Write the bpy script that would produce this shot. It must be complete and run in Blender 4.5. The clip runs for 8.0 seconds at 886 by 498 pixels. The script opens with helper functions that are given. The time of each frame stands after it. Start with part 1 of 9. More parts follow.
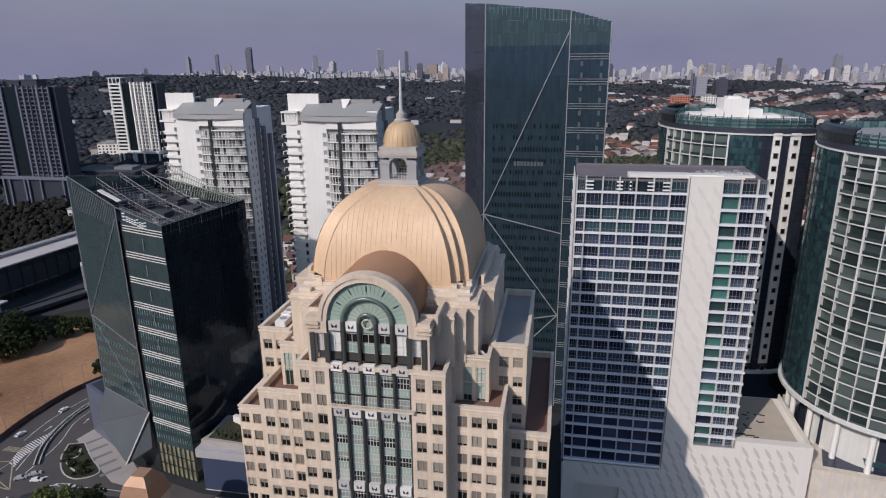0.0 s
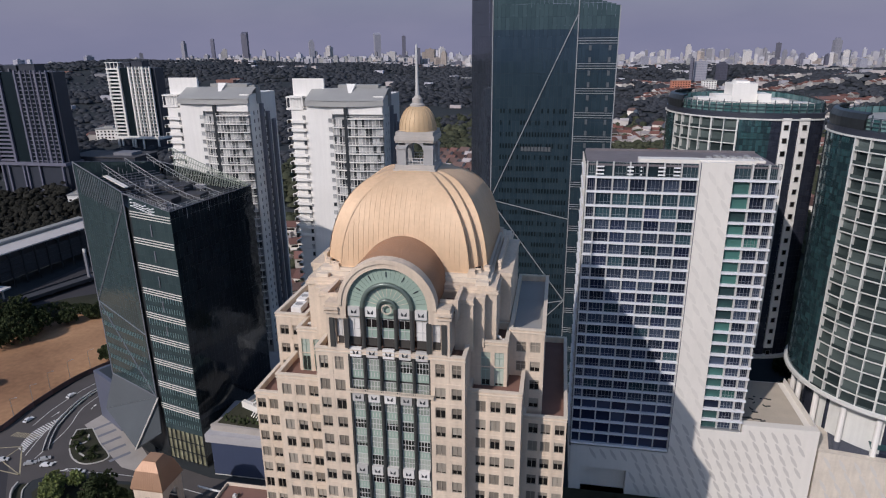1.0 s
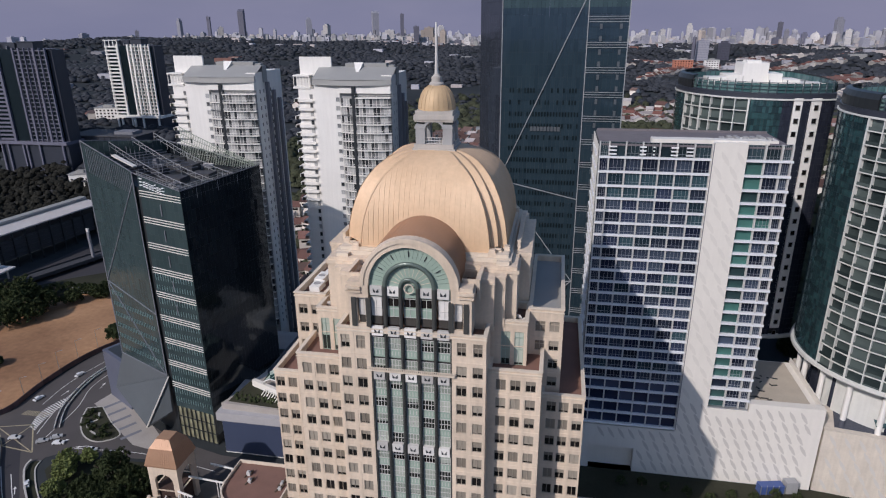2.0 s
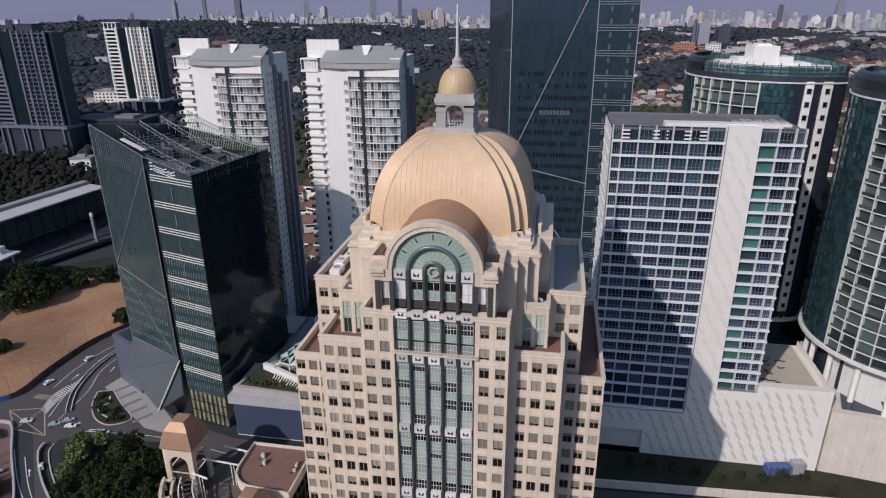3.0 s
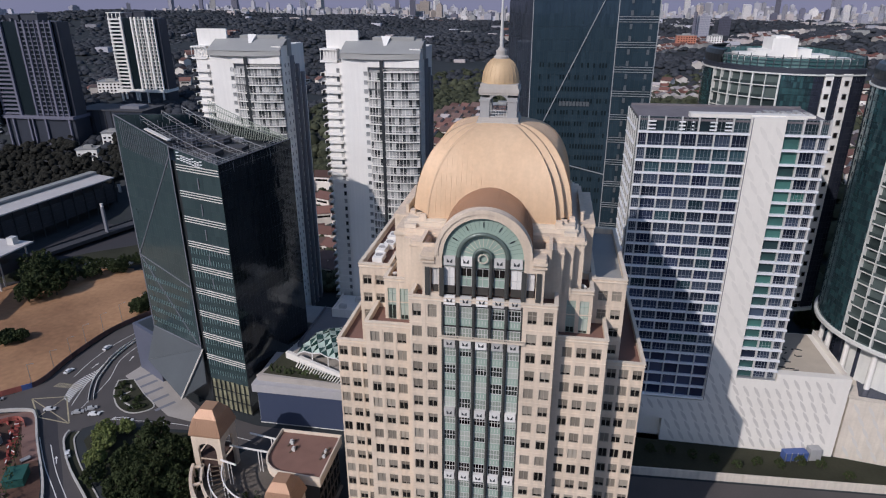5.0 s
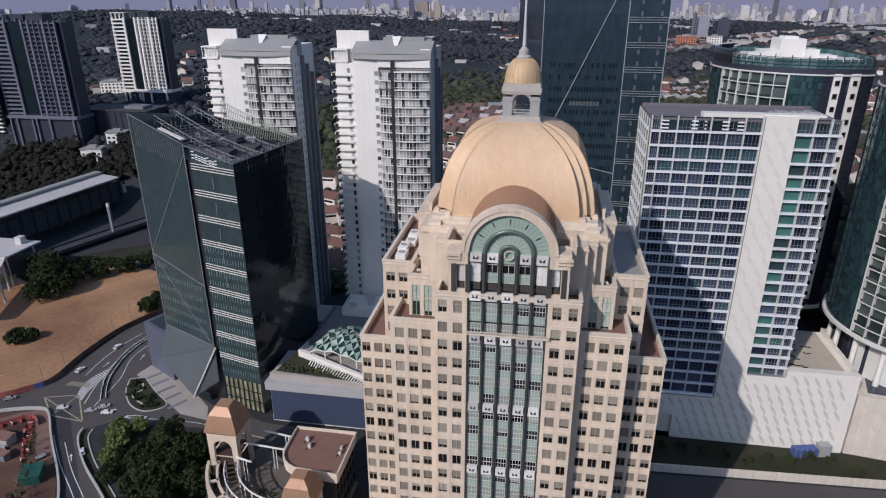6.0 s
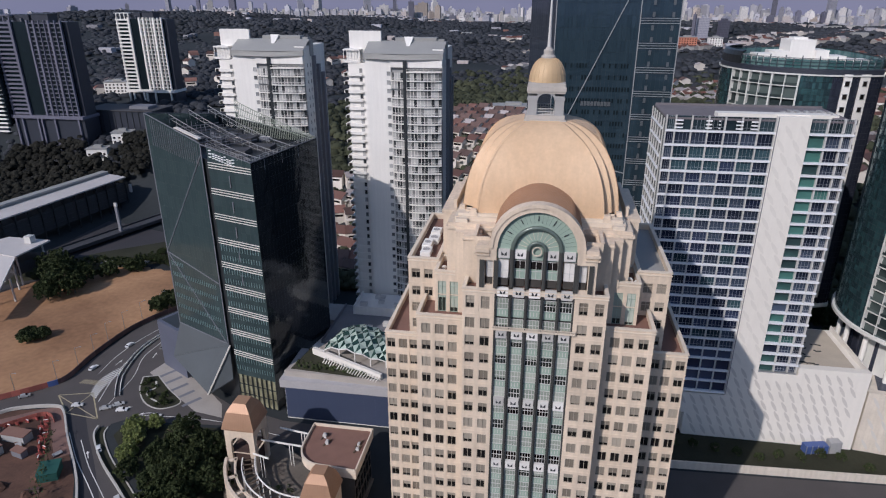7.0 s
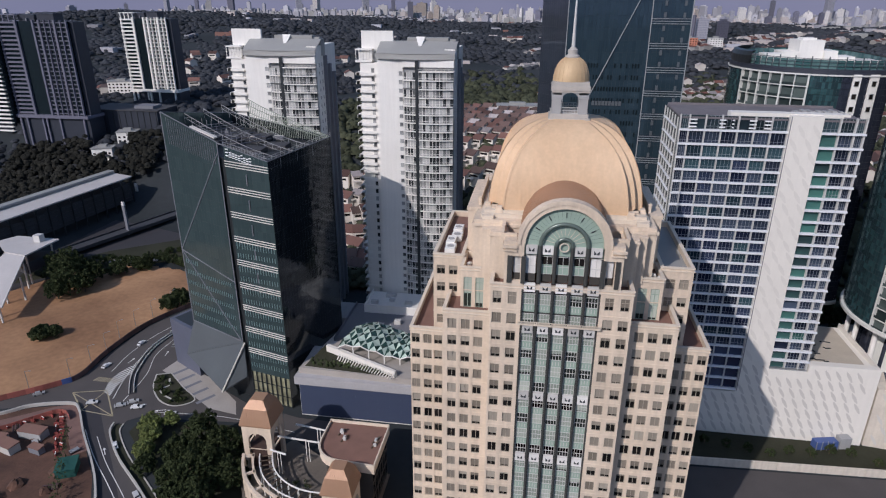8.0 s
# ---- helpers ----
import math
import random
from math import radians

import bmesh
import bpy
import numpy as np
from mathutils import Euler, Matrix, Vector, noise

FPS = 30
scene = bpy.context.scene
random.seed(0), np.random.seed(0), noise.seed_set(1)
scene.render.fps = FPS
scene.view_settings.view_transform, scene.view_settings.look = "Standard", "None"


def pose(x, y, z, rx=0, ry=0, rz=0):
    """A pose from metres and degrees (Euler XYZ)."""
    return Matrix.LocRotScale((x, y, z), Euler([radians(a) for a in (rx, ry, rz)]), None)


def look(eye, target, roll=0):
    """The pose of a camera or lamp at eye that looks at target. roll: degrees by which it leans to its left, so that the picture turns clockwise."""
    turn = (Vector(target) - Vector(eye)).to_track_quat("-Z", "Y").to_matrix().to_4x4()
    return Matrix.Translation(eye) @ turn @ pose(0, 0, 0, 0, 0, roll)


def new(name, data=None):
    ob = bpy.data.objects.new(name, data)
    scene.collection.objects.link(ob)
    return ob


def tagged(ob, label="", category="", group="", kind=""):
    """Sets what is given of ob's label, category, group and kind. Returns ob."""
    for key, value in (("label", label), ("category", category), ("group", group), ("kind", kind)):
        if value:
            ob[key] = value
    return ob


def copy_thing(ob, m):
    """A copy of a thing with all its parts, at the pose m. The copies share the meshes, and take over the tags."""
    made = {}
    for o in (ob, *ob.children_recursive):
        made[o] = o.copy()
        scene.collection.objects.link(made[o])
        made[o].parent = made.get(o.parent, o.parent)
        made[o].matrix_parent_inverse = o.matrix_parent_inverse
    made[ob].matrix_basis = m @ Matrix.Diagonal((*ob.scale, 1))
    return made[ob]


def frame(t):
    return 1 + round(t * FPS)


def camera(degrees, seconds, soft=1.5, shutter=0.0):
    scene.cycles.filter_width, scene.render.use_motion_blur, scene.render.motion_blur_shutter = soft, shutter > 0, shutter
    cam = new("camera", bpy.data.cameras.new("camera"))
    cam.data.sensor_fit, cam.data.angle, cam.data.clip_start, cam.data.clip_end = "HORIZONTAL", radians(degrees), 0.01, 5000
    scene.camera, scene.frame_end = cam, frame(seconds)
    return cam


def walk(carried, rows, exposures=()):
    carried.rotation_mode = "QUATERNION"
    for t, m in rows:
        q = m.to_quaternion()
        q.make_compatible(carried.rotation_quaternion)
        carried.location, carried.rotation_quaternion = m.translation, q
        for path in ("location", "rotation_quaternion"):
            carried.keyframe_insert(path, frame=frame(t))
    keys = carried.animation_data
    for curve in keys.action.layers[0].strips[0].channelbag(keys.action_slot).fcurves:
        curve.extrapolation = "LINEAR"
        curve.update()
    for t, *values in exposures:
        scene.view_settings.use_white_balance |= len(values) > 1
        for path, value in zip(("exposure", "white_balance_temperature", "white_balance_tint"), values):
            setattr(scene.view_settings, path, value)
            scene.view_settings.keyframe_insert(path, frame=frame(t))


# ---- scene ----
cam = camera(70.2, 8.0, soft=1.15)
PATH = [
    (0, (0.331, -0.144, 148.483), (-0.026, 1.737, 147.907), -0.6),
    (0.5, (-1.538, -0.463, 148.436), (-1.889, 1.414, 147.84), -0.6),
    (1, (-3.515, -0.806, 148.427), (-3.861, 1.064, 147.808), -0.6),
    (1.5, (-5.518, -1.246, 148.4), (-5.86, 0.615, 147.753), -0.5),
    (3, (-12.132, -3.008, 148.32), (-12.457, -1.172, 147.597), -0.4),
    (3.5, (-14.328, -3.775, 148.318), (-14.65, -1.941, 147.587), -0.4),
    (4, (-16.638, -4.699, 148.293), (-16.954, -2.868, 147.553), -0.3),
    (4.5, (-18.968, -5.791, 148.301), (-19.28, -3.962, 147.555), -0.2),
    (6, (-26.232, -9.594, 148.307), (-26.533, -7.763, 147.563), -0.1),
    (6.5, (-28.849, -11.029, 148.273), (-29.147, -9.197, 147.529), -0.0),
    (7, (-31.558, -12.548, 148.251), (-31.853, -10.714, 147.509), 0.0),
    (7.5, (-34.268, -14.071, 148.271), (-34.559, -12.237, 147.529), 0.1),
    (8, (-37.061, -15.638, 148.265), (-37.348, -13.803, 147.524), 0.1),
]
EXPOSURE, TINT = -0.17, 14
walk(cam, [(t, look(eye, target, roll)) for t, eye, target, roll in PATH], [(0, EXPOSURE, 6140, TINT), (3, EXPOSURE, 6000, TINT), (8, EXPOSURE, 5950, TINT)])

# ---- world and sun ----
SUN_ELEVATION = radians(35.5)
SUN_AZIMUTH = math.atan2(-0.62, -1.0)  # towards the sun, clockwise from +y
world = bpy.data.worlds.new("sky")
scene.world = world
world.use_nodes = True
wn = world.node_tree.nodes
wl = world.node_tree.links
sky = wn.new("ShaderNodeTexSky")
sky.sky_type, sky.sun_disc = "NISHITA", False
sky.sun_elevation, sky.sun_rotation = SUN_ELEVATION, SUN_AZIMUTH
sky.altitude, sky.air_density, sky.dust_density, sky.ozone_density = 100, 1.3, 1.5, 4.0
wl.new(sky.outputs[0], wn["Background"].inputs[0])
wn["Background"].inputs[1].default_value = 0.105
sun_data = bpy.data.lights.new("sun", "SUN")
sun_data.energy, sun_data.angle, sun_data.color = 3.4, radians(0.6), (1.0, 0.9, 0.8)
sun = new("sun", sun_data)
sx, sy = math.sin(SUN_AZIMUTH) * math.cos(SUN_ELEVATION), math.cos(SUN_AZIMUTH) * math.cos(SUN_ELEVATION)
sun.matrix_world = look((sx * 400, sy * 400, math.sin(SUN_ELEVATION) * 400 + 50), (0, 0, 50))

# ---- materials ----
def material(name, colour, rough=0.7, var=0.18, scale=0.15, fine=3.0, bump=0.0, metal=0.0, random_value=0.0, island=0.0,
             hue=None, streaks=0.0, spec=0.5):
    """A procedural surface: base colour with broad stains and fine grain, optional streaks, bump and piece-to-piece change."""
    m = bpy.data.materials.new(name)
    m.use_nodes = True
    n, l = m.node_tree.nodes, m.node_tree.links
    b = n["Principled BSDF"]
    b.inputs["Roughness"].default_value = rough
    b.inputs["Metallic"].default_value = metal
    b.inputs["Specular IOR Level"].default_value = spec
    co = n.new("ShaderNodeTexCoord")
    def noise_node(sc, detail):
        t = n.new("ShaderNodeTexNoise")
        t.inputs["Scale"].default_value, t.inputs["Detail"].default_value = sc, detail
        l.new(co.outputs["Object"], t.inputs["Vector"])
        return t
    def math_node(op, a, c):
        k = n.new("ShaderNodeMath")
        k.operation = op
        for i, v in enumerate((a, c)):
            if isinstance(v, (int, float)):
                k.inputs[i].default_value = v
            else:
                l.new(v, k.inputs[i])
        return k.outputs[0]
    big, small = noise_node(scale, 4), noise_node(fine, 5)
    value = math_node("ADD", math_node("MULTIPLY", big.outputs[0], var * 1.6), math_node("MULTIPLY", small.outputs[0], var * 0.9))
    value = math_node("ADD", value, 1.0 - var * 1.25)
    if streaks:
        mp = n.new("ShaderNodeMapping")
        mp.inputs["Scale"].default_value = (1.0, 1.0, 0.06)
        l.new(co.outputs["Object"], mp.inputs[0])
        t = n.new("ShaderNodeTexNoise")
        t.inputs["Scale"].default_value, t.inputs["Detail"].default_value = 0.9, 6
        l.new(mp.outputs[0], t.inputs["Vector"])
        value = math_node("MULTIPLY", value, math_node("ADD", math_node("MULTIPLY", t.outputs[0], streaks * 2), 1 - streaks))
    if random_value:
        oi = n.new("ShaderNodeObjectInfo")
        value = math_node("MULTIPLY", value, math_node("ADD", math_node("MULTIPLY", oi.outputs["Random"], random_value * 2), 1 - random_value))
    if island:
        ge = n.new("ShaderNodeNewGeometry")
        value = math_node("MULTIPLY", value, math_node("ADD", math_node("MULTIPLY", ge.outputs["Random Per Island"], island * 2), 1 - island))
    mix = n.new("ShaderNodeMix")
    mix.data_type = "RGBA"
    mix.inputs[6].default_value = (*colour, 1)
    mix.inputs[7].default_value = (*(hue or colour), 1)
    l.new(big.outputs[0], mix.inputs[0])
    mul = n.new("ShaderNodeVectorMath")
    mul.operation = "SCALE"
    l.new(mix.outputs[2], mul.inputs[0])
    l.new(value, mul.inputs["Scale"])
    l.new(mul.outputs[0], b.inputs["Base Color"])
    if bump:
        bp = n.new("ShaderNodeBump")
        bp.inputs["Strength"].default_value, bp.inputs["Distance"].default_value = bump, 0.2
        l.new(small.outputs[0], bp.inputs["Height"])
        l.new(bp.outputs[0], b.inputs["Normal"])
    return m


def glazing(name, colour, other, rough=0.08, metal=0.55, by="object", ripple=0.02, cut=(0.45, 0.55)):
    """Tinted reflecting glass whose panes differ between two tints."""
    m = bpy.data.materials.new(name)
    m.use_nodes = True
    n, l = m.node_tree.nodes, m.node_tree.links
    b = n["Principled BSDF"]
    b.inputs["Roughness"].default_value, b.inputs["Metallic"].default_value = rough, metal
    src = n.new("ShaderNodeObjectInfo").outputs["Random"] if by == "object" else n.new("ShaderNodeNewGeometry").outputs["Random Per Island"]
    co = n.new("ShaderNodeTexCoord")
    t = n.new("ShaderNodeTexNoise")
    t.inputs["Scale"].default_value, t.inputs["Detail"].default_value = 0.35, 3
    l.new(co.outputs["Object"], t.inputs["Vector"])
    add = n.new("ShaderNodeMath")
    add.operation = "MULTIPLY_ADD"
    l.new(t.outputs[0], add.inputs[0])
    add.inputs[1].default_value = 0.5
    l.new(src, add.inputs[2])
    mr = n.new("ShaderNodeMapRange")
    mr.inputs[1].default_value, mr.inputs[2].default_value = cut[0], cut[1] + 0.5
    l.new(add.outputs[0], mr.inputs[0])
    mix = n.new("ShaderNodeMix")
    mix.data_type = "RGBA"
    mix.inputs[6].default_value, mix.inputs[7].default_value = (*colour, 1), (*other, 1)
    l.new(mr.outputs[0], mix.inputs[0])
    l.new(mix.outputs[2], b.inputs["Base Color"])
    bp = n.new("ShaderNodeBump")
    bp.inputs["Strength"].default_value, bp.inputs["Distance"].default_value = ripple, 1.0
    l.new(t.outputs[0], bp.inputs["Height"])
    l.new(bp.outputs[0], b.inputs["Normal"])
    return m


def blinds(name, glass, cloth, pale, height):
    """A window pane behind which blinds hang down to a height of their own."""
    m = bpy.data.materials.new(name)
    m.use_nodes = True
    n, l = m.node_tree.nodes, m.node_tree.links
    b = n["Principled BSDF"]
    b.inputs["Roughness"].default_value = 0.25
    oi, co = n.new("ShaderNodeObjectInfo"), n.new("ShaderNodeTexCoord")
    sep = n.new("ShaderNodeSeparateXYZ")
    l.new(co.outputs["Object"], sep.inputs[0])
    drop = n.new("ShaderNodeMapRange")
    drop.inputs[1].default_value, drop.inputs[2].default_value = 0.0, 1.0
    drop.inputs[3].default_value, drop.inputs[4].default_value = -1.9 * height, 0.75 * height
    l.new(oi.outputs["Random"], drop.inputs[0])
    gt = n.new("ShaderNodeMath")
    gt.operation = "GREATER_THAN"
    l.new(sep.outputs[2], gt.inputs[0])
    l.new(drop.outputs[0], gt.inputs[1])
    wv = n.new("ShaderNodeTexNoise")
    wv.inputs["Scale"].default_value = 2.2
    l.new(co.outputs["Object"], wv.inputs["Vector"])
    fr = n.new("ShaderNodeMath")
    fr.operation = "FRACT"
    k = n.new("ShaderNodeMath")
    k.operation = "MULTIPLY"
    k.inputs[1].default_value = 17.3
    l.new(oi.outputs["Random"], k.inputs[0])
    l.new(k.outputs[0], fr.inputs[0])
    clo = n.new("ShaderNodeMix")
    clo.data_type = "RGBA"
    clo.inputs[6].default_value, clo.inputs[7].default_value = (*cloth, 1), (*pale, 1)
    pw = n.new("ShaderNodeMath")
    pw.operation = "POWER"
    pw.inputs[1].default_value = 2.5
    l.new(fr.outputs[0], pw.inputs[0])
    l.new(pw.outputs[0], clo.inputs[0])
    mix = n.new("ShaderNodeMix")
    mix.data_type = "RGBA"
    mix.inputs[6].default_value = (*glass, 1)
    l.new(clo.outputs[2], mix.inputs[7])
    l.new(gt.outputs[0], mix.inputs[0])
    l.new(mix.outputs[2], b.inputs["Base Color"])
    return m


def bands(name, wall, glass, floor=3.4, column=3.0, rough=0.6):
    """Far facades: storeys of windows in a wall."""
    m = bpy.data.materials.new(name)
    m.use_nodes = True
    n, l = m.node_tree.nodes, m.node_tree.links
    b = n["Principled BSDF"]
    b.inputs["Roughness"].default_value = rough
    co, sep = n.new("ShaderNodeTexCoord"), n.new("ShaderNodeSeparateXYZ")
    l.new(co.outputs["Object"], sep.inputs[0])
    def op(kind, a, c):
        k = n.new("ShaderNodeMath")
        k.operation = kind
        for i, v in enumerate((a, c)):
            if isinstance(v, (int, float)):
                k.inputs[i].default_value = v
            else:
                l.new(v, k.inputs[i])
        return k.outputs[0]
    rows = op("GREATER_THAN", op("FRACT", op("DIVIDE", sep.outputs[2], floor), 0), 0.45)
    cols = op("GREATER_THAN", op("FRACT", op("DIVIDE", op("ADD", sep.outputs[0], op("MULTIPLY", sep.outputs[1], 1.01)), column), 0), 0.35)
    oi = n.new("ShaderNodeObjectInfo")
    mix = n.new("ShaderNodeMix")
    mix.data_type = "RGBA"
    mix.inputs[6].default_value, mix.inputs[7].default_value = (*wall, 1), (*glass, 1)
    l.new(op("MULTIPLY", rows, cols), mix.inputs[0])
    sc = n.new("ShaderNodeVectorMath")
    sc.operation = "SCALE"
    l.new(mix.outputs[2], sc.inputs[0])
    l.new(op("ADD", op("MULTIPLY", oi.outputs["Random"], 0.55), 0.6), sc.inputs["Scale"])
    l.new(sc.outputs[0], b.inputs["Base Color"])
    return m


M = dict(
    stone=material("sand stone cladding", (0.61, 0.5, 0.385), 0.8, 0.26, 0.1, 1.8, 0.08, hue=(0.68, 0.565, 0.445), streaks=0.24),
    stone_trim=material("pale stone trim", (0.66, 0.57, 0.46), 0.7, 0.14, 0.3, 3.0, 0.05, streaks=0.1),
    copper=material("copper roof sheet", (0.66, 0.445, 0.265), 0.55, 0.18, 0.1, 1.6, 0.03, metal=0.05, hue=(0.67, 0.495, 0.33), streaks=0.12),
    copper_dark=material("weathered copper sheet", (0.4, 0.24, 0.15), 0.5, 0.15, 0.2, 2.0, 0.04, metal=0.25),
    gold=material("gilded sheet", (0.57, 0.41, 0.24), 0.6, 0.18, 0.4, 2.0, 0.03, metal=0.1),
    pale_metal=material("pale painted metal", (0.55, 0.54, 0.52), 0.45, 0.12, 0.4, 4.0),
    roof_brown=material("brown roof felt", (0.2, 0.11, 0.085), 0.9, 0.25, 0.25, 3.0, 0.1),
    green_panel=material("pale green enamel", (0.31, 0.4, 0.335), 0.5, 0.15, 0.3, 3.0),
    green_dark=material("dark green metal", (0.085, 0.085, 0.08), 0.35, 0.2, 0.5, 4.0, metal=0.3),
    ink=material("dark paint", (0.03, 0.035, 0.04), 0.5, 0.1),
    white=material("white render", (0.79, 0.77, 0.73), 0.65, 0.1, 0.1, 1.5, 0.03, streaks=0.08),
    white_panel=material("white cladding panel", (0.76, 0.725, 0.665), 0.5, 0.08, 0.08, 1.0, streaks=0.05),
    relief_shade=material("grey relief shading", (0.57, 0.54, 0.5), 0.6, 0.12, 0.3, 3.0),
    grey=material("grey concrete", (0.34, 0.34, 0.34), 0.8, 0.2, 0.15, 3.0, 0.08, streaks=0.12),
    slate=material("blue grey render", (0.17, 0.175, 0.2), 0.6, 0.15, 0.1, 2.0, streaks=0.12),
    roof_grey=material("grey roof sheet", (0.3, 0.3, 0.29), 0.6, 0.15, 0.15, 2.0, 0.04),
    dark_metal=material("dark metal", (0.04, 0.045, 0.05), 0.4, 0.2, 0.4, 4.0, metal=0.4),
    steel=material("brushed steel", (0.42, 0.43, 0.44), 0.35, 0.1, 0.5, 5.0, metal=0.7),
    navy=material("navy hoarding panel", (0.05, 0.065, 0.115), 0.45, 0.12, 0.1, 2.0),
    asphalt_dark=material("darker asphalt", (0.035, 0.033, 0.038), 0.85, 0.25, 0.08, 2.0, 0.1),
    asphalt=material("asphalt", (0.076, 0.068, 0.066), 0.9, 0.3, 0.08, 2.0, 0.1),
    paving=material("pale paving", (0.36, 0.33, 0.3), 0.85, 0.25, 0.12, 2.0, 0.08),
    kerb=material("kerb stone", (0.45, 0.43, 0.4), 0.85, 0.2, 0.5, 3.0),
    paint_white=material("road paint", (0.7, 0.69, 0.66), 0.7, 0.3, 0.6, 4.0),
    paint_yellow=material("yellow road paint", (0.36, 0.31, 0.2), 0.8, 0.6, 0.5, 3.0),
    soil=material("bare earth", (0.2, 0.092, 0.044), 0.95, 0.65, 0.025, 0.4, 0.25, hue=(0.4, 0.238, 0.125)),
    grass=material("rough grass", (0.024, 0.028, 0.018), 0.95, 0.5, 0.05, 1.0, 0.3, hue=(0.048, 0.046, 0.03), spec=0.2),
    leaf=material("foliage", (0.026, 0.038, 0.014), 0.9, 0.5, 0.25, 1.5, 0.0, island=0.4, hue=(0.05, 0.062, 0.026), spec=0.2),
    # the blue haze of distance is mixed into this leaf colour
    leaf_far=material("hazed far foliage", (0.033, 0.037, 0.046), 0.95, 0.4, 0.005, 0.05, 0.0, island=0.22, hue=(0.05, 0.054, 0.062), spec=0.15),
    leaf_light=material("light foliage", (0.16, 0.19, 0.055), 0.8, 0.3, 0.2, 2.0, island=0.4),
    bark=material("bark", (0.11, 0.08, 0.055), 0.9, 0.3, 0.5, 5.0, 0.3),
    red=material("red plastic barrier", (0.26, 0.06, 0.05), 0.5, 0.2, 0.4, 3.0, random_value=0.3),
    blue=material("blue sheet", (0.06, 0.1, 0.27), 0.5, 0.2, 0.4, 3.0),
    teal=material("green site net", (0.012, 0.075, 0.062), 0.8, 0.2, 0.4, 3.0),
    pink=material("terracotta paving", (0.07, 0.042, 0.035), 0.9, 0.8, 0.1, 2.0, 0.1),
    roof_red=material("clay roof tiles", (0.17, 0.078, 0.056), 0.85, 0.35, 0.2, 2.0, 0.1, random_value=0.55, hue=(0.1, 0.06, 0.055)),
    house_wall=material("house plaster", (0.66, 0.61, 0.55), 0.8, 0.15, 0.2, 2.0, random_value=0.2),
    salmon=material("salmon render", (0.5, 0.2, 0.13), 0.8, 0.15, 0.1, 1.0),
    tyre=material("tyre rubber", (0.02, 0.02, 0.02), 0.8, 0.1),
    car_paint=material("car paint", (0.5, 0.5, 0.5), 0.25, 0.05, random_value=0.7),
    car_glass=material("car glass", (0.02, 0.022, 0.025), 0.1, 0.05),
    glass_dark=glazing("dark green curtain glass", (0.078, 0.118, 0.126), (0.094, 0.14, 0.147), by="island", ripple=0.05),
    # near-black curtain glass, the shade of averted sides put into its colour
    glass_deep=glazing("shade-dark curtain glass", (0.024, 0.032, 0.042), (0.032, 0.043, 0.054), by="island", ripple=0.05),
    glass_hotel=glazing("blue grey window glass", (0.022, 0.03, 0.056), (0.09, 0.12, 0.18), rough=0.1, metal=0.35),
    glass_blue=glazing("cobalt window glass", (0.03, 0.042, 0.095), (0.085, 0.115, 0.21), rough=0.08),
    glass_teal=glazing("teal window glass", (0.04, 0.072, 0.078), (0.09, 0.225, 0.2), rough=0.1, metal=0.3),
    glass_home=glazing("grey home glass", (0.035, 0.04, 0.044), (0.5, 0.5, 0.49), rough=0.25, metal=0.05),
    pane=blinds("office pane with blinds", (0.014, 0.013, 0.012), (0.2, 0.172, 0.14), (0.42, 0.375, 0.31), 0.9),
    frame_taupe=material("taupe window frame", (0.36, 0.31, 0.25), 0.6, 0.15),
    pane_dark=glazing("unlit office pane", (0.008, 0.007, 0.007), (0.02, 0.017, 0.016), rough=0.15, metal=0.0),
    curtain=material("pale curtain wall infill", (0.62, 0.6, 0.57), 0.8, 0.2, 0.5, 6.0, random_value=0.3),
    # near-black shade colour for openings and the recessed annex wall
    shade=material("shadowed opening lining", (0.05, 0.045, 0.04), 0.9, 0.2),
    # far flats: haze is mixed into the wall and window colours
    far_white=bands("far pale haze-tinted flats", (0.62, 0.59, 0.57), (0.4, 0.39, 0.41)),
    far_grey=bands("far grey haze-tinted flats", (0.34, 0.34, 0.39), (0.22, 0.22, 0.27)),
    far_tan=bands("far tan haze-tinted flats", (0.5, 0.42, 0.36), (0.27, 0.24, 0.23)),
    far_dark=bands("far dark haze-tinted tower", (0.15, 0.15, 0.2), (0.1, 0.1, 0.14)),
)


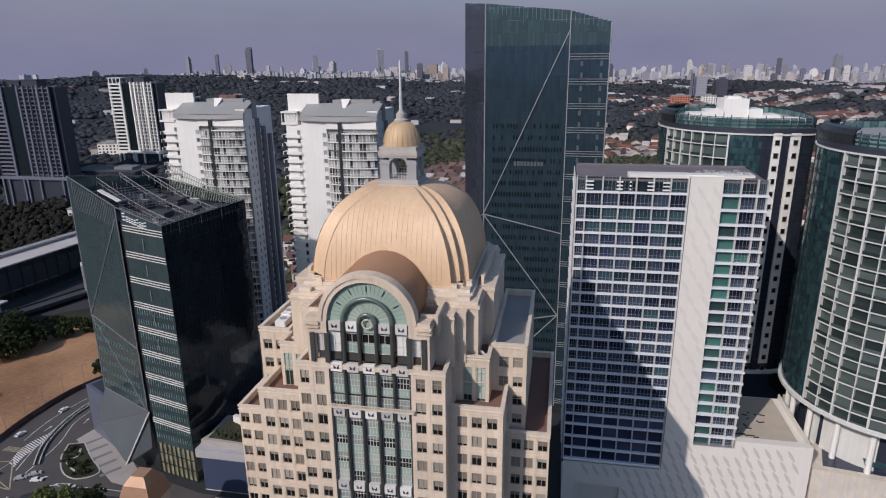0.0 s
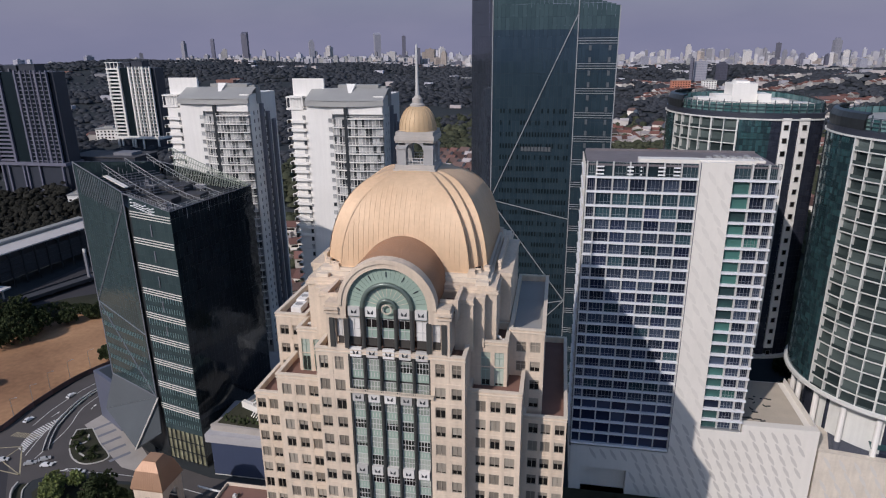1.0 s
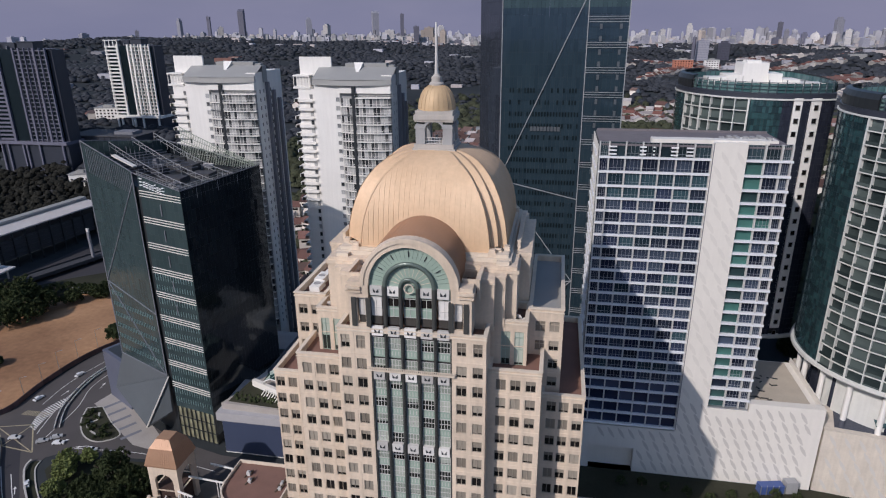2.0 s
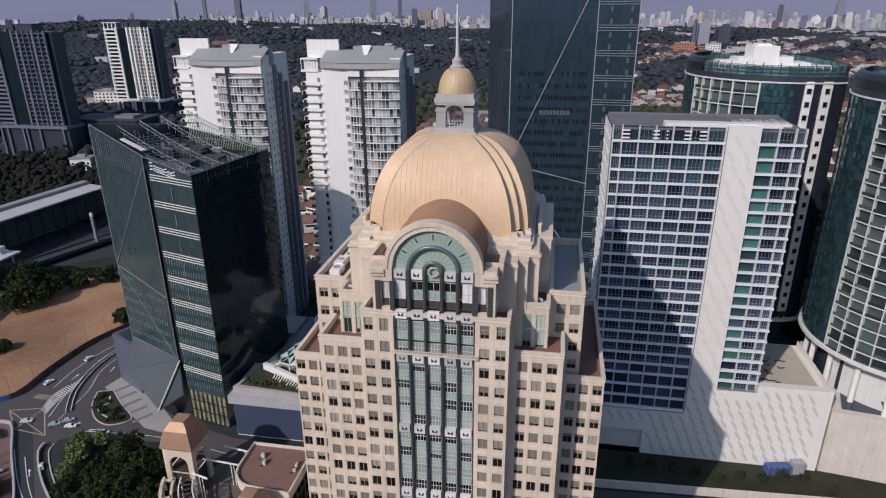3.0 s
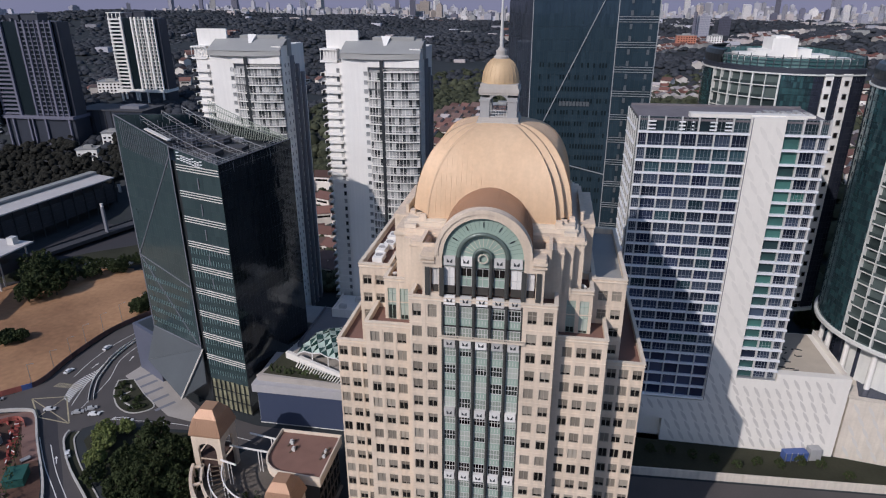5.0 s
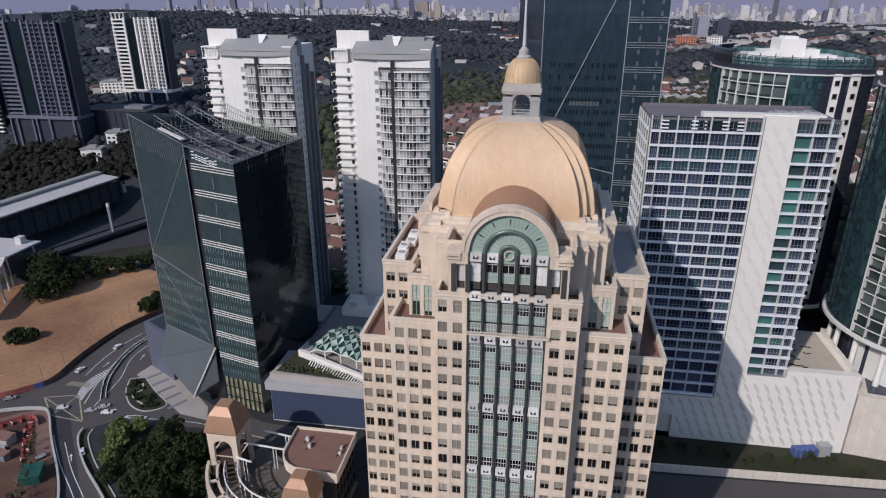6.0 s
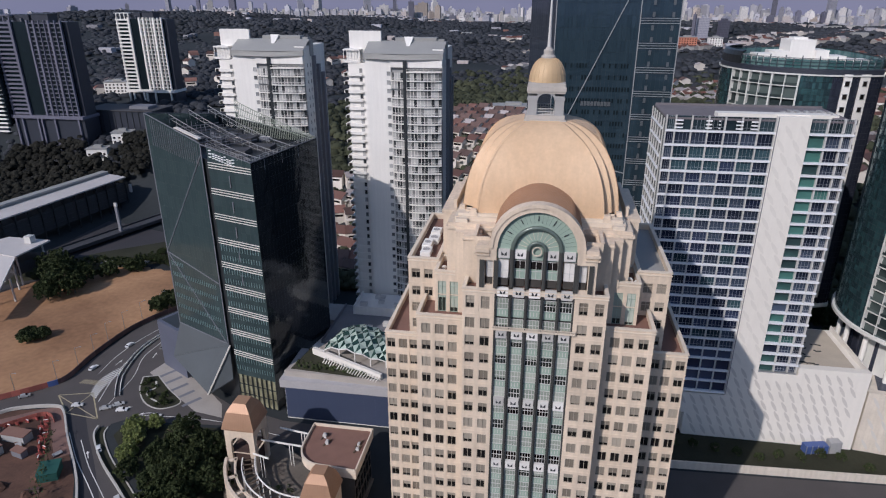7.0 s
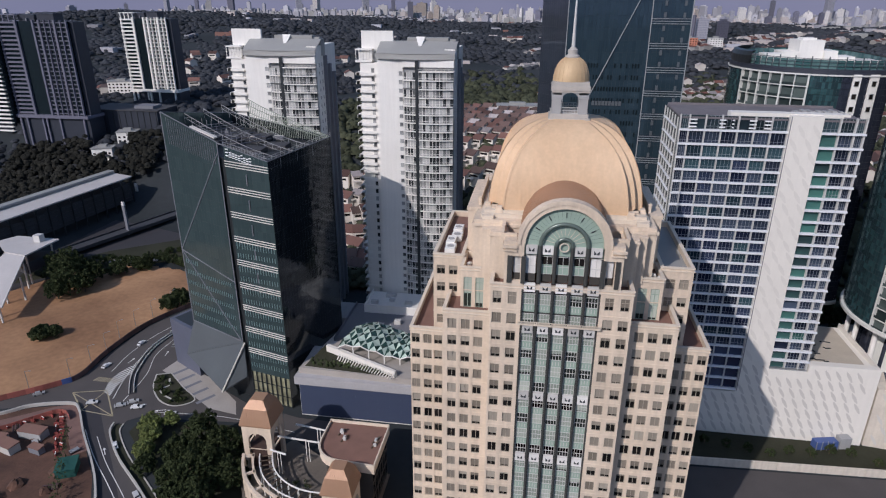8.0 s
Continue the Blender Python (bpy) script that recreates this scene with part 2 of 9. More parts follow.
# ---- mesh tools ----
class Mesh:
    """Collects faces; every face has its own corner points."""

    def __init__(self):
        self.v, self.f, self.m = [], [], []

    def face(self, pts, m=0):
        k = len(self.v)
        self.v += [tuple(p) for p in pts]
        self.f.append(tuple(range(k, k + len(pts))))
        self.m.append(m)

    def solid(self, corners, m=0):
        """Eight corners: four below, four above, each turning left seen from above."""
        k = len(self.v)
        self.v += [tuple(p) for p in corners]
        for q in ((3, 2, 1, 0), (4, 5, 6, 7), (0, 1, 5, 4), (1, 2, 6, 5), (2, 3, 7, 6), (3, 0, 4, 7)):
            self.f.append(tuple(k + i for i in q))
            self.m.append(m)

    def box(self, x0, x1, y0, y1, z0, z1, m=0):
        self.solid([(x0, y0, z0), (x1, y0, z0), (x1, y1, z0), (x0, y1, z0), (x0, y0, z1), (x1, y0, z1), (x1, y1, z1), (x0, y1, z1)], m)
        return self

    def prism(self, poly, z0, z1, m=0, cap=None):
        """An upright prism on a plan that turns left; z1 may be one height a corner."""
        k, n = len(self.v), len(poly)
        tops = z1 if isinstance(z1, (list, tuple)) else [z1] * n
        self.v += [(x, y, z0) for x, y in poly] + [(x, y, z) for (x, y), z in zip(poly, tops)]
        for i in range(n):
            j = (i + 1) % n
            self.f.append((k + i, k + j, k + n + j, k + n + i))
            self.m.append(m)
        self.f.append(tuple(range(k + n, k + 2 * n)))
        self.m.append(m if cap is None else cap)
        self.f.append(tuple(range(k + n - 1, k - 1, -1)))
        self.m.append(m)
        return self

    def lattice(self, xs, zs, solid, y0, y1, m=0):
        """An upright sheet of square cells in one piece: solid(i, j) tells which cells between xs and zs are filled."""
        nx, nz, base, at = len(xs) - 1, len(zs) - 1, len(self.v), {}
        def vert(i, j, d):
            if (i, j, d) not in at:
                at[i, j, d] = len(self.v)
                self.v.append((xs[i], (y0, y1)[d], zs[j]))
            return at[i, j, d]
        def full(i, j):
            return 0 <= i < nx and 0 <= j < nz and solid(i, j)
        for i in range(nx):
            for j in range(nz):
                if not full(i, j):
                    continue
                quads = [[(i, j, 0), (i + 1, j, 0), (i + 1, j + 1, 0), (i, j + 1, 0)], [(i, j + 1, 1), (i + 1, j + 1, 1), (i + 1, j, 1), (i, j, 1)]]
                for di, dj, q in ((-1, 0, [(i, j, 1), (i, j, 0), (i, j + 1, 0), (i, j + 1, 1)]), (1, 0, [(i + 1, j, 0), (i + 1, j, 1), (i + 1, j + 1, 1), (i + 1, j + 1, 0)]),
                                  (0, -1, [(i, j, 1), (i + 1, j, 1), (i + 1, j, 0), (i, j, 0)]), (0, 1, [(i, j + 1, 0), (i + 1, j + 1, 0), (i + 1, j + 1, 1), (i, j + 1, 1)])):
                    if not full(i + di, j + dj):
                        quads.append(q)
                for q in quads:
                    self.f.append(tuple(vert(*k) for k in q))
                    self.m.append(m)
        return self

    def frames(self, w, h, t, bars_x, bars_z, y0, y1, m=0):
        """A window frame in one piece, with bars at the given places."""
        xs, zs = [-w / 2, -w / 2 + t], [-h / 2, -h / 2 + t]
        for b in bars_x:
            xs += [b - t * 0.4, b + t * 0.4]
        for b in bars_z:
            zs += [b - t * 0.4, b + t * 0.4]
        xs, zs = xs + [w / 2 - t, w / 2], zs + [h / 2 - t, h / 2]
        return self.lattice(xs, zs, lambda i, j: i % 2 == 0 or j % 2 == 0, y0, y1, m)

    def ring(self, x0, x1, y0, y1, t, z0, z1, m=0):
        """A closed rim of width t round a rectangle, in one piece."""
        k = len(self.v)
        o, n = [(x0, y0), (x1, y0), (x1, y1), (x0, y1)], [(x0 + t, y0 + t), (x1 - t, y0 + t), (x1 - t, y1 - t), (x0 + t, y1 - t)]
        for z in (z0, z1):
            self.v += [(x, y, z) for x, y in o + n]
        for i in range(4):
            j = (i + 1) % 4
            for q in ((i, j, j + 8, i + 8), (j + 4, i + 4, i + 12, j + 12), (i + 8, j + 8, j + 12, i + 12), (j, i, i + 4, j + 4)):
                self.f.append(tuple(k + p for p in q))
                self.m.append(m)
        return self

    def shelf(self, front, back, z0, z1, m=0):
        """A slab in one piece between two lines of plan points of one length."""
        k, n = len(self.v), len(front)
        for z in (z0, z1):
            self.v += [(x, y, z) for x, y in front] + [(x, y, z) for x, y in back]
        for i in range(n - 1):
            for q in ((i, i + 1, i + 1 + 2 * n, i + 2 * n), (i + 1 + n, i + n, i + 3 * n, i + 1 + 3 * n), (i + 2 * n, i + 1 + 2 * n, i + 1 + 3 * n, i + 3 * n), (i + 1, i, i + n, i + 1 + n)):
                self.f.append(tuple(k + p for p in q))
                self.m.append(m)
        for q in ((n, 0, 2 * n, 3 * n), (n - 1, 2 * n - 1, 4 * n - 1, 3 * n - 1)):
            self.f.append(tuple(k + p for p in q))
            self.m.append(m)
        return self

    def bar(self, a, b, w=0.2, h=None, m=0):
        """A straight bar of square section from a to b."""
        a, b, h = Vector(a), Vector(b), h or w
        d = (b - a).normalized()
        side = d.cross(Vector((0, 0, 1)))
        side = Vector((1, 0, 0)) if side.length < 1e-4 else side.normalized()
        up = side.cross(d).normalized()
        s, u = side * w / 2, up * h / 2
        self.solid([a - s - u, a + s - u, a + s + u, a - s + u, b - s - u, b + s - u, b + s + u, b - s + u], m)
        return self

    def lathe(self, profile, cx, cy, n=24, m=0, a0=0.0, a1=2 * math.pi):
        """Turns a profile of (radius, z) about an upright axis."""
        k, full = len(self.v), abs(a1 - a0 - 2 * math.pi) < 1e-6
        cols = n if full else n + 1
        for r, z in profile:
            for i in range(cols):
                a = a0 + (a1 - a0) * i / n
                self.v.append((cx + r * math.cos(a), cy + r * math.sin(a), z))
        for j in range(len(profile) - 1):
            for i in range(n):
                i2 = (i + 1) % cols
                self.f.append((k + j * cols + i, k + j * cols + i2, k + (j + 1) * cols + i2, k + (j + 1) * cols + i))
                self.m.append(m)
        return self

    def wall(self, ox, oy, rz, width, z0, z1, holes, depth=0.3, m=0):
        """A wall from (ox, oy) along the turn rz, seen from its -y side, with holes (u0, u1, z0, z1) that have reveals."""
        c, s = math.cos(radians(rz)), math.sin(radians(rz))
        def at(u, d, z):
            return (ox + c * u - s * d, oy + s * u + c * d, z)
        us = sorted({0.0, width, *[round(h[0], 3) for h in holes], *[round(h[1], 3) for h in holes]})
        zs = sorted({z0, z1, *[round(h[2], 3) for h in holes], *[round(h[3], 3) for h in holes]})
        for u0, u1 in zip(us, us[1:]):
            run = None
            for w0, w1 in zip(zs, zs[1:]):
                um, wm = (u0 + u1) / 2, (w0 + w1) / 2
                hole = any(h[0] < um < h[1] and h[2] < wm < h[3] for h in holes)
                if hole:
                    if run is not None:
                        self.face([at(u0, 0, run), at(u1, 0, run), at(u1, 0, w0), at(u0, 0, w0)], m)
                        run = None
                elif run is None:
                    run = w0
            if run is not None:
                self.face([at(u0, 0, run), at(u1, 0, run), at(u1, 0, z1), at(u0, 0, z1)], m)
        for a, b, lo, hi in holes:
            d = depth
            self.face([at(a, 0, lo), at(a, d, lo), at(b, d, lo), at(b, 0, lo)][::-1], m)
            self.face([at(a, 0, hi), at(a, d, hi), at(b, d, hi), at(b, 0, hi)], m)
            self.face([at(a, 0, lo), at(a, d, lo), at(a, d, hi), at(a, 0, hi)], m)
            self.face([at(b, 0, lo), at(b, d, lo), at(b, d, hi), at(b, 0, hi)][::-1], m)
        return self


ORIGIN = {}


def thing(name, at=(0, 0, 0), label="", category="", group="", kind="", turn=0.0, local=False):
    """An empty at the base of a thing. Its parts are given in world metres, or about the base if local."""
    ob = new(name)
    ob.empty_display_size = 0.5
    ob.matrix_basis = pose(*at, 0, 0, turn)
    ORIGIN[ob] = Vector((0, 0, 0)) if local else Vector(at)
    return tagged(ob, label, category, group, kind)


def data_of(name, mesh, mats, shift=(0, 0, 0), smooth=False):
    d = bpy.data.meshes.new(name)
    sh = Vector(shift)
    d.from_pydata([tuple(Vector(p) - sh) for p in mesh.v], [], mesh.f)
    for mm in mats if isinstance(mats, (list, tuple)) else [mats]:
        d.materials.append(mm)
    d.polygons.foreach_set("material_index", mesh.m)
    if smooth:
        d.polygons.foreach_set("use_smooth", [True] * len(d.polygons))
    d.update()
    return d


def part(name, mesh, mats, parent, label="", smooth=False, weld=False):
    """One mesh object under a thing or under a part."""
    d = data_of(name, mesh, mats, ORIGIN[parent], smooth)
    if weld:
        bm = bmesh.new()
        bm.from_mesh(d)
        bmesh.ops.remove_doubles(bm, verts=bm.verts, dist=0.001)
        bm.to_mesh(d)
        bm.free()
    ob = new(name, d)
    ob.parent = parent
    ORIGIN[ob] = ORIGIN[parent]
    return tagged(ob, label)


def single(name, mesh, mats, at=(0, 0, 0), label="", category="", group="", kind="", smooth=False):
    """A thing that is one mesh."""
    ob = new(name, data_of(name, mesh, mats, at, smooth))
    ob.location = at
    return tagged(ob, label, category, group, kind)


def piece(name, d, parent, x, y, z, rz=0.0):
    """A further object on the shared mesh d, under parent, at a place in world metres."""
    ob = new(name, d)
    ob.parent = parent
    ob.matrix_basis = Matrix.Translation(Vector((x, y, z)) - ORIGIN[parent]) @ pose(0, 0, 0, 0, 0, rz)
    return ob


WINDOWS = {}


def window_data(w, h, pane, trim, style="pair", recess=0.25):
    """Shared meshes of a window: surround and pane, about the middle of the opening, inward along +y."""
    key = (round(w, 2), round(h, 2), pane.name, trim.name, style)
    if key not in WINDOWS:
        g, p = Mesh(), Mesh()
        a, b = w / 2, h / 2
        bars_x = [0.0] if style in ("pair", "six", "tall") else []
        bars_z = {"six": [b * 0.3], "tall": [-b * 0.06, b * 0.64]}.get(style, [])
        g.frames(w, h, 0.11, bars_x, bars_z, recess - 0.13, recess)
        p.box(-a, a, recess, recess + 0.04, -b, b)
        WINDOWS[key] = (data_of("window", g, trim), data_of("pane", p, pane))
    return WINDOWS[key]


def window(parent, w, h, pane, trim, x, y, z, rz=0.0, style="pair"):
    g, p = window_data(w, h, pane, trim, style)
    ob = piece("window", g, parent, x, y, z, rz)
    q = new("pane", p)
    q.parent = ob
    return ob


M["hoard"] = material("dark hoarding board", (0.1, 0.06, 0.06), 0.8, 0.3, 0.3, 2.0, random_value=0.3)
M["red_board"] = material("faded red hoarding board", (0.3, 0.09, 0.07), 0.8, 0.3, 0.3, 2.0, random_value=0.3)
M["glass_jade"] = glazing("jade roof glass", (0.02, 0.05, 0.042), (0.05, 0.1, 0.085), rough=0.1, metal=0.2)
M["jade_pale"] = material("pale green fritted glass", (0.4, 0.48, 0.42), 0.3, 0.2, random_value=0.3)
M["pale_roof"] = material("pale metal roof sheet", (0.52, 0.49, 0.47), 0.5, 0.15, 0.1, 1.0, streaks=0.05)
M["station_dark"] = material("dark grey cladding", (0.05, 0.05, 0.056), 0.7, 0.25, 0.1, 1.0)
# render darkened to violet grey in place of shade on the tower
M["grey_tower"] = material("shade-darkened grey render", (0.13, 0.132, 0.18), 0.7, 0.15, 0.1, 1.0)
M["roof_dark"] = material("dark clay tiles", (0.11, 0.07, 0.06), 0.85, 0.3, 0.3, 2.0, 0.1, random_value=0.4)
M["lilac"] = material("pale violet metal roof", (0.42, 0.42, 0.58), 0.5, 0.15, 0.2, 1.0)

# same haze-blued tone as the far foliage, so gaps between crowns vanish
M["canopy_ground"] = material("haze-blued undergrowth", (0.027, 0.033, 0.036), 0.95, 0.4, 0.012, 0.2, 0.2, hue=(0.042, 0.046, 0.05), spec=0.15)
M["hotel_band"] = material("cool white metal band", (0.74, 0.75, 0.78), 0.4, 0.1, 0.2, 2.0)
M["trim_green"] = material("grey green screen", (0.3, 0.34, 0.28), 0.6, 0.3, 0.3, 2.0)
# violet grey comes from haze put into the wall colour
M["far_wall"] = material("far haze-tinted wall", (0.36, 0.355, 0.39), 0.8, 0.3, 0.004, 0.05, island=0.45)
M["lantern_grey"] = material("warm grey stone", (0.43, 0.4, 0.365), 0.7, 0.15, 0.3, 3.0, 0.05, streaks=0.15)
M["leaf_mid"] = material("broadleaf canopy", (0.036, 0.043, 0.028), 0.95, 0.4, 0.02, 0.2, island=0.3, hue=(0.066, 0.07, 0.042), spec=0.15)
M["leaf_shaded"] = material("shade-darkened canopy", (0.016, 0.017, 0.014), 0.95, 0.4, 0.02, 0.2, island=0.3, hue=(0.027, 0.026, 0.022), spec=0.15)
M["roof_pale"] = material("pale weathered roof", (0.36, 0.32, 0.31), 0.8, 0.3, 0.3, 2.0, 0.1, random_value=0.35)
M["pane_bay"] = blinds("bay pane with blinds", (0.03, 0.036, 0.032), (0.27, 0.31, 0.265), (0.5, 0.54, 0.47), 1.7)
M["glass_slab"] = glazing("teal tower curtain glass", (0.045, 0.078, 0.106), (0.056, 0.094, 0.124), by="island", ripple=0.04)
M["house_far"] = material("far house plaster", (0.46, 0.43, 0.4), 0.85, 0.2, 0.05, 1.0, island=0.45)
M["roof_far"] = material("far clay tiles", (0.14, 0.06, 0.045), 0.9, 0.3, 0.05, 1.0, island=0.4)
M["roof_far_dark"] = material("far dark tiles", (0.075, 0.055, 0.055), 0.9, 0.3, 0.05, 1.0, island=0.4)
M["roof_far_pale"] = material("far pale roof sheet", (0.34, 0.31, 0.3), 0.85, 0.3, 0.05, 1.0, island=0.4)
# left tower face: reflected sky is put into the glass tint
M["glass_sky_side"] = glazing("grey violet sky-reflection glass", (0.065, 0.078, 0.1), (0.078, 0.09, 0.115), by="island", ripple=0.04)
M["glass_row"] = glazing("blue green window glass", (0.028, 0.055, 0.078), (0.07, 0.135, 0.165), rough=0.1, metal=0.35)
M["hoop_green"] = material("weathered green tube", (0.13, 0.165, 0.145), 0.3, 0.2, 0.3, 3.0, metal=0.2)
M["louvre_teal"] = material("pale teal louvre", (0.2, 0.3, 0.3), 0.4, 0.2)
M["trim_dim"] = material("grey metal trim", (0.3, 0.31, 0.32), 0.4, 0.15)
M["navy_band"] = material("dark navy fascia", (0.035, 0.04, 0.055), 0.4, 0.2, 0.2, 2.0)
M["mud"] = material("churned earth", (0.05, 0.026, 0.018), 0.95, 0.7, 0.12, 1.2, 0.3, hue=(0.13, 0.066, 0.044))
# ---- ground ----
def ease(a, b, v):
    t = min(1.0, max(0.0, (v - a) / (b - a)))
    return t * t * (3 - 2 * t)


def height(x, y):
    """The lie of the land: flat round the towers, rising behind them, hills farther off."""
    r = math.hypot(x + 15, y + 5)
    z = 50 * ease(290, 430, y + 0.25 * x) * (1 - 0.35 * ease(1500, 3000, r))
    n = noise.noise(Vector((x / 420, y / 420, 3.0))) * 0.6 + noise.noise(Vector((x / 150, y / 150, 9.0))) * 0.25
    z += (25 + 48 * n) * ease(650, 1300, r) * (1 - ease(1700, 3200, r)) * ease(200, 500, y)
    z += (5 + 26 * ease(-100, -1100, x)) * ease(900, 1500, r) * ease(300, 700, y)
    return z - 12 * ease(2600, 4800, r)


rings = [0, 60, 120, 180, 240, 290, 330, 370, 410, 450, 500, 560, 640, 740, 860, 1000, 1150, 1300, 1500, 1700, 2000, 2400, 2900, 3500, 4200, 4900]
SEG = 144
verts, faces = [(0.0, 100.0, height(0, 100))], []
for r in rings[1:]:
    for i in range(SEG):
        a = 2 * math.pi * i / SEG
        x, y = r * math.cos(a), 100 + r * math.sin(a)
        verts.append((x, y, height(x, y)))
for i in range(SEG):
    faces.append((0, 1 + i, 1 + (i + 1) % SEG))
for j in range(len(rings) - 2):
    for i in range(SEG):
        a, b = 1 + j * SEG + i, 1 + j * SEG + (i + 1) % SEG
        faces.append((a, a + SEG, b + SEG, b))
sheet = Mesh()
sheet.v, sheet.f, sheet.m = verts, faces, [0] * len(faces)
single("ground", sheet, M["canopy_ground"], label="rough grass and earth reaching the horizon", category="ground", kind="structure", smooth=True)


def ribbon(pts, w0, w1, z, mesh=None, m=0, thick=0.0):
    """A strip along a line of points, from w0 to w1 beside it."""
    g = mesh or Mesh()
    n = len(pts)
    out = []
    for i, p in enumerate(pts):
        a, b = Vector(pts[max(0, i - 1)]), Vector(pts[min(n - 1, i + 1)])
        d = (b - a).normalized()
        s = Vector((-d.y, d.x))
        out.append((Vector(p) + s * w0, Vector(p) + s * w1))
    for (a0, b0), (a1, b1) in zip(out, out[1:]):
        if thick:
            g.solid([(*b0, z - thick), (*b1, z - thick), (*a1, z - thick), (*a0, z - thick), (*b0, z), (*b1, z), (*a1, z), (*a0, z)], m)
        else:
            g.face([(*b0, z), (*b1, z), (*a1, z), (*a0, z)], m)
    return g


def curve(pts, n=6):
    """A smooth line through the points."""
    out = []
    P = [Vector(p) for p in pts]
    P = [2 * P[0] - P[1]] + P + [2 * P[-1] - P[-2]]
    for i in range(1, len(P) - 2):
        for k in range(n):
            t = k / n
            a, b, c, d = P[i - 1], P[i], P[i + 1], P[i + 2]
            out.append(0.5 * ((2 * b) + (c - a) * t + (2 * a - 5 * b + 4 * c - d) * t * t + (3 * b - a - 3 * c + d) * t ** 3))
    return out + [P[-2]]
# ---- the domed office tower ----
CX, CY, STOREY = -31.55, 124.5, 3.95
ROWS_Z = [89.0 - STOREY * k for k in range(22)]


def office_block(root, x0, x1, y0, y1, z0, top, cols, rows, w=1.9, h=2.35, extra=(), side_cols=(), label="", style="pair", lining=0.3, roofing="roof_brown"):
    """One stepped block: walls with window openings, parapet, sunk roof."""
    g = Mesh()
    front = [(x - w / 2 - x0, x + w / 2 - x0, z - h / 2, z + h / 2) for x in cols for z in rows] + [(a - x0, b - x0, c, d) for a, b, c, d in extra]
    g.wall(x0, y0, 0, x1 - x0, z0, top, front, lining)
    sides = [(y - w / 2 - y0, y + w / 2 - y0, z - h / 2, z + h / 2) for y in side_cols for z in rows]
    g.wall(x1, y0, 90, y1 - y0, z0, top, sides, lining)
    g.face([(x1, y1, z0), (x0, y1, z0), (x0, y1, top), (x1, y1, top)])
    g.face([(x0, y1, z0), (x0, y0, z0), (x0, y0, top), (x0, y1, top)])
    t, low = 0.55, top - 1.15
    a, b, c, d = x0 + t, x1 - t, y0 + t, y1 - t
    g.face([(a, c, low), (a, c, top), (b, c, top), (b, c, low)])
    g.face([(b, c, low), (b, c, top), (b, d, top), (b, d, low)])
    g.face([(b, d, low), (b, d, top), (a, d, top), (a, d, low)])
    g.face([(a, d, low), (a, d, top), (a, c, top), (a, c, low)])
    part("wall", g, M["stone"], root, label)
    r = Mesh()
    r.box(a, b, c, d, low - 0.2, low)
    part("roof", r, M[roofing], root, "flat roof behind a parapet")
    k = Mesh()
    p = 0.16
    k.ring(x0 - p, x1 + p, y0 - p, y1 + p, p + t + 0.05, top, top + 0.28)
    part("coping", k, M["stone_trim"], root)
    k = Mesh()
    k.box(x0 - p, x1 + p, y0 - p, y0, top - 0.62, top - 0.4)
    part("band", k, M["stone_trim"], root)
    spans = [(x0 - 0.05, x1 + 0.05)]
    if extra and extra[0][3] > 90 and extra[0][2] < 10:
        spans = [(x0 - 0.05, extra[0][0]), (extra[0][1], x1 + 0.05)]
    for z in [q for q in ROWS_Z if z0 + 2 < q < top - 3]:
        zc = z + STOREY / 2 - 0.15
        for a_, b_ in spans:
            c = Mesh()
            c.box(a_, b_, y0 - 0.07, y0, zc, zc + 0.2)
            part("string_course", c, M["stone"], root)
    for x in [(p + q) / 2 for p, q in zip(sorted(cols), sorted(cols)[1:]) if 0 < q - p < 4]:
        c = Mesh()
        c.box(x - 0.2, x + 0.2, y0 - 0.05, y0, z0, top - 0.7)
        part("wall_strip", c, M["stone"], root)
    for z in rows:
        for x in cols:
            dark = abs(z - ROWS_Z[8]) < 0.5 and (x < CX + 4 or x > CX + 12)
            window(root, w, h, M["pane_dark"] if dark else M["pane"], M["frame_taupe"], x, y0, z, 0, style)
        for y in side_cols:
            window(root, w, h, M["pane"], M["frame_taupe"], x1, y, z, 90, style)


tower = thing("domed_office_tower", (CX, CY, 0), "tall sand-coloured stone office tower with a copper dome", "tower")
BAY0, BAY1 = CX - 7.55, CX + 7.55
ctr = [-43.8, -40.85, 2 * CX + 40.85, 2 * CX + 43.8]
b1 = [-53.2, -50.4, -47.7]
wg = [-62.3, -59.6, -57.2]
b3 = [-57.0, -54.3]
low_rows = [z for z in ROWS_Z if z > 2]
office_block(tower, CX - 13.7, CX + 13.7, 96.4, 112, 0, 96.3, ctr, [z for z in low_rows if z < 90], extra=[(BAY0, BAY1, 2.0, 95.6)] + [(x - 0.85, x + 0.85, 92.2, 94.9) for x in ctr], lining=0.9)
for x in ctr:
    window(tower, 1.7, 2.7, M["pane"], M["frame_taupe"], x, 96.4, 93.55, 0, "six")
for x0, x1, cols in ((CX - 23.6, CX - 13.7, b1), (CX + 13.7, CX + 23.6, [2 * CX - x for x in b1])):
    office_block(tower, x0, x1, 99.8, 113, 0, 88.1, cols, [z for z in low_rows if z < 86])
for s in (-1, 1):
    xs = [CX + s * 16.5, CX + s * 19.0]
    a, b = sorted((CX + s * 13.7, CX + s * 20.5))
    office_block(tower, a, b, 104.2, 113, 85.6, 96.0, xs, [], extra=[(x - 0.85, x + 0.85, 86.9, 93.9) for x in xs])
    for x in xs:
        window(tower, 1.7, 7.0, M["pane_bay"], M["green_panel"], x, 104.2, 90.4, 0, "tall")
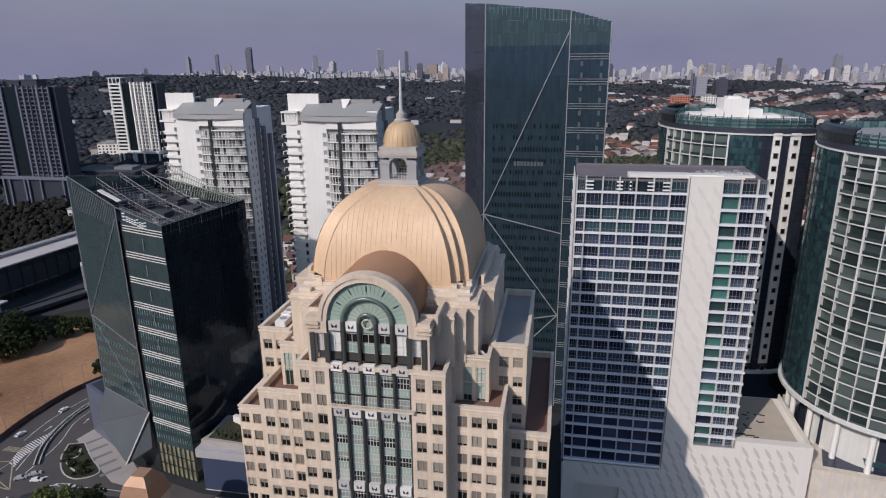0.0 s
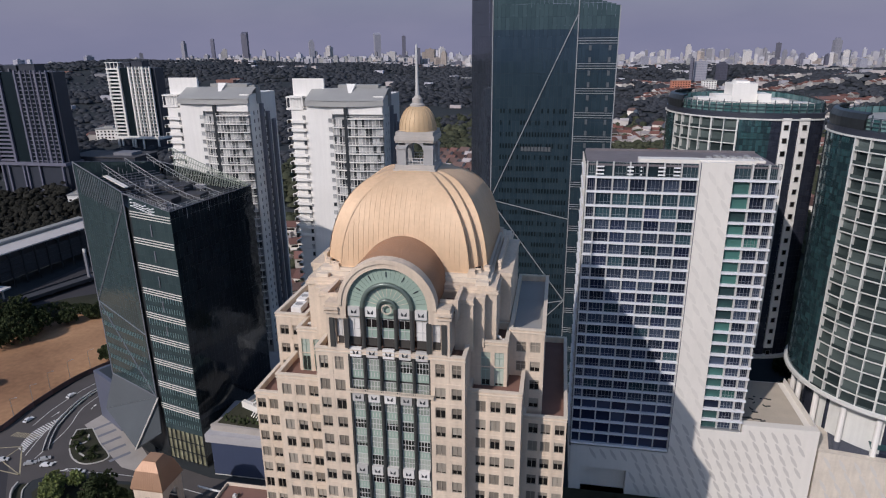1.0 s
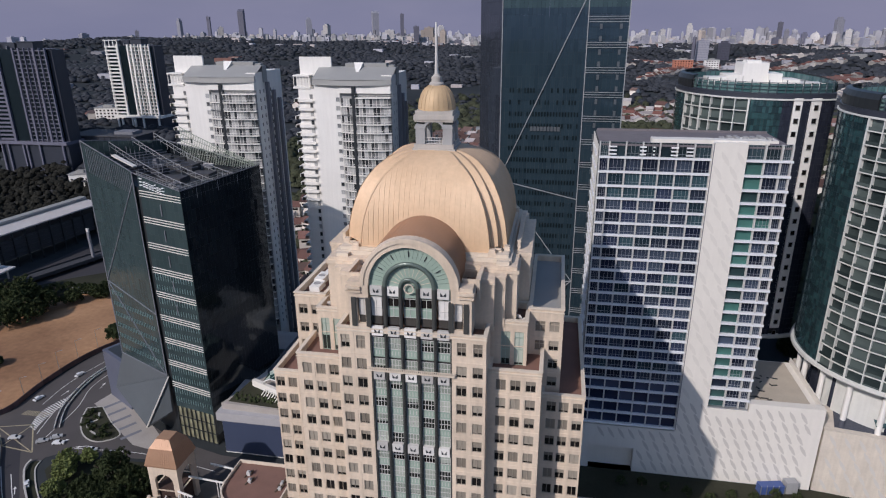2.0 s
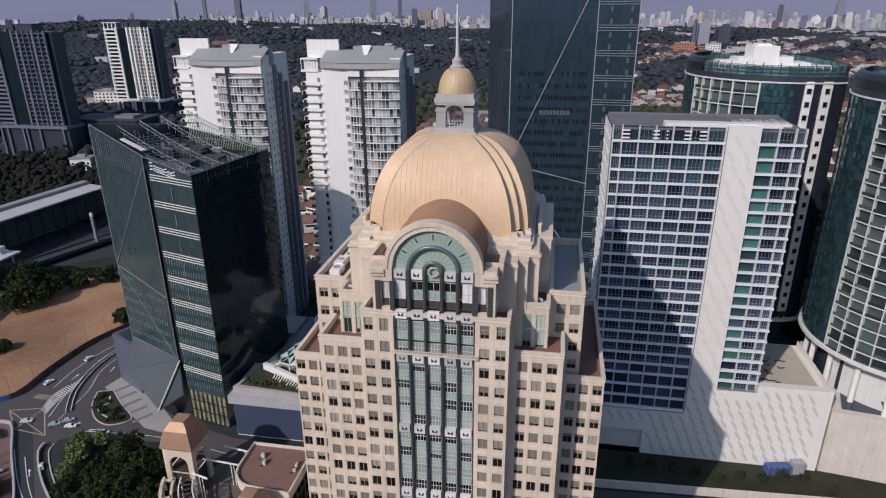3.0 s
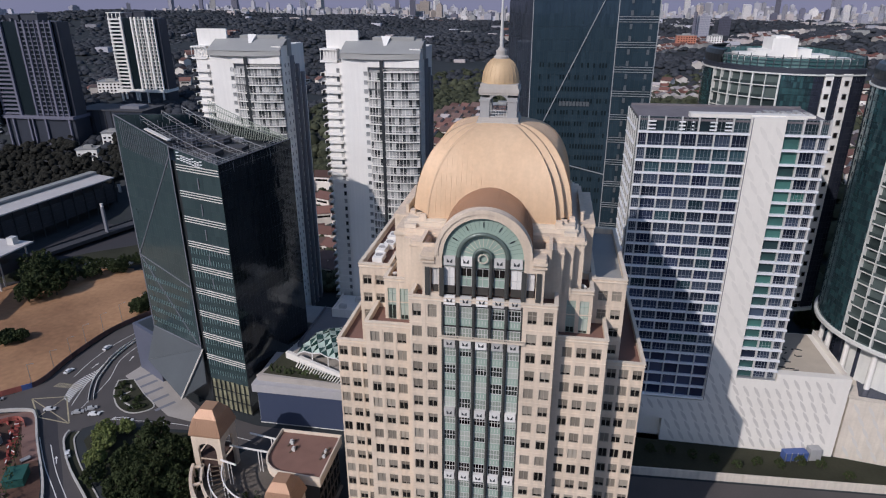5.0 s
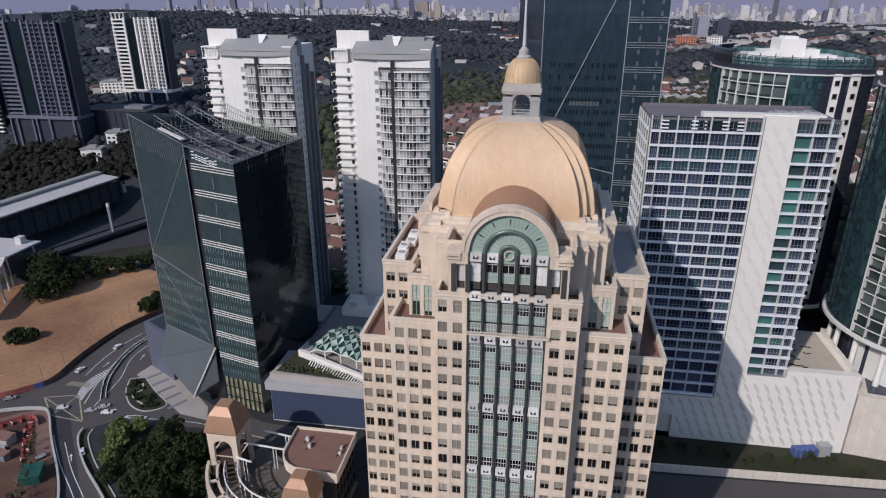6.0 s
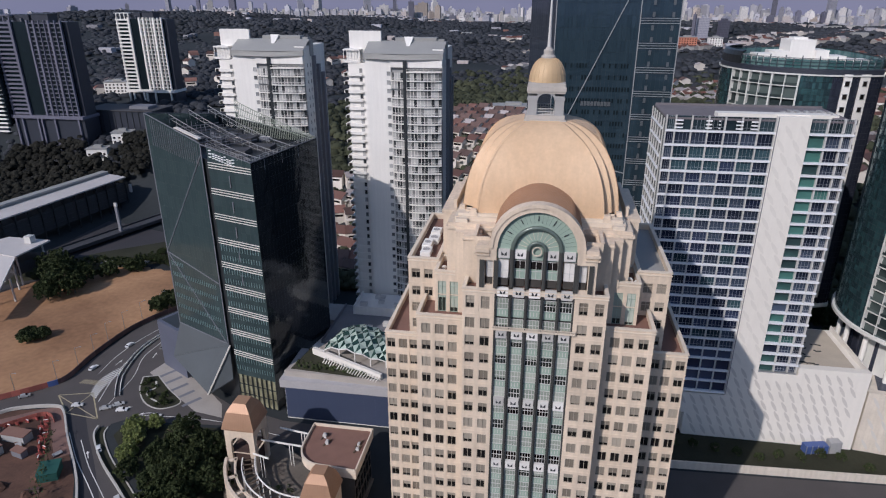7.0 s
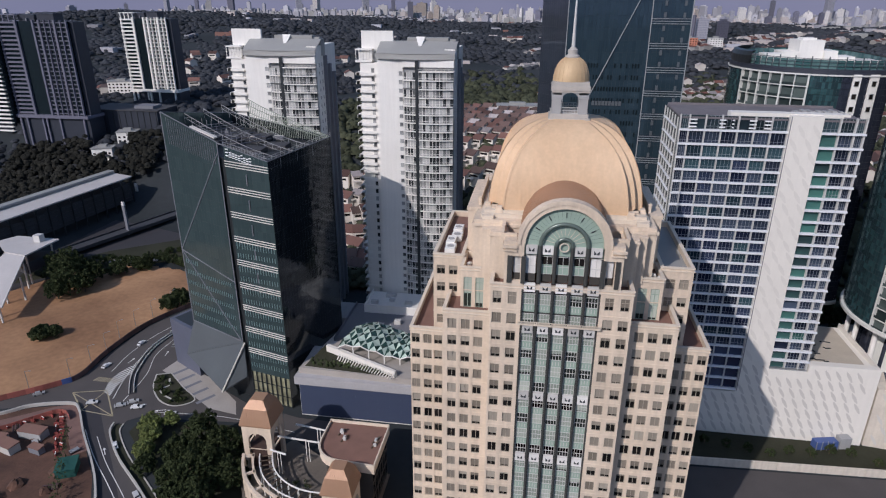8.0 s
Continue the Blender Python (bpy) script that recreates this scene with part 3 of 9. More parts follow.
for x0, x1, cols in ((CX - 32.0, CX - 23.6, wg), (CX + 23.6, CX + 32.0, [2 * CX - x for x in wg])):
    office_block(tower, x0, x1, 106.2, 141.8, 0, 79.8, cols, [z for z in low_rows if z < 78], side_cols=[110, 114, 118, 122, 126, 130, 134, 138] if x0 > CX else ())
for x0, x1, cols in ((CX - 27.1, CX - 20.5, b3), (CX + 20.5, CX + 27.1, [2 * CX - x for x in b3])):
    office_block(tower, x0, x1, 109.0, 139.0, 78.4, 96.6, cols, [93.1, 89.0, 85.05, 81.1], h=2.2, style="six", roofing="roof_grey" if x0 > CX else "roof_brown", side_cols=[112, 116, 120, 124, 128, 132, 136] if x0 > CX else ())

# plain drum below the dome, stepped out at its sides, with courts beside the gable
g = Mesh()
g.box(CX - 18.2, CX + 18.2, 105.8, 143.2, 95, 104.9).box(CX - 18.5, CX + 18.5, 105.5, 143.5, 104.9, 105.5).box(CX - 18.1, CX + 18.1, 105.9, 143.1, 105.5, 106.2)
part("drum", g, M["stone"], tower, "plain stone drum with a projecting cornice")
g = Mesh()
g.box(CX - 16.9, CX + 16.9, CY - 16.9, CY + 16.9, 106.2, 107.0).box(CX - 16.3, CX + 16.3, CY - 16.3, CY + 16.3, 107.0, 107.6)
part("dome_plinth", g, M["stone_trim"], tower)
for s in (-1, 1):
    def span(p, q):
        return sorted((CX + s * p, CX + s * q))
    g = Mesh()
    a, b = span(17.6, 20.2)
    g.box(a, b, 113.5, 135.5, 95, 105.6).box(a - 0.2, b + 0.2, 113.3, 135.7, 105.6, 106.4)
    part("side_pier", g, M["stone"], tower)
    g = Mesh()
    a, b = span(17.5, 18.1)
    g.box(a, b, 115.0, 134.0, 106.2, 108.0)
    a, b = span(17.4, 18.2)
    g.box(a, b, 115.0, 134.0, 108.0, 108.25)
    part("side_parapet", g, M["stone"], tower)
    g = Mesh()
    a, b = span(11.0, 14.4)
    g.box(a, b, 101.8, 105.75, 95, 104.2).box(a - 0.15, b + 0.15, 101.6, 105.75, 104.2, 104.5).box(a, b, 101.8, 105.75, 104.5, 105.1)
    part("pier", g, M["stone"], tower)
    g = Mesh()
    a, b = span(14.4, 16.2)
    g.box(a, b, 103.9, 105.75, 95, 104.6).box(a - 0.1, b + 0.1, 103.8, 105.75, 104.6, 105.0)
    part("pier", g, M["stone"], tower)
    g = Mesh()
    a, b = span(11.6, 12.1)
    g.box(a, b, 98.9, 105.45, 102.0, 106.1).box(a - 0.1, b + 0.1, 98.8, 105.45, 106.1, 106.3)
    part("court_parapet", g, M["stone"], tower)
    g = Mesh()
    a, b = span(8.95, 11.6)
    g.box(a, b, 98.9, 99.35, 104.6, 106.1)
    part("court_parapet", g, M["stone"], tower)
    g = Mesh()
    g.box(a, b, 99.35, 105.75, 103.4, 103.7)
    part("court_floor", g, M["roof_brown"], tower)
    # low lift box and hatch on the drum
    g = Mesh()
    a, b = span(14.2, 16.6)
    g.box(a, b, 106.3, 107.4, 106.2, 106.9)
    part("roof_hatch", g, M["stone_trim"], tower)

# the dome: four curved sides that meet at hips
STEPS = 26
PROFILE = [(15.7 * math.cos(radians(84 * i / STEPS)) ** 0.62, 106.6 + 18.0 * math.sin(radians(84 * i / STEPS))) for i in range(STEPS + 1)]


def turned(q, x, y, z):
    """A point of the front side of the dome, turned by q quarters about its axis."""
    for _ in range(q):
        x, y = -y, x
    return (CX + x, CY + y, z)


for q in range(4):
    g, se = Mesh(), Mesh()
    for (h0, z0), (h1, z1) in zip(PROFILE, PROFILE[1:]):
        c0, c1 = h0 - 3.0 * min(1.0, h0 / 9), h1 - 3.0 * min(1.0, h1 / 9)
        g.face([turned(q, -c0, -h0, z0), turned(q, c0, -h0, z0), turned(q, c1, -h1, z1), turned(q, -c1, -h1, z1)])
    ht, zt = PROFILE[-1]
    g.face([turned(q, -ht, -ht, zt - 0.02), turned(q, ht, -ht, zt - 0.02), turned(q, 0, 0, zt + 0.3)])
    side = part("dome_side", g, M["copper"], tower, "curved copper sheet side of the dome", smooth=True, weld=True)
    for i in range(-14, 15):
        x = i * 0.98
        for (h0, z0), (h1, z1) in zip(PROFILE, PROFILE[1:]):
            if h1 < abs(x) + 3.7:
                break
            e, w = 0.05, 0.04
            p = [turned(q, x - w, -h0 - e, z0), turned(q, x + w, -h0 - e, z0), turned(q, x + w, -h1 - e, z1), turned(q, x - w, -h1 - e, z1)]
            o = [turned(q, x - w, -h0 + e, z0), turned(q, x + w, -h0 + e, z0), turned(q, x + w, -h1 + e, z1), turned(q, x - w, -h1 + e, z1)]
            se.face(p)
            se.face([o[0], p[0], p[3], o[3]])
            se.face([p[1], o[1], o[2], p[2]])
    tagged(part("standing_seams", se, M["copper"], side), kind="stuff")
    # corners stepped back twice
    for s in (-1, 1):
        g = Mesh()
        for (h0, z0), (h1, z1) in zip(PROFILE, PROFILE[1:]):
            k0, k1 = 1.5 * min(1.0, h0 / 9), 1.5 * min(1.0, h1 / 9)
            for (u0, d0), (u1, d1) in (((2, 0), (2, 1)), ((2, 1), (1, 1))):
                f = [turned(q, s * (h0 - u0 * k0), -h0 + d0 * k0, z0), turned(q, s * (h0 - u1 * k0), -h0 + d1 * k0, z0), turned(q, s * (h1 - u1 * k1), -h1 + d1 * k1, z1), turned(q, s * (h1 - u0 * k1), -h1 + d0 * k1, z1)]
                g.face(f if s > 0 else f[::-1])
            rim0, rim1 = s * (h0 - 2 * k0), s * (h1 - 2 * k1)
            for w0, w1, e0 in ((0.0, 0.45, 0.12),):
                f = [turned(q, rim0 - s * w0, -h0 - e0, z0), turned(q, rim0 - s * w1, -h0 - e0, z0), turned(q, rim1 - s * w1, -h1 - e0, z1), turned(q, rim1 - s * w0, -h1 - e0, z1)]
                g.face(f if s < 0 else f[::-1])
                f = [turned(q, rim0 - s * w1, -h0 - e0, z0), turned(q, rim0 - s * w1, -h0 + 0.05, z0), turned(q, rim1 - s * w1, -h1 + 0.05, z1), turned(q, rim1 - s * w1, -h1 - e0, z1)]
                g.face(f)
        part("stepped_corner", g, M["copper"], side, "stepped copper corner of the dome")
    # blocks at the foot of the stepped corners
    for s in (-1, 1):
        for u, d in ((2.6, 0.0), (1.6, 1.5)):
            g = Mesh()
            x0, y0 = s * (15.8 - 1.0 * u), -15.8 + d
            for zz, grow in ((107.4, 0.0), (108.5, -0.15)):
                a, b = x0 - 0.75 - grow, x0 + 0.75 + grow
                pts = [turned(q, a, y0 - 0.6 - grow, 0), turned(q, b, y0 - 0.6 - grow, 0), turned(q, b, y0 + 0.6, 0), turned(q, a, y0 + 0.6, 0)]
                g.prism([(p[0], p[1]) for p in pts], 106.2 if zz < 108 else 107.9, zz + 0.5 if zz < 108 else 108.4)
            part("foot_block", g, M["stone"], side)

# lantern, cupola and spire
g = Mesh()
g.box(CX - 4.3, CX + 4.3, CY - 4.3, CY + 4.3, 123.9, 124.7).box(CX - 4.0, CX + 4.0, CY - 4.0, CY + 4.0, 124.7, 125.5)
lantern = part("lantern", g, M["lantern_grey"], tower, "pale stepped lantern base with open arches")
for s in (-1, 1):
    for r in (-1, 1):
        g = Mesh()
        g.box(CX + s * 2.75 - 0.95, CX + s * 2.75 + 0.95, CY + r * 2.75 - 0.95, CY + r * 2.75 + 0.95, 125.5, 129.4)
        g.box(CX + s * 2.75 - 1.1, CX + s * 2.75 + 1.1, CY + r * 2.75 - 1.1, CY + r * 2.75 + 1.1, 128.6, 129.0)
        part("lantern_post", g, M["grey"], lantern)
for q in range(4):
    g = Mesh()
    arc = [(1.8 * math.cos(radians(a)), 128.4 + 1.5 * math.sin(radians(a))) for a in range(0, 181, 20)]
    def lan(x, y, z):
        for _ in range(q):
            x, y = -y, x
        return (CX + x, CY + y, z)
    for (x0, z0), (x1, z1) in zip(arc, arc[1:]):
        g.face([lan(x1, -3.7, z1), lan(x0, -3.7, z0), lan(x0, -3.7, 130.2), lan(x1, -3.7, 130.2)])
        g.face([lan(x0, -3.7, z0), lan(x1, -3.7, z1), lan(x1, -1.8, z1), lan(x0, -1.8, z0)])
    part("arch", g, M["grey"], lantern)
    g = Mesh()
    for z in (125.6, 126.2, 126.8):
        g.bar(lan(-1.8, -3.3, z), lan(1.8, -3.3, z), 0.1)
    for i in range(-3, 4):
        g.bar(lan(i * 0.55, -3.3, 125.2), lan(i * 0.55, -3.3, 126.85), 0.08)
    part("railing", g, M["pale_metal"], lantern)
g = Mesh()
g.box(CX - 3.85, CX + 3.85, CY - 3.85, CY + 3.85, 129.9, 130.3).box(CX - 4.0, CX + 4.0, CY - 4.0, CY + 4.0, 130.3, 131.2).box(CX - 3.75, CX + 3.75, CY - 3.75, CY + 3.75, 131.2, 132.0)
part("cornice", g, M["lantern_grey"], lantern)
g = Mesh()
g.lathe([(3.75 * math.cos(radians(a)) ** 0.8, 131.9 + 5.0 * math.sin(radians(a))) for a in range(0, 80, 6)], CX, CY, 32)
cup = part("cupola", g, M["gold"], tower, "small gilded cupola with standing seams", smooth=True)
g = Mesh()
for i in range(24):
    a = 2 * math.pi * i / 24
    pts = [(3.8 * math.cos(radians(t)) ** 0.8, 131.9 + 5.05 * math.sin(radians(t))) for t in range(0, 80, 12)]
    for (r0, z0), (r1, z1) in zip(pts, pts[1:]):
        g.bar((CX + r0 * math.cos(a), CY + r0 * math.sin(a), z0), (CX + r1 * math.cos(a), CY + r1 * math.sin(a), z1), 0.045)
part("seams", g, M["gold"], cup)
g = Mesh()
g.lathe([(1.5, 136.3), (1.5, 137.0), (1.05, 137.3), (1.05, 138.2), (0.75, 138.4), (0.5, 138.8)], CX, CY, 16)
part("finial_base", g, M["lantern_grey"], tower, smooth=False)
g = Mesh()
g.lathe([(0.42, 138.6), (0.3, 142.5), (0.26, 145), (0.18, 148.3), (0.0, 148.5)], CX, CY, 12)
part("spire", g, M["pale_metal"], tower, "slender pale metal spire", smooth=True)

# clock gable with its barrel roof
ARC_Z, Y0 = 105.1, 96.4
for side, x0_, h0_ in ((-1, CX - 11.1, 1.55), (1, CX + 7.4, 0.6)):
    g = Mesh()
    g.wall(x0_, Y0 - 0.15, 0, 3.7, 96.3, ARC_Z, [(h0_, h0_ + 1.55, 97.4, 102.5)], 0.8)
    a, b = sorted((CX + side * 11.08, CX + side * 11.1))
    g.box(a, b, Y0 - 0.15, 106, 96.3, ARC_Z)
    a, b = sorted((CX + side * 8.75, CX + side * 11.5))
    g.box(a, b, Y0 - 0.5, 98.9, 103.5, 103.8).box(a, b, Y0 - 0.6, 98.9, 104.2, 104.7)
    a, b = sorted((CX + side * 8.9, CX + side * 11.2))
    g.box(a, b, Y0 - 0.2, 98.85, 104.7, 105.5)
    if side < 0:
        gable = part("clock_gable", g, M["stone"], tower, "stone gable framing a green clock face")
    else:
        part("gable_pier", g, M["stone"], gable)
g = Mesh()
N = 28
for i in range(N):
    a0, a1 = math.pi * i / N, math.pi * (i + 1) / N
    def rim(r, a, y):
        return (CX + r * math.cos(a), y, ARC_Z + r * math.sin(a))
    for r0, r1, y in ((7.25, 8.1, Y0 - 0.2), (8.1, 8.85, Y0 - 0.4)):
        g.face([rim(r0, a1, y), rim(r0, a0, y), rim(r1, a0, y), rim(r1, a1, y)])
    g.face([rim(8.85, a0, Y0 - 0.4), rim(8.85, a0, 98.2), rim(8.85, a1, 98.2), rim(8.85, a1, Y0 - 0.4)])
    g.face([rim(8.1, a1, Y0 - 0.4), rim(8.1, a0, Y0 - 0.4), rim(8.1, a0, Y0 - 0.2), rim(8.1, a1, Y0 - 0.2)])
    g.face([rim(7.25, a1, Y0 - 0.2), rim(7.25, a0, Y0 - 0.2), rim(7.25, a0, Y0 + 0.6), rim(7.25, a1, Y0 + 0.6)])
    g.face([rim(7.6, a1, 98.2), rim(8.85, a1, 98.2), rim(8.85, a0, 98.2), rim(7.6, a0, 98.2)])
part("arch_moulding", g, M["stone"], gable, "sand stone arch moulding")
g = Mesh()
for i in range(N):
    a0, a1 = math.pi * i / N, math.pi * (i + 1) / N
    g.face([(CX, Y0 + 0.5, ARC_Z), (CX + 7.35 * math.cos(a0), Y0 + 0.5, ARC_Z + 7.35 * math.sin(a0)), (CX + 7.35 * math.cos(a1), Y0 + 0.5, ARC_Z + 7.35 * math.sin(a1))])
g.face([(CX - 7.38, Y0 + 0.5, 102.75), (CX + 7.38, Y0 + 0.5, 102.75), (CX + 7.38, Y0 + 0.5, ARC_Z), (CX - 7.38, Y0 + 0.5, ARC_Z)])
clock = part("clock_face", g, M["green_panel"], gable, "half-round pale green clock face")
for i in range(7):
    a = radians(30 * i)
    g = Mesh()
    if i in (0, 6):
        continue
    g.bar((CX + 5.45 * math.cos(a), Y0 + 0.45, ARC_Z + 5.45 * math.sin(a)), (CX + 6.4 * math.cos(a), Y0 + 0.45, ARC_Z + 6.4 * math.sin(a)), 0.18)
    part("hour_mark", g, M["ink"], clock)
for i in range(1, 12):
    a = radians(15 * i)
    g = Mesh()
    g.bar((CX + 2.0 * math.cos(a), Y0 + 0.47, ARC_Z - 0.2 + 2.0 * math.sin(a)), (CX + 3.9 * math.cos(a), Y0 + 0.47, ARC_Z - 0.2 + 3.9 * math.sin(a)), 0.07)
    part("ray", g, M["stone_trim"], clock)
for i in range(1, 24):
    a = radians(7.5 * i)
    g = Mesh()
    g.bar((CX + 5.0 * math.cos(a), Y0 + 0.48, ARC_Z + 5.0 * math.sin(a)), (CX + 7.1 * math.cos(a), Y0 + 0.48, ARC_Z + 7.1 * math.sin(a)), 0.04)
    part("seam", g, M["hoop_green"], clock)


def hoop(r, thick, z_foot, y, mat, name, lift=0.0):
    """A round-headed bar: two legs and a half ring."""
    g = Mesh()
    zc = ARC_Z + 0.25 + lift
    path = [(r, z_foot - zc, 0.0)] + [(r * math.cos(radians(a)), r * math.sin(radians(a)), radians(a)) for a in range(0, 181, 10)] + [(-r, z_foot - zc, math.pi)]
    ring = [2 * math.pi * k / 8 for k in range(8)]
    for i, (px, pz, a) in enumerate(path):
        for b in ring:
            e = thick / 2 * math.cos(b)
            g.v.append((CX + px + e * math.cos(a), y + thick * 0.45 * math.sin(b), zc + pz + e * math.sin(a)))
    for i in range(len(path) - 1):
        for k in range(8):
            k2 = (k + 1) % 8
            g.f.append((i * 8 + k, i * 8 + k2, i * 8 + 8 + k2, i * 8 + 8 + k))
            g.m.append(0 if 0 < i < len(path) - 2 else 1)
    return part(name, g, [mat, M["green_dark"]], gable, smooth=True)


hoop(4.42, 0.85, 97.2, Y0 + 0.05, M["hoop_green"], "outer_hoop", -0.45)
hoop(1.55, 0.72, 97.2, Y0 - 0.05, M["hoop_green"], "inner_hoop", -0.45)
g = Mesh()
for i in range(20):
    a0, a1 = 2 * math.pi * i / 20, 2 * math.pi * (i + 1) / 20
    g.bar((CX + 0.85 * math.cos(a0), Y0 - 0.1, 104.75 + 0.85 * math.sin(a0)), (CX + 0.85 * math.cos(a1), Y0 - 0.1, 104.75 + 0.85 * math.sin(a1)), 0.2)
part("roundel", g, M["stone_trim"], gable, weld=True)
for x, w, kind in ((-8.55, 1.5, "curtain"), (8.55, 1.5, "curtain"), (-6.2, 2.1, "curtain"), (6.2, 2.1, "curtain"), (-3.0, 2.0, "green_panel"), (0, 2.2, "green_panel"), (3.0, 2.0, "green_panel")):
    g = Mesh()
    g.box(CX + x - w / 2, CX + x + w / 2, Y0 + 0.55, Y0 + 0.62, 98.9, 102.6 if kind == "curtain" else 100.9)
    p = part("panel", g, M[kind], gable)
    if kind != "curtain":
        g = Mesh()
        g.box(CX + x - w / 2, CX + x + w / 2, Y0 + 0.55, Y0 + 0.62, 100.95, 102.7 if x else 103.2)
        part("pane", g, M["pane_dark"], gable)
    g = Mesh()
    for i in range(3):
        g.bar((CX + x - w / 2 + w * i / 2, Y0 + 0.5, 98.9), (CX + x - w / 2 + w * i / 2, Y0 + 0.5, 102.6), 0.09)
    for z in (98.95, 100.5, 102.55):
        g.bar((CX + x - w / 2, Y0 + 0.5, z), (CX + x + w / 2, Y0 + 0.5, z), 0.09)
    part("glazing_grid", g, M["pale_metal"], p)
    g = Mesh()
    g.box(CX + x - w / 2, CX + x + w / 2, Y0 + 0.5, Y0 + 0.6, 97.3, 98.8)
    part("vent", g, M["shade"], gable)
for x in (-10.1, -7.45, 7.45, 10.1):
    g = Mesh()
    g.box(CX + x - 0.42, CX + x + 0.42, Y0 - 0.45, Y0 + 0.4, 97.0, 102.6)
    part("dark_pilaster", g, M["green_dark"], gable)
def vault(q, a, y):
    """A point of the barrel vault, a little higher than half its width."""
    return (CX + (8.5 + q) * math.cos(a), y, ARC_Z + (8.95 + q) * math.sin(a))


g = Mesh()
for i in range(N):
    a0, a1 = math.pi * i / N, math.pi * (i + 1) / N
    g.face([vault(0, a0, 98.2), vault(0, a0, 116), vault(0, a1, 116), vault(0, a1, 98.2)])
    g.face([vault(0, a1, 98.2), vault(-1.2, a1, 98.2), vault(-1.2, a0, 98.2), vault(0, a0, 98.2)])
barrel = part("barrel_roof", g, M["copper_dark"], tower, "copper barrel roof behind the clock gable", smooth=False, weld=True)
g = Mesh()
for i in range(26):
    y = 98.6 + i * 0.5
    for j in range(N):
        a0, a1 = math.pi * j / N, math.pi * (j + 1) / N
        g.face([vault(0.06, a0, y), vault(0.06, a0, y + 0.08), vault(0.06, a1, y + 0.08), vault(0.06, a1, y)])
        g.face([vault(-0.05, a0, y), vault(0.06, a0, y), vault(0.06, a1, y), vault(-0.05, a1, y)])
tagged(part("roof_seams", g, M["copper_dark"], barrel), kind="stuff")

# glazed middle bay: five columns between dark pilasters
PITCH = (BAY1 - BAY0) / 5
MOTIF = (87.0, 96.1, 71.2, 55.4, 39.6, 23.8, 8.0)
for i in range(1, 5):
    g = Mesh()
    x = BAY0 + PITCH * i
    g.box(x - 0.28, x + 0.28, Y0 - 0.05, Y0 + 0.9, 2, 95.6).box(x - 0.12, x + 0.12, Y0 - 0.2, Y0, 2, 95.6)
    part("pilaster", g, M["green_dark"], tower)
for i in (0, 5):
    g = Mesh()
    x = BAY0 + PITCH * i
    g.box(x - 0.1 if i == 0 else x - 0.3, x + 0.3 if i == 0 else x + 0.1, Y0 + 0.1, Y0 + 0.92, 2, 95.6)
    part("jamb", g, M["green_dark"], tower)
cw = PITCH - 0.68
g = Mesh()
g.lattice([-cw / 2 + cw * k / 16 for k in range(17)], [-0.85, -0.6, -0.45, 0.45, 0.6, 0.85], lambda i, j: True, 0, 0.12)
for q in [f for f in range(len(g.f)) if all(g.v[v][1] == 0 for v in g.f[f]) and abs(sum(g.v[v][2] for v in g.f[f])) < 0.1]:
    g.m[q] = 1 if (sum(g.v[v][0] for v in g.f[q]) / 4 + cw / 2) / cw * 16 % 4 < 1 else 0
SPANDREL = data_of("spandrel", g, [M["green_panel"], M["pale_metal"]])
g = Mesh()
g.box(-cw / 2, cw / 2, 0, 0.05, -1.15, 1.15)
BAY_PANE = data_of("pane", g, M["pane_bay"])
BAY_DARK = data_of("pane", g, M["pane_dark"])
g = Mesh()
g.frames(cw, 2.36, 0.1, [-cw / 4, 0, cw / 4], [0.0], -0.11, 0)
BAY_BARS = data_of("window", g, M["pale_metal"])
g = Mesh()
g.box(-cw / 2 + 0.1, cw / 2 - 0.1, -0.35, 0.3, -0.9, 0.9, 0)
for s in (-1, 1):
    g.face([(s * 0.05, -0.37, -0.38), (s * 0.52, -0.37, -0.38), (s * 0.52, -0.37, 0.42), (s * 0.05, -0.37, -0.12)][::s], 1)
EMBLEM = data_of("emblem_panel", g, [M["curtain"], M["ink"]])
for i in range(5):
    x = BAY0 + PITCH * (i + 0.5)
    for z in MOTIF:
        piece("emblem_panel", EMBLEM, tower, x, Y0 + 0.2, z)
    for z in [93.4] + low_rows:
        pass
        w_ob = piece("bay_window", BAY_BARS, tower, x, Y0 + 0.62, z)
        q2 = new("pane", BAY_DARK if abs(z - 57.4) < 0.5 or (abs(z - 69.2) < 0.5 and 0 < i < 4) else BAY_PANE)
        q2.parent = w_ob
        if z > 5 and not any(abs(z - 2.0 - q3) < 1.5 for q3 in MOTIF):
            piece("spandrel", SPANDREL, tower, x, Y0 + 0.6, z - 2.0)
g = Mesh()
g.box(BAY0 - 0.6, BAY1 + 0.6, Y0 - 0.6, Y0 + 0.3, 88.02, 88.3)
for i in range(44):
    x = BAY0 - 0.5 + (BAY1 - BAY0 + 1.0) * i / 43
    g.box(x - 0.07, x + 0.07, Y0 - 0.55, Y0 - 0.45, 88.3, 88.75)
g.box(BAY0 - 0.6, BAY1 + 0.6, Y0 - 0.58, Y0 - 0.42, 88.75, 88.85)
part("balcony_ledge", g, M["stone_trim"], tower)
upper_emblem = 103.95
for i in (0, 1, 3, 4):
    piece("emblem_panel", EMBLEM, gable, BAY0 + PITCH * (i + 0.5), Y0 + 0.45, upper_emblem)
g = Mesh()
g.box(BAY0, BAY1, Y0 + 0.9, Y0 + 1.0, 2, 95.6)
part("backing", g, M["green_dark"], tower)

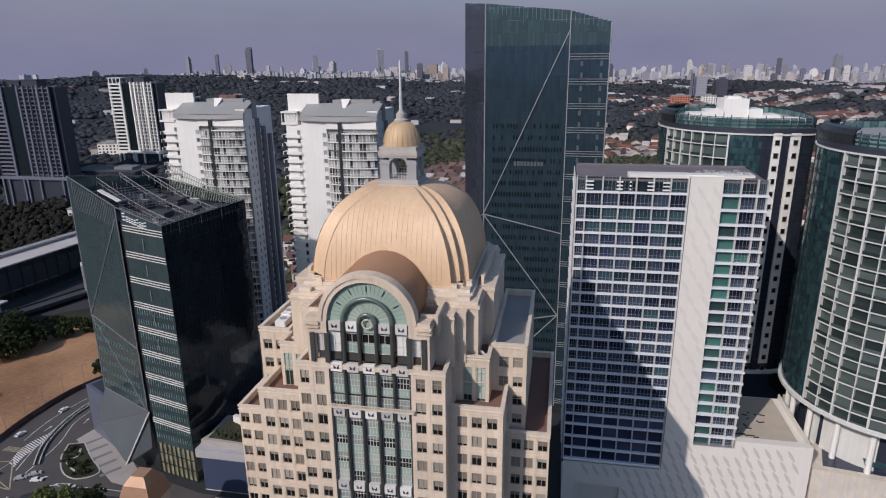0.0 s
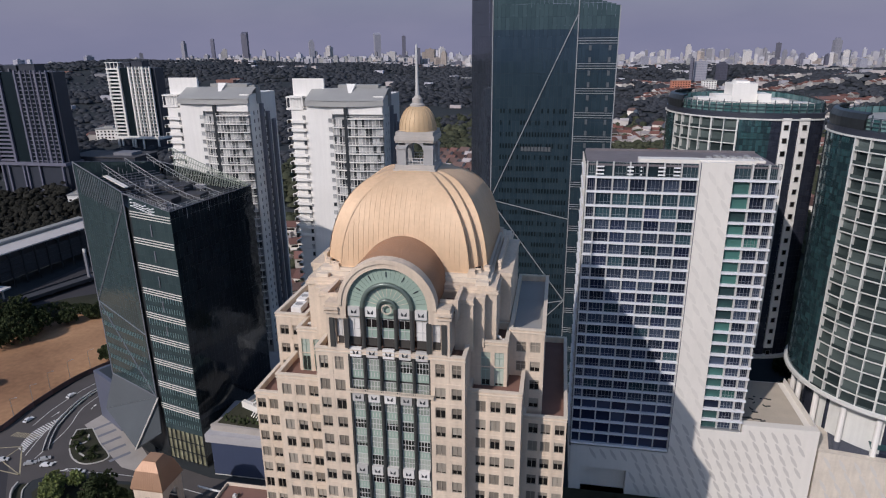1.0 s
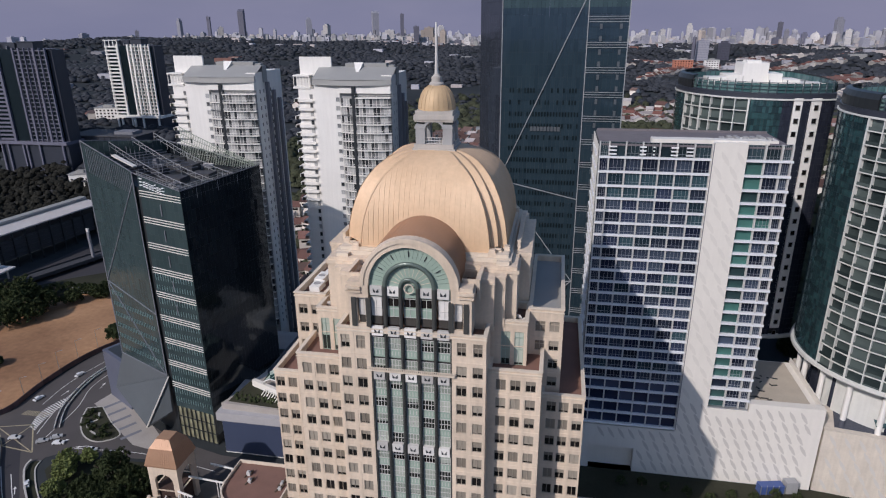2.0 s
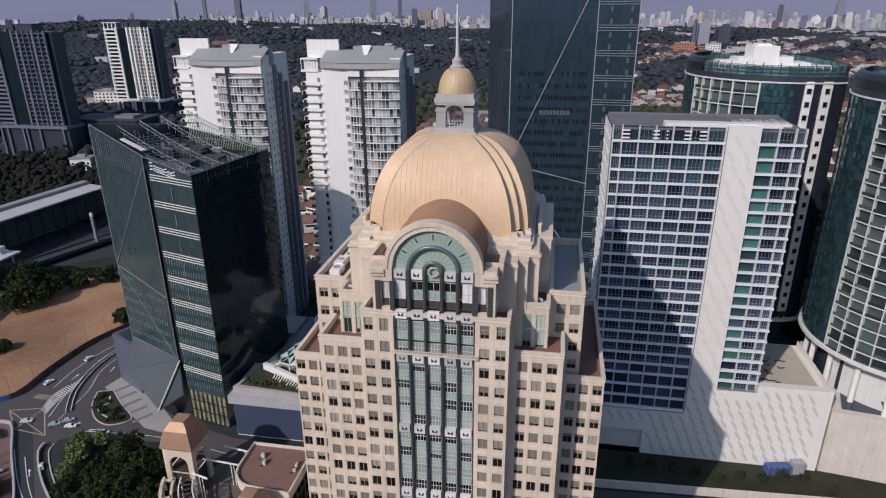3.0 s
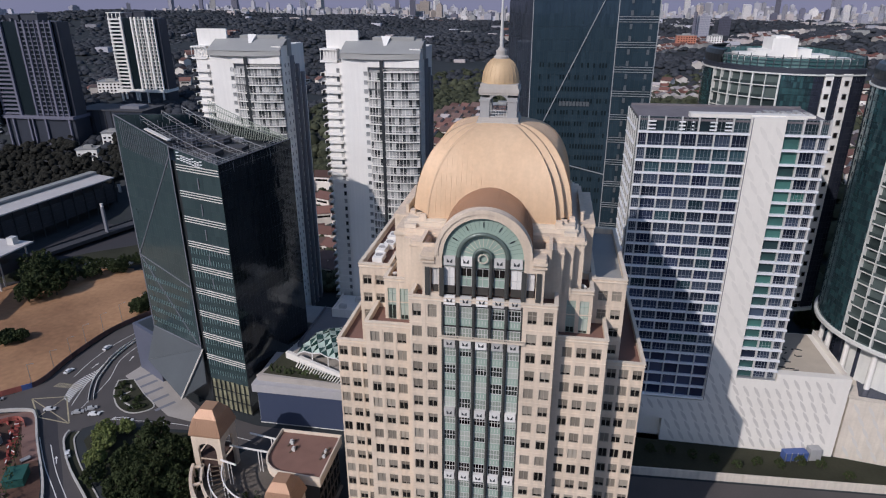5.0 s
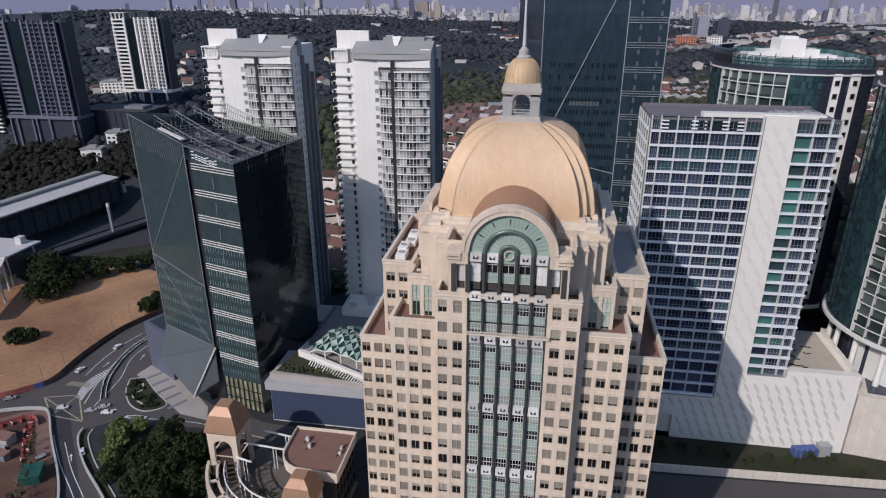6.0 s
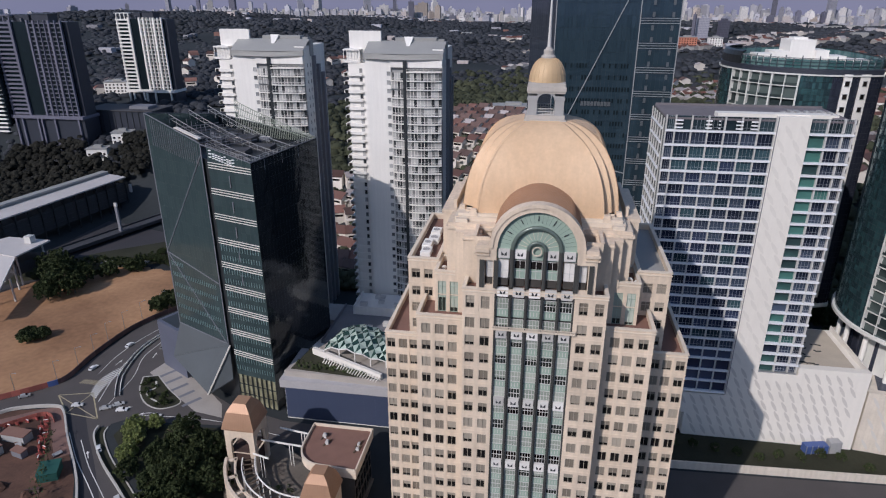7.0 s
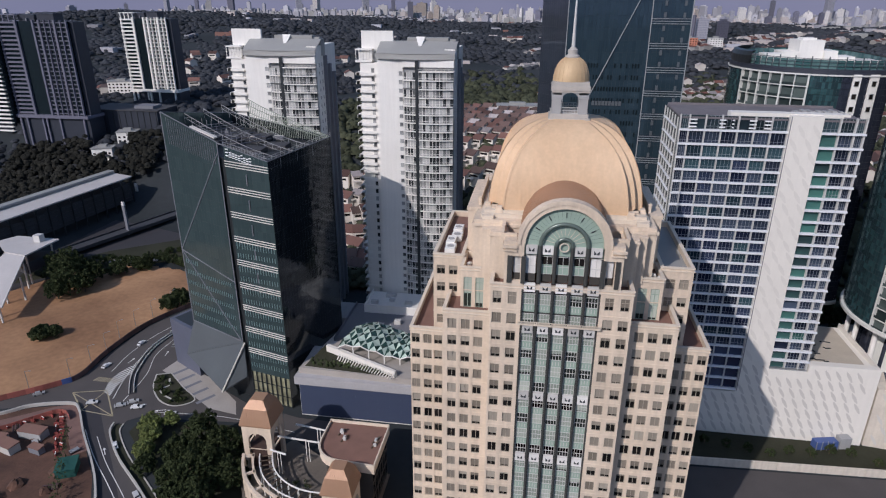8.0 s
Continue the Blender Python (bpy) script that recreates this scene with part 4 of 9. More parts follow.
# roof clutter of the tower
def dish(x, y, z, r, turn):
    ob = thing("satellite_dish", (x, y, z), "white satellite dish on a stone roof terrace", "dish", "roof dishes", turn=turn, local=True)
    g = Mesh()
    g.bar((0, 0, 0), (0, 0, r * 0.9), 0.12)
    part("mast", g, M["steel"], ob)
    g = Mesh()
    n = 14
    for j in range(3):
        for i in range(n):
            a0, a1 = 2 * math.pi * i / n, 2 * math.pi * (i + 1) / n
            q0, q1 = r * j / 3, r * (j + 1) / 3
            g.face([(q * math.cos(a), -0.25 * r + 0.3 * q * q / r - 0.35 * q * math.sin(a), r * 1.2 + 0.93 * q * math.sin(a)) for q, a in ((q0, a0), (q1, a0), (q1, a1), (q0, a1))])
    part("reflector", g, M["white"], ob, smooth=True)
    return ob


dish(-15.6, 107.5, 94.85, 1.1, 10)
dish(-12.9, 107.0, 94.85, 0.7, -25)
dish(-11.9, 106.2, 94.85, 0.6, 35)
dish(-50.6, 107.5, 94.85, 0.6, 20)
for x, y, z, w, d, h in ((-55.6, 114, 95.5, 1.1, 1.8, 1.3), (-56.0, 118, 95.5, 1.0, 2.2, 1.5), (-55.2, 122, 95.5, 1.2, 1.8, 1.2), (-55.4, 126.5, 95.5, 1.1, 1.9, 1.4)):
    ob = thing("rooftop_cooler", (x, y, z), "white rooftop air cooling box on a flat roof", "cooler", "rooftop coolers", local=True)
    g = Mesh()
    g.box(-w, w, -d, d, 0.15, h).box(-w + 0.1, w - 0.1, -d + 0.1, d - 0.1, 0, 0.15)
    part("casing", g, M["white"], ob)
    g = Mesh()
    g.lathe([(w * 0.7, h), (w * 0.7, h + 0.15), (w * 0.55, h + 0.15), (w * 0.5, h + 0.05), (0.01, h + 0.05)], 0, 0, 14)
    part("fan_ring", g, M["grey"], ob)
# ---- the hotel slab ----
HX0, HX1, HY, HTOP = 5.2, 58.1, 189.0, 115.3
M["roof_violet"] = material("grey roof screed", (0.16, 0.145, 0.155), 0.85, 0.35, 0.15, 1.2, 0.06)
M["glass_end"] = glazing("grey green balcony glass", (0.05, 0.065, 0.07), (0.09, 0.115, 0.115), rough=0.15, metal=0.3)
M["glass_top"] = glazing("dark top floor glass", (0.022, 0.036, 0.046), (0.06, 0.1, 0.12), rough=0.1, metal=0.35)
hotel = thing("hotel_tower", (31, 200, 0), "white-framed glass hotel slab with a blank white strip", "tower")
g = Mesh()
g.box(HX0 + 0.6, HX1 - 0.6, HY + 0.9, 214, 16, HTOP - 1.5)
part("core", g, M["dark_metal"], hotel)
g = Mesh()
g.box(HX0, HX1, HY + 0.2, 214, HTOP - 1.5, HTOP - 0.9, 0).box(HX0 + 0.2, HX1 - 0.2, 213.4, 214, HTOP - 0.9, HTOP - 0.3, 0)
roof = part("roof", g, M["roof_violet"], hotel, "grey flat roof with pale plant strips")
g = Mesh()
g.box(20, 37, HY + 1.5, HY + 5.5, HTOP - 0.9, HTOP + 0.5).box(37, 52, HY + 1.0, HY + 4.6, HTOP - 0.9, HTOP + 0.6).box(44, 56, HY + 6, HY + 12, HTOP - 0.9, HTOP - 0.2)
part("plant_strip", g, M["white_panel"], roof)
for i in range(7):
    g = Mesh()
    x = 40 + i * 2.2
    g.box(x, x + 1.2, HY + 7, HY + 9 + (i % 3), HTOP - 0.2, HTOP + 0.5 + 0.2 * (i % 2))
    part("vent_box", g, M["grey"], roof)
ROW = [110.4, 106.0, 101.7] + [97.8 - 3.88 * k for k in range(18)] + [27.3, 22.9, 18.6]
STRIP0, STRIP1 = 36.7, 46.0
CELLS = [HX0] + [7.9 + 4.8 * k for k in range(7)]
CELL_CACHE = {}


def cell_data(w, h, glass):
    """The shared mesh of a pane."""
    key = (round(w, 2), round(h, 2), glass)
    if key not in CELL_CACHE:
        g = Mesh()
        g.box(-w / 2, w / 2, 0, 0.08, -h / 2, h / 2)
        CELL_CACHE[key] = data_of("pane", g, M[glass])
    return CELL_CACHE[key]


def inner_bars(w, h):
    """The shared mesh of the thin bars in a pane."""
    key = (round(w, 2), round(h, 2), "bars")
    if key not in CELL_CACHE:
        g = Mesh()
        g.frames(w, h, 0.09, [-w * 0.2, w * 0.05, w * 0.3], [-h / 2 + 0.9], -0.1, 0)
        CELL_CACHE[key] = data_of("glazing_grid", g, M["steel"])
    return CELL_CACHE[key]


def hotel_pane(a, b, z0, z1, glass, bars=True):
    w, h = b - a - 0.4, z1 - z0 - 0.6
    p = piece("pane", cell_data(w, h, glass), hotel, (a + b) / 2, HY + 0.4, (z0 + z1) / 2)
    if bars:
        q = new("glazing_grid", inner_bars(w, h))
        q.parent = p


# curtain wall of seven columns
for z in ROW:
    g = Mesh()
    g.box(HX0 - 0.1, STRIP0, HY - 0.45, HY + 0.5, z - 0.3, z + 0.3)
    part("floor_band", g, M["hotel_band"], hotel)
for x in CELLS:
    g = Mesh()
    g.box(x - 0.19, x + 0.19, HY - 0.3, HY + 0.5, 18.6, HTOP - 0.2)
    part("mullion", g, M["pale_metal"], hotel)
for i, (a, b) in enumerate(zip(CELLS, CELLS[1:])):
    hotel_pane(a, b, ROW[0], HTOP - 0.1, "glass_top", i % 3 != 1)
    for k, (z1, z0) in enumerate(zip(ROW, ROW[1:])):
        u = random.random()
        # cobalt gathers in the lower rows, in place of shade on those panes
        glass = "glass_blue" if k >= 19 else "glass_row" if u < (0.12, 0.72, 0.4, 0.2, 0.12)[min(k, 4)] else "glass_blue" if u > 0.8 - 0.15 * (k > 12) else "glass_hotel"
        hotel_pane(a, b, z0, z1, glass, k < 19)
# blank strip with slanting relief
g = Mesh()
g.box(STRIP0, STRIP1, HY - 0.9, HY + 1.5, 16.0, HTOP + 0.2)
strip = part("blank_strip", g, M["white_panel"], hotel, "blank white wall strip with slanting relief")
g = Mesh()
g.box(STRIP0 + 0.05, STRIP0 + 0.25, HY - 1.02, HY - 0.9, 18.6, HTOP + 0.1)
part("edge_joint", g, M["slate"], strip)
# section beyond the strip: projecting floor slabs
RC = [STRIP1, 51.0, 55.4, HX1]
for z in ROW:
    if z < 29:
        break
    g = Mesh()
    g.box(STRIP1, HX1 + 0.5, HY - 0.8, HY + 0.6, z - 0.3, z + 0.3)
    part("floor_band", g, M["hotel_band"], hotel)
for x in RC[1:]:
    g = Mesh()
    g.box(x - 0.22, x + 0.22, HY - 0.5, HY + 0.5, 28.7, HTOP - 0.2)
    part("mullion", g, M["pale_metal"], hotel)
for i, (a, b) in enumerate(zip(RC, RC[1:])):
    hotel_pane(a, b, ROW[0], HTOP - 0.1, "glass_top")
    for k, (z1, z0) in enumerate(zip(ROW, ROW[1:])):
        if z1 < 31:
            break
        hotel_pane(a, b, max(z0, 28.5), z1, "glass_teal" if random.random() < (0.85, 0.15, 0.0)[i] else "glass_hotel", i > 0)
g = Mesh()
g.box(STRIP1, HX1 + 0.3, HY - 0.5, HY + 0.6, 28.2, 28.8)
part("soffit_edge", g, M["steel"], hotel)
# glazed end facing the domed tower, and the far end
for z in ROW[:23]:
    g = Mesh()
    g.box(HX0 - 0.95, HX0 - 0.3, HY + 2.2, 213, z - 0.16, z + 0.16)
    part("end_slab", g, M["hotel_band"], hotel)
for j in range(6):
    g = Mesh()
    y = HY + 2.0 + j * 4.6
    g.box(HX0 - 0.62, HX0 - 0.3, y - 0.14, y + 0.14, 16.4, HTOP - 1.4)
    part("end_fin", g, M["pale_metal"], hotel)
g = Mesh()
g.box(HX0 - 0.35, HX0 + 0.3, HY + 0.5, 213.5, 16.4, HTOP - 1.6)
part("end_glass", g, M["glass_end"], hotel)
g = Mesh()
g.box(HX1 - 0.5, HX1 + 0.1, HY + 0.7, 213.5, 29, HTOP - 1.6)
part("end_glass", g, M["glass_deep"], hotel)
for z in ROW[:20]:
    g = Mesh()
    g.box(HX1 + 0.1, HX1 + 0.9, HY + 0.7, 213.5, z - 0.25, z + 0.25)
    part("end_slab", g, M["dark_metal"], hotel)
# sign on the top floor, as plain bars
M["sign"] = material("white sign bars", (0.85, 0.85, 0.85), 0.4, 0.05)
for x, w in ((7.7, 2.3), (16.6, 1.8), (20.3, 0.5), (25.3, 2.0), (29.6, 1.9)):
    for z in (111.45, 112.55, 113.65):
        g = Mesh()
        g.box(x, x + w, HY - 0.65, HY - 0.35, z - 0.2, z + 0.2)
        part("logo_bar", g, M["sign"], hotel)

# white podium below the hotel
podium = thing("white_podium", (45, 200, 0), "white panelled podium block with slanting relief marks", "podium")
g = Mesh()
g.wall(HX0, HY - 0.9, 0, STRIP0 - HX0, 0, 18.3, [(4.0, 19.0, 0.0, 9.4)], 6.0)
part("wall", g, M["white_panel"], podium)
for nm, bx in (("front_wall", (STRIP1, HX1 + 0.6, HY - 0.9, 191, 0, 28.2)), ("front_wall", (HX1 + 0.6, 81.6, HY - 0.9, 191, 0, 31.2)), ("strip_foot", (STRIP0, STRIP1, HY - 0.9, 191, 0, 16.0)), ("hall", (HX0, 81.6, 191, 222, 0, 29.2)), ("ledge", (HX0, STRIP0, HY - 0.9, 191, 18.0, 18.3)), ("parapet", (81.2, 81.6, HY + 1.5, 222, 29.2, 31.2))):
    g = Mesh()
    g.box(*bx)
    part(nm, g, M["white_panel"], podium)
# back of the open doorway, its darkness put into the colour
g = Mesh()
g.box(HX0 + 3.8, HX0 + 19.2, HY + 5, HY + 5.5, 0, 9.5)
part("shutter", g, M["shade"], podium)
def relief_mark(width, mat):
    """A shallow lens that slants to one side, as one raised plate in the tone of its shading."""
    rim = [(1.1, -2.1), (1.1 + width * 0.4, -1.7), (width * 0.9 + 0.2, 0.0), (width * 0.6 - 0.5, 1.2), (-1.1, 2.1), (-1.1 - width * 0.4, 1.7), (-width * 0.9 - 0.2, 0.0), (0.5 - width * 0.6, -1.2)]
    q = Mesh()
    q.v = [(x, -0.03, z) for x, z in rim] + [(x * 1.06, 0.06, z * 1.03) for x, z in rim]
    q.f = [tuple(range(8))] + [(i, i + 8, (i + 1) % 8 + 8, (i + 1) % 8) for i in range(8)]
    q.m = [0] * 9
    return data_of("relief_mark", q, mat)


M["relief_faint"] = material("pale relief shading", (0.7, 0.667, 0.612), 0.6, 0.12, 0.3, 3.0)
# grey plates: shading of the slanted relief is put into their colour
RELIEF, RELIEF_FAINT = relief_mark(0.5, M["relief_shade"]), relief_mark(0.6, M["relief_faint"])
for j in range(7):
    for i in range(20):
        x, z = 11.0 + i * 3.4 + (j % 2) * 1.7, 2.9 + j * 4.1
        if x > 79.5 or (x < 37.2 and z > 15.8) or (x < 25.5 and z < 12) or (45 < x < 59 and z > 26) or z > 28.5:
            continue
        piece("relief_mark", RELIEF, podium, x, HY - 0.9, z)
for j in range(20):
    for i in range(2):
        x, z = 39.2 + i * 4.3 + (j % 2) * 1.6 - 0.5, 33 + j * 4.1
        piece("relief_mark", RELIEF_FAINT, hotel, x, HY - 0.9, z)
g = Mesh()
g.box(58, 79, 192, 221, 29.2, 29.5)
M["deck_tan"] = material("tan deck paving", (0.5, 0.44, 0.36), 0.85, 0.25, 0.15, 2.0, 0.05)
deck = part("deck", g, M["deck_tan"], podium, "pale paved roof deck")
for i in range(26):
    g = Mesh()
    x, y = 59.5 + 13 * random.random() ** 2.2, 194 + random.random() * 16
    g.bar((x, y, 29.6), (x + random.uniform(-2.5, 2.5), y + random.uniform(-1, 1), 29.8), 0.3)
    part("scrap_timber", g, M["ink"], deck)
# ---- dark faceted office block ----
def glass_face(root, a, b, z0, tops, pane_w, pane_h, mat, rails=None, name="curtain_wall", label="", lean=0.0):
    """A curtain wall from plan point a to b: separate panes with small gaps in front of a dark backing."""
    A, B = Vector(a), Vector(b)
    L = (B - A).length
    d = (B - A) / L
    nrm = Vector((d.y, -d.x))
    g = Mesh()
    n = max(1, round(L / pane_w))
    for i in range(n):
        u0, u1 = L * i / n + 0.03, L * (i + 1) / n - 0.03
        t = tops[0] + (tops[1] - tops[0]) * (i + 0.5) / n
        rows = max(1, int((t - z0) / pane_h))
        for j in range(rows + 1):
            w0, w1 = z0 + j * pane_h + 0.03, min(t, z0 + (j + 1) * pane_h - 0.03)
            if w1 - w0 < 0.2:
                continue
            wob = nrm * (0.012 * random.uniform(-1, 1))
            wob2 = nrm * (0.012 * random.uniform(-1, 1))
            p0, p1 = A + d * u0, A + d * u1
            g.face([(*(p0 + wob), w0), (*(p1 + wob2), w0), (*(p1 - wob), w1), (*(p0 - wob2), w1)])
    return tagged(part(name, g, mat, root, label), kind="stuff")


block = thing("faceted_office_block", (-145, 200, 0), "dark green glass office block with a sloping roof", "tower")
GA, GB, GB2, GC, GD, GE = (-172.0, 193.0), (-145.6, 181.6), (-143.2, 181.0), (-126.2, 177.4), (-118.0, 218.0), (-164.0, 230.0)
inner = [(GA[0] + 0.5, GA[1] + 0.6), (GB[0] + 0.2, GB[1] + 0.8), (GB2[0], GB2[1] + 0.9), (GC[0] - 0.4, GC[1] + 0.7), (GD[0] - 0.5, GD[1] - 0.4), (GE[0] + 0.4, GE[1] - 0.5)]
g = Mesh()
g.prism(inner, 0, [101.5, 97.5, 97.0, 93.5, 94.5, 99.0])
part("core", g, M["dark_metal"], block)
glass_face(block, GA, GB, 26.2, (110.2, 102.6), 1.5, 4.55, M["glass_dark"], label="plain dark green glass side")
glass_face(block, GB2, GC, 13.0, (101.6, 97.6), 1.7, 4.55, M["glass_dark"])
glass_face(block, GC, GD, 4.0, (97.6, 98.0), 1.9, 4.55, M["glass_deep"], label="glass side darkened for shade")
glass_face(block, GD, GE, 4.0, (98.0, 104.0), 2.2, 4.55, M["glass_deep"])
glass_face(block, GE, GA, 4.0, (104.0, 110.2), 2.2, 4.55, M["glass_dark"])
g = Mesh()
g.bar((*GB, 25.5), (*GB, 102.6), 0.3).bar((*GA, 26.5), (*GA, 110.2), 0.3)
part("corner_trim", g, M["slate"], block)
g = Mesh()
for a, b, za, zb in ((GA, GB, 110.2, 102.6), (GB, GC, 102.4, 97.7), (GC, GD, 97.7, 98.1), (GD, GE, 98.1, 104.1), (GE, GA, 104.1, 110.2)):
    g.bar((*a, za), (*b, zb), 0.28)
part("roof_edge", g, M["slate"], block)
off = Vector((-0.38, -0.92)) * 0.12
def onface(u, z):
    p = Vector(GA).lerp(Vector(GB), u) + off
    return (p.x, p.y, z)
for (u0, z0), (u1, z1) in (((1, 99), (0, 57.5)), ((0, 57.5), (1, 25.0)), ((0, 57.5), (1, 50.5)), ((0, 26.6), (1, 25.6))):
    g = Mesh()
    g.bar(onface(u0, z0), onface(u1, z1), 0.3)
    part("diagonal_trim", g, M["slate"], block)
dirn = (Vector(GC) - Vector(GB2)).normalized()
nn = Vector((dirn.y, -dirn.x))
for k in range(9):
    z = 95.6 - 9.1 * k
    for dz in (0.9, 0.0, -0.9):
        g = Mesh()
        p, q = Vector(GB2) + nn * 0.25, Vector(GC) + nn * 0.25
        g.bar((p.x, p.y, z + dz), (q.x, q.y, z + dz - 0.9), 0.22)
        part("sunshade", g, M["white_panel"], block)
    if k < 5:
        g = Mesh()
        p = Vector(GB2).lerp(Vector(GC), 0.48) + nn * 0.15
        g.bar((p.x, p.y, z - 3.2), (p.x, p.y, z - 7.2), 0.3)
        part("fin", g, M["slate"], block)
    if k >= 3:
        g = Mesh()
        for i in range(15):
            p = Vector(GB2).lerp(Vector(GC), (i + 0.7) / 15.5) + nn * 0.12
            g.bar((p.x, p.y, z - 1.5), (p.x, p.y, z - 3.8), 0.16)
            g.bar((p.x, p.y, z - 5.6), (p.x, p.y, z - 7.4), 0.16)
        tagged(part("louvre", g, M["louvre_teal"], block), kind="stuff")
# ribs on the upper left face and mullions on its lower part
for i in range(22):
    g = Mesh()
    u = 0.1 + i * 0.04
    g.bar(onface(u, 109.3 - 7.6 * u), onface(u, 99.5 - 5 * u), 0.12)
    part("rib", g, M["slate"], block)
for k in range(6):
    g = Mesh()
    z = 54 - k * 4.55
    for i in range(24):
        u = 0.06 + 0.037 * i
        if z < 57 - 7 * u - 1:
            g.bar(onface(u, z), onface(u, z - 1.8), 0.16)
    if g.v:
        tagged(part("louvre", g, M["louvre_teal"], block), kind="stuff")
# roof screen and plant
g = Mesh()
for a, b, za, zb in ((GB2, GC, 101.6, 97.8), (GC, GD, 97.8, 98.2)):
    for z in (0.7, 1.4):
        g.bar((*a, za + z), (*b, zb + z), 0.12)
    for i in range(17):
        p = Vector(a).lerp(Vector(b), i / 16)
        z = za + (zb - za) * i / 16
        g.bar((p.x, p.y, z), (p.x, p.y, z + 1.5), 0.12)
part("roof_rail", g, M["steel"], block)
for k in range(3):
    g = Mesh()
    a = Vector(GA).lerp(Vector(GE), 0.3 + 0.28 * k)
    b = Vector(GC).lerp(Vector(GD), 0.18 + 0.25 * k)
    for i in range(13):
        p, q = a.lerp(b, i / 12), a.lerp(b, (i + 1) / 12)
        z0, z1 = 108 - 11 * math.sin(i / 12 * 1.4), 108 - 11 * math.sin((i + 1) / 12 * 1.4)
        if i < 12:
            g.bar((p.x, p.y, z0), (q.x, q.y, z1), 0.18)
            g.bar((p.x, p.y, z0 - 1.6), (q.x, q.y, z1 - 1.6), 0.12)
            g.bar((p.x, p.y, z0 - 1.6), (q.x, q.y, z1), 0.08)
        g.bar((p.x, p.y, z0 - 3.4), (p.x, p.y, z0), 0.12)
    tagged(part("truss", g, M["trim_dim"], block), kind="stuff")
for k in range(9):
    g = Mesh()
    p = Vector(GA).lerp(Vector(GB), 0.15 + 0.09 * k) + Vector((1.5, 4.5))
    z = 107.2 - 6.0 * (0.15 + 0.09 * k)
    g.bar((p.x, p.y, z - 2.4), (p.x + 9, p.y + 22, z - 3.6), 0.25)
    g.bar((p.x + 4, p.y + 8, z - 2.8), (p.x + 4, p.y + 8, z + 0.2), 0.14)
    part("roof_beam", g, M["slate"], block)
for k in range(34):
    g = Mesh()
    u, v = random.uniform(0.12, 0.95), random.uniform(0.12, 0.9)
    p = (Vector(GA).lerp(Vector(GC), u)).lerp(Vector(GE).lerp(Vector(GD), u), v)
    z = 102.0 - 7.5 * u
    w_, d_ = random.uniform(0.4, 2.2), random.uniform(0.4, 1.4)
    g.box(p.x - w_, p.x + w_, p.y - d_, p.y + d_, z - 5, z + random.uniform(-1.2, 0.9))
    part("roof_unit", g, M[random.choice(("station_dark", "slate", "dark_metal", "dark_metal", "grey", "white_panel"))], block)
g = Mesh()
g.solid([(-164, 197, 104.2), (-152, 191.5, 101.6), (-151.4, 193, 101.6), (-163.4, 198.5, 104.2), (-164, 197, 104.6), (-152, 191.5, 102.0), (-151.4, 193, 102.0), (-163.4, 198.5, 104.6)])
part("roof_walkway", g, M["white_panel"], block)
for x, y, w, d, z in ((-158, 197, 6, 2.5, 101.2), (-150, 201, 3, 2, 100), (-140, 195, 5, 3, 98), (-134, 205, 4, 3, 97.5), (-146, 212, 6, 4, 99)):
    g = Mesh()
    g.box(x - w, x + w, y - d, y + d, z - 3.5, z)
    part("plant_box", g, M["station_dark"], block)
for u, w, h in ((0.0, 1.7, 2.5), (1.95, 1.3, 1.8), (3.45, 1.35, 1.8), (5.0, 1.2, 1.8), (6.4, 1.35, 1.8), (7.95, 1.0, 2.4), (9.1, 1.2, 1.8), (10.5, 1.2, 1.8), (11.9, 1.3, 2.4)):
    p = Vector(GB2) + dirn * (1.0 + u * 0.78) + nn * 0.3
    q = p + dirn * w * 0.62
    z = 98.3 - 0.2 * u
    e = 0.32
    for lift in (0.15, h * 0.5, h - 0.15):
        g = Mesh()
        g.bar((p.x, p.y, z + lift), (q.x, q.y, z + lift - 0.05), e)
        part("logo_bar", g, M["sign"], block)
# slatted screen along the back of the roof
sa, sb = Vector((-154.0, 225.5)), Vector((-118.4, 217.0))
g = Mesh()
for i in range(44):
    u = i / 43
    p = sa.lerp(sb, u)
    g.bar((p.x, p.y, 96.5), (p.x, p.y, 110.5 - 12 * u ** 0.85), 0.16)
for z0_, z1_ in ((110.5, 98.6), (108.0, 98.0), (105.0, 97.4)):
    for i in range(8):
        u, v = i / 8, (i + 1) / 8
        p, q = sa.lerp(sb, u), sa.lerp(sb, v)
        g.bar((p.x, p.y, z0_ + (z1_ - z0_) * u ** 0.85), (q.x, q.y, z0_ + (z1_ - z0_) * v ** 0.85), 0.2)
part("slatted_screen", g, M["trim_green"], block, "grey green slatted roof screen")
# lobby, canopy and prop
M["canopy_grey"] = material("dark blue grey cladding", (0.1, 0.11, 0.15), 0.45, 0.25, 0.1, 1.5)
g = Mesh()
for i in range(9):
    p = Vector(GB2).lerp(Vector(GC), i / 8)
    g.bar((p.x, p.y, 0), (p.x, p.y, 13), 0.3)
for z in (4.5, 8.8):
    g.bar((*GB2, z), (*GC, z), 0.25)
part("lobby_frame", g, M["dark_metal"], block)
# yellow patches paint the glow of the lobby lights into the wall
lobby_glow = material("painted lobby glow", (0.05, 0.045, 0.03), 0.3, 0.6, 0.25, 0.8, hue=(0.4, 0.395, 0.26))
g = Mesh()
p, q = Vector(GB2) - nn * 0.4, Vector(GC) - nn * 0.4
g.face([(p.x, p.y, 0), (q.x, q.y, 0), (q.x, q.y, 13), (p.x, p.y, 13)])
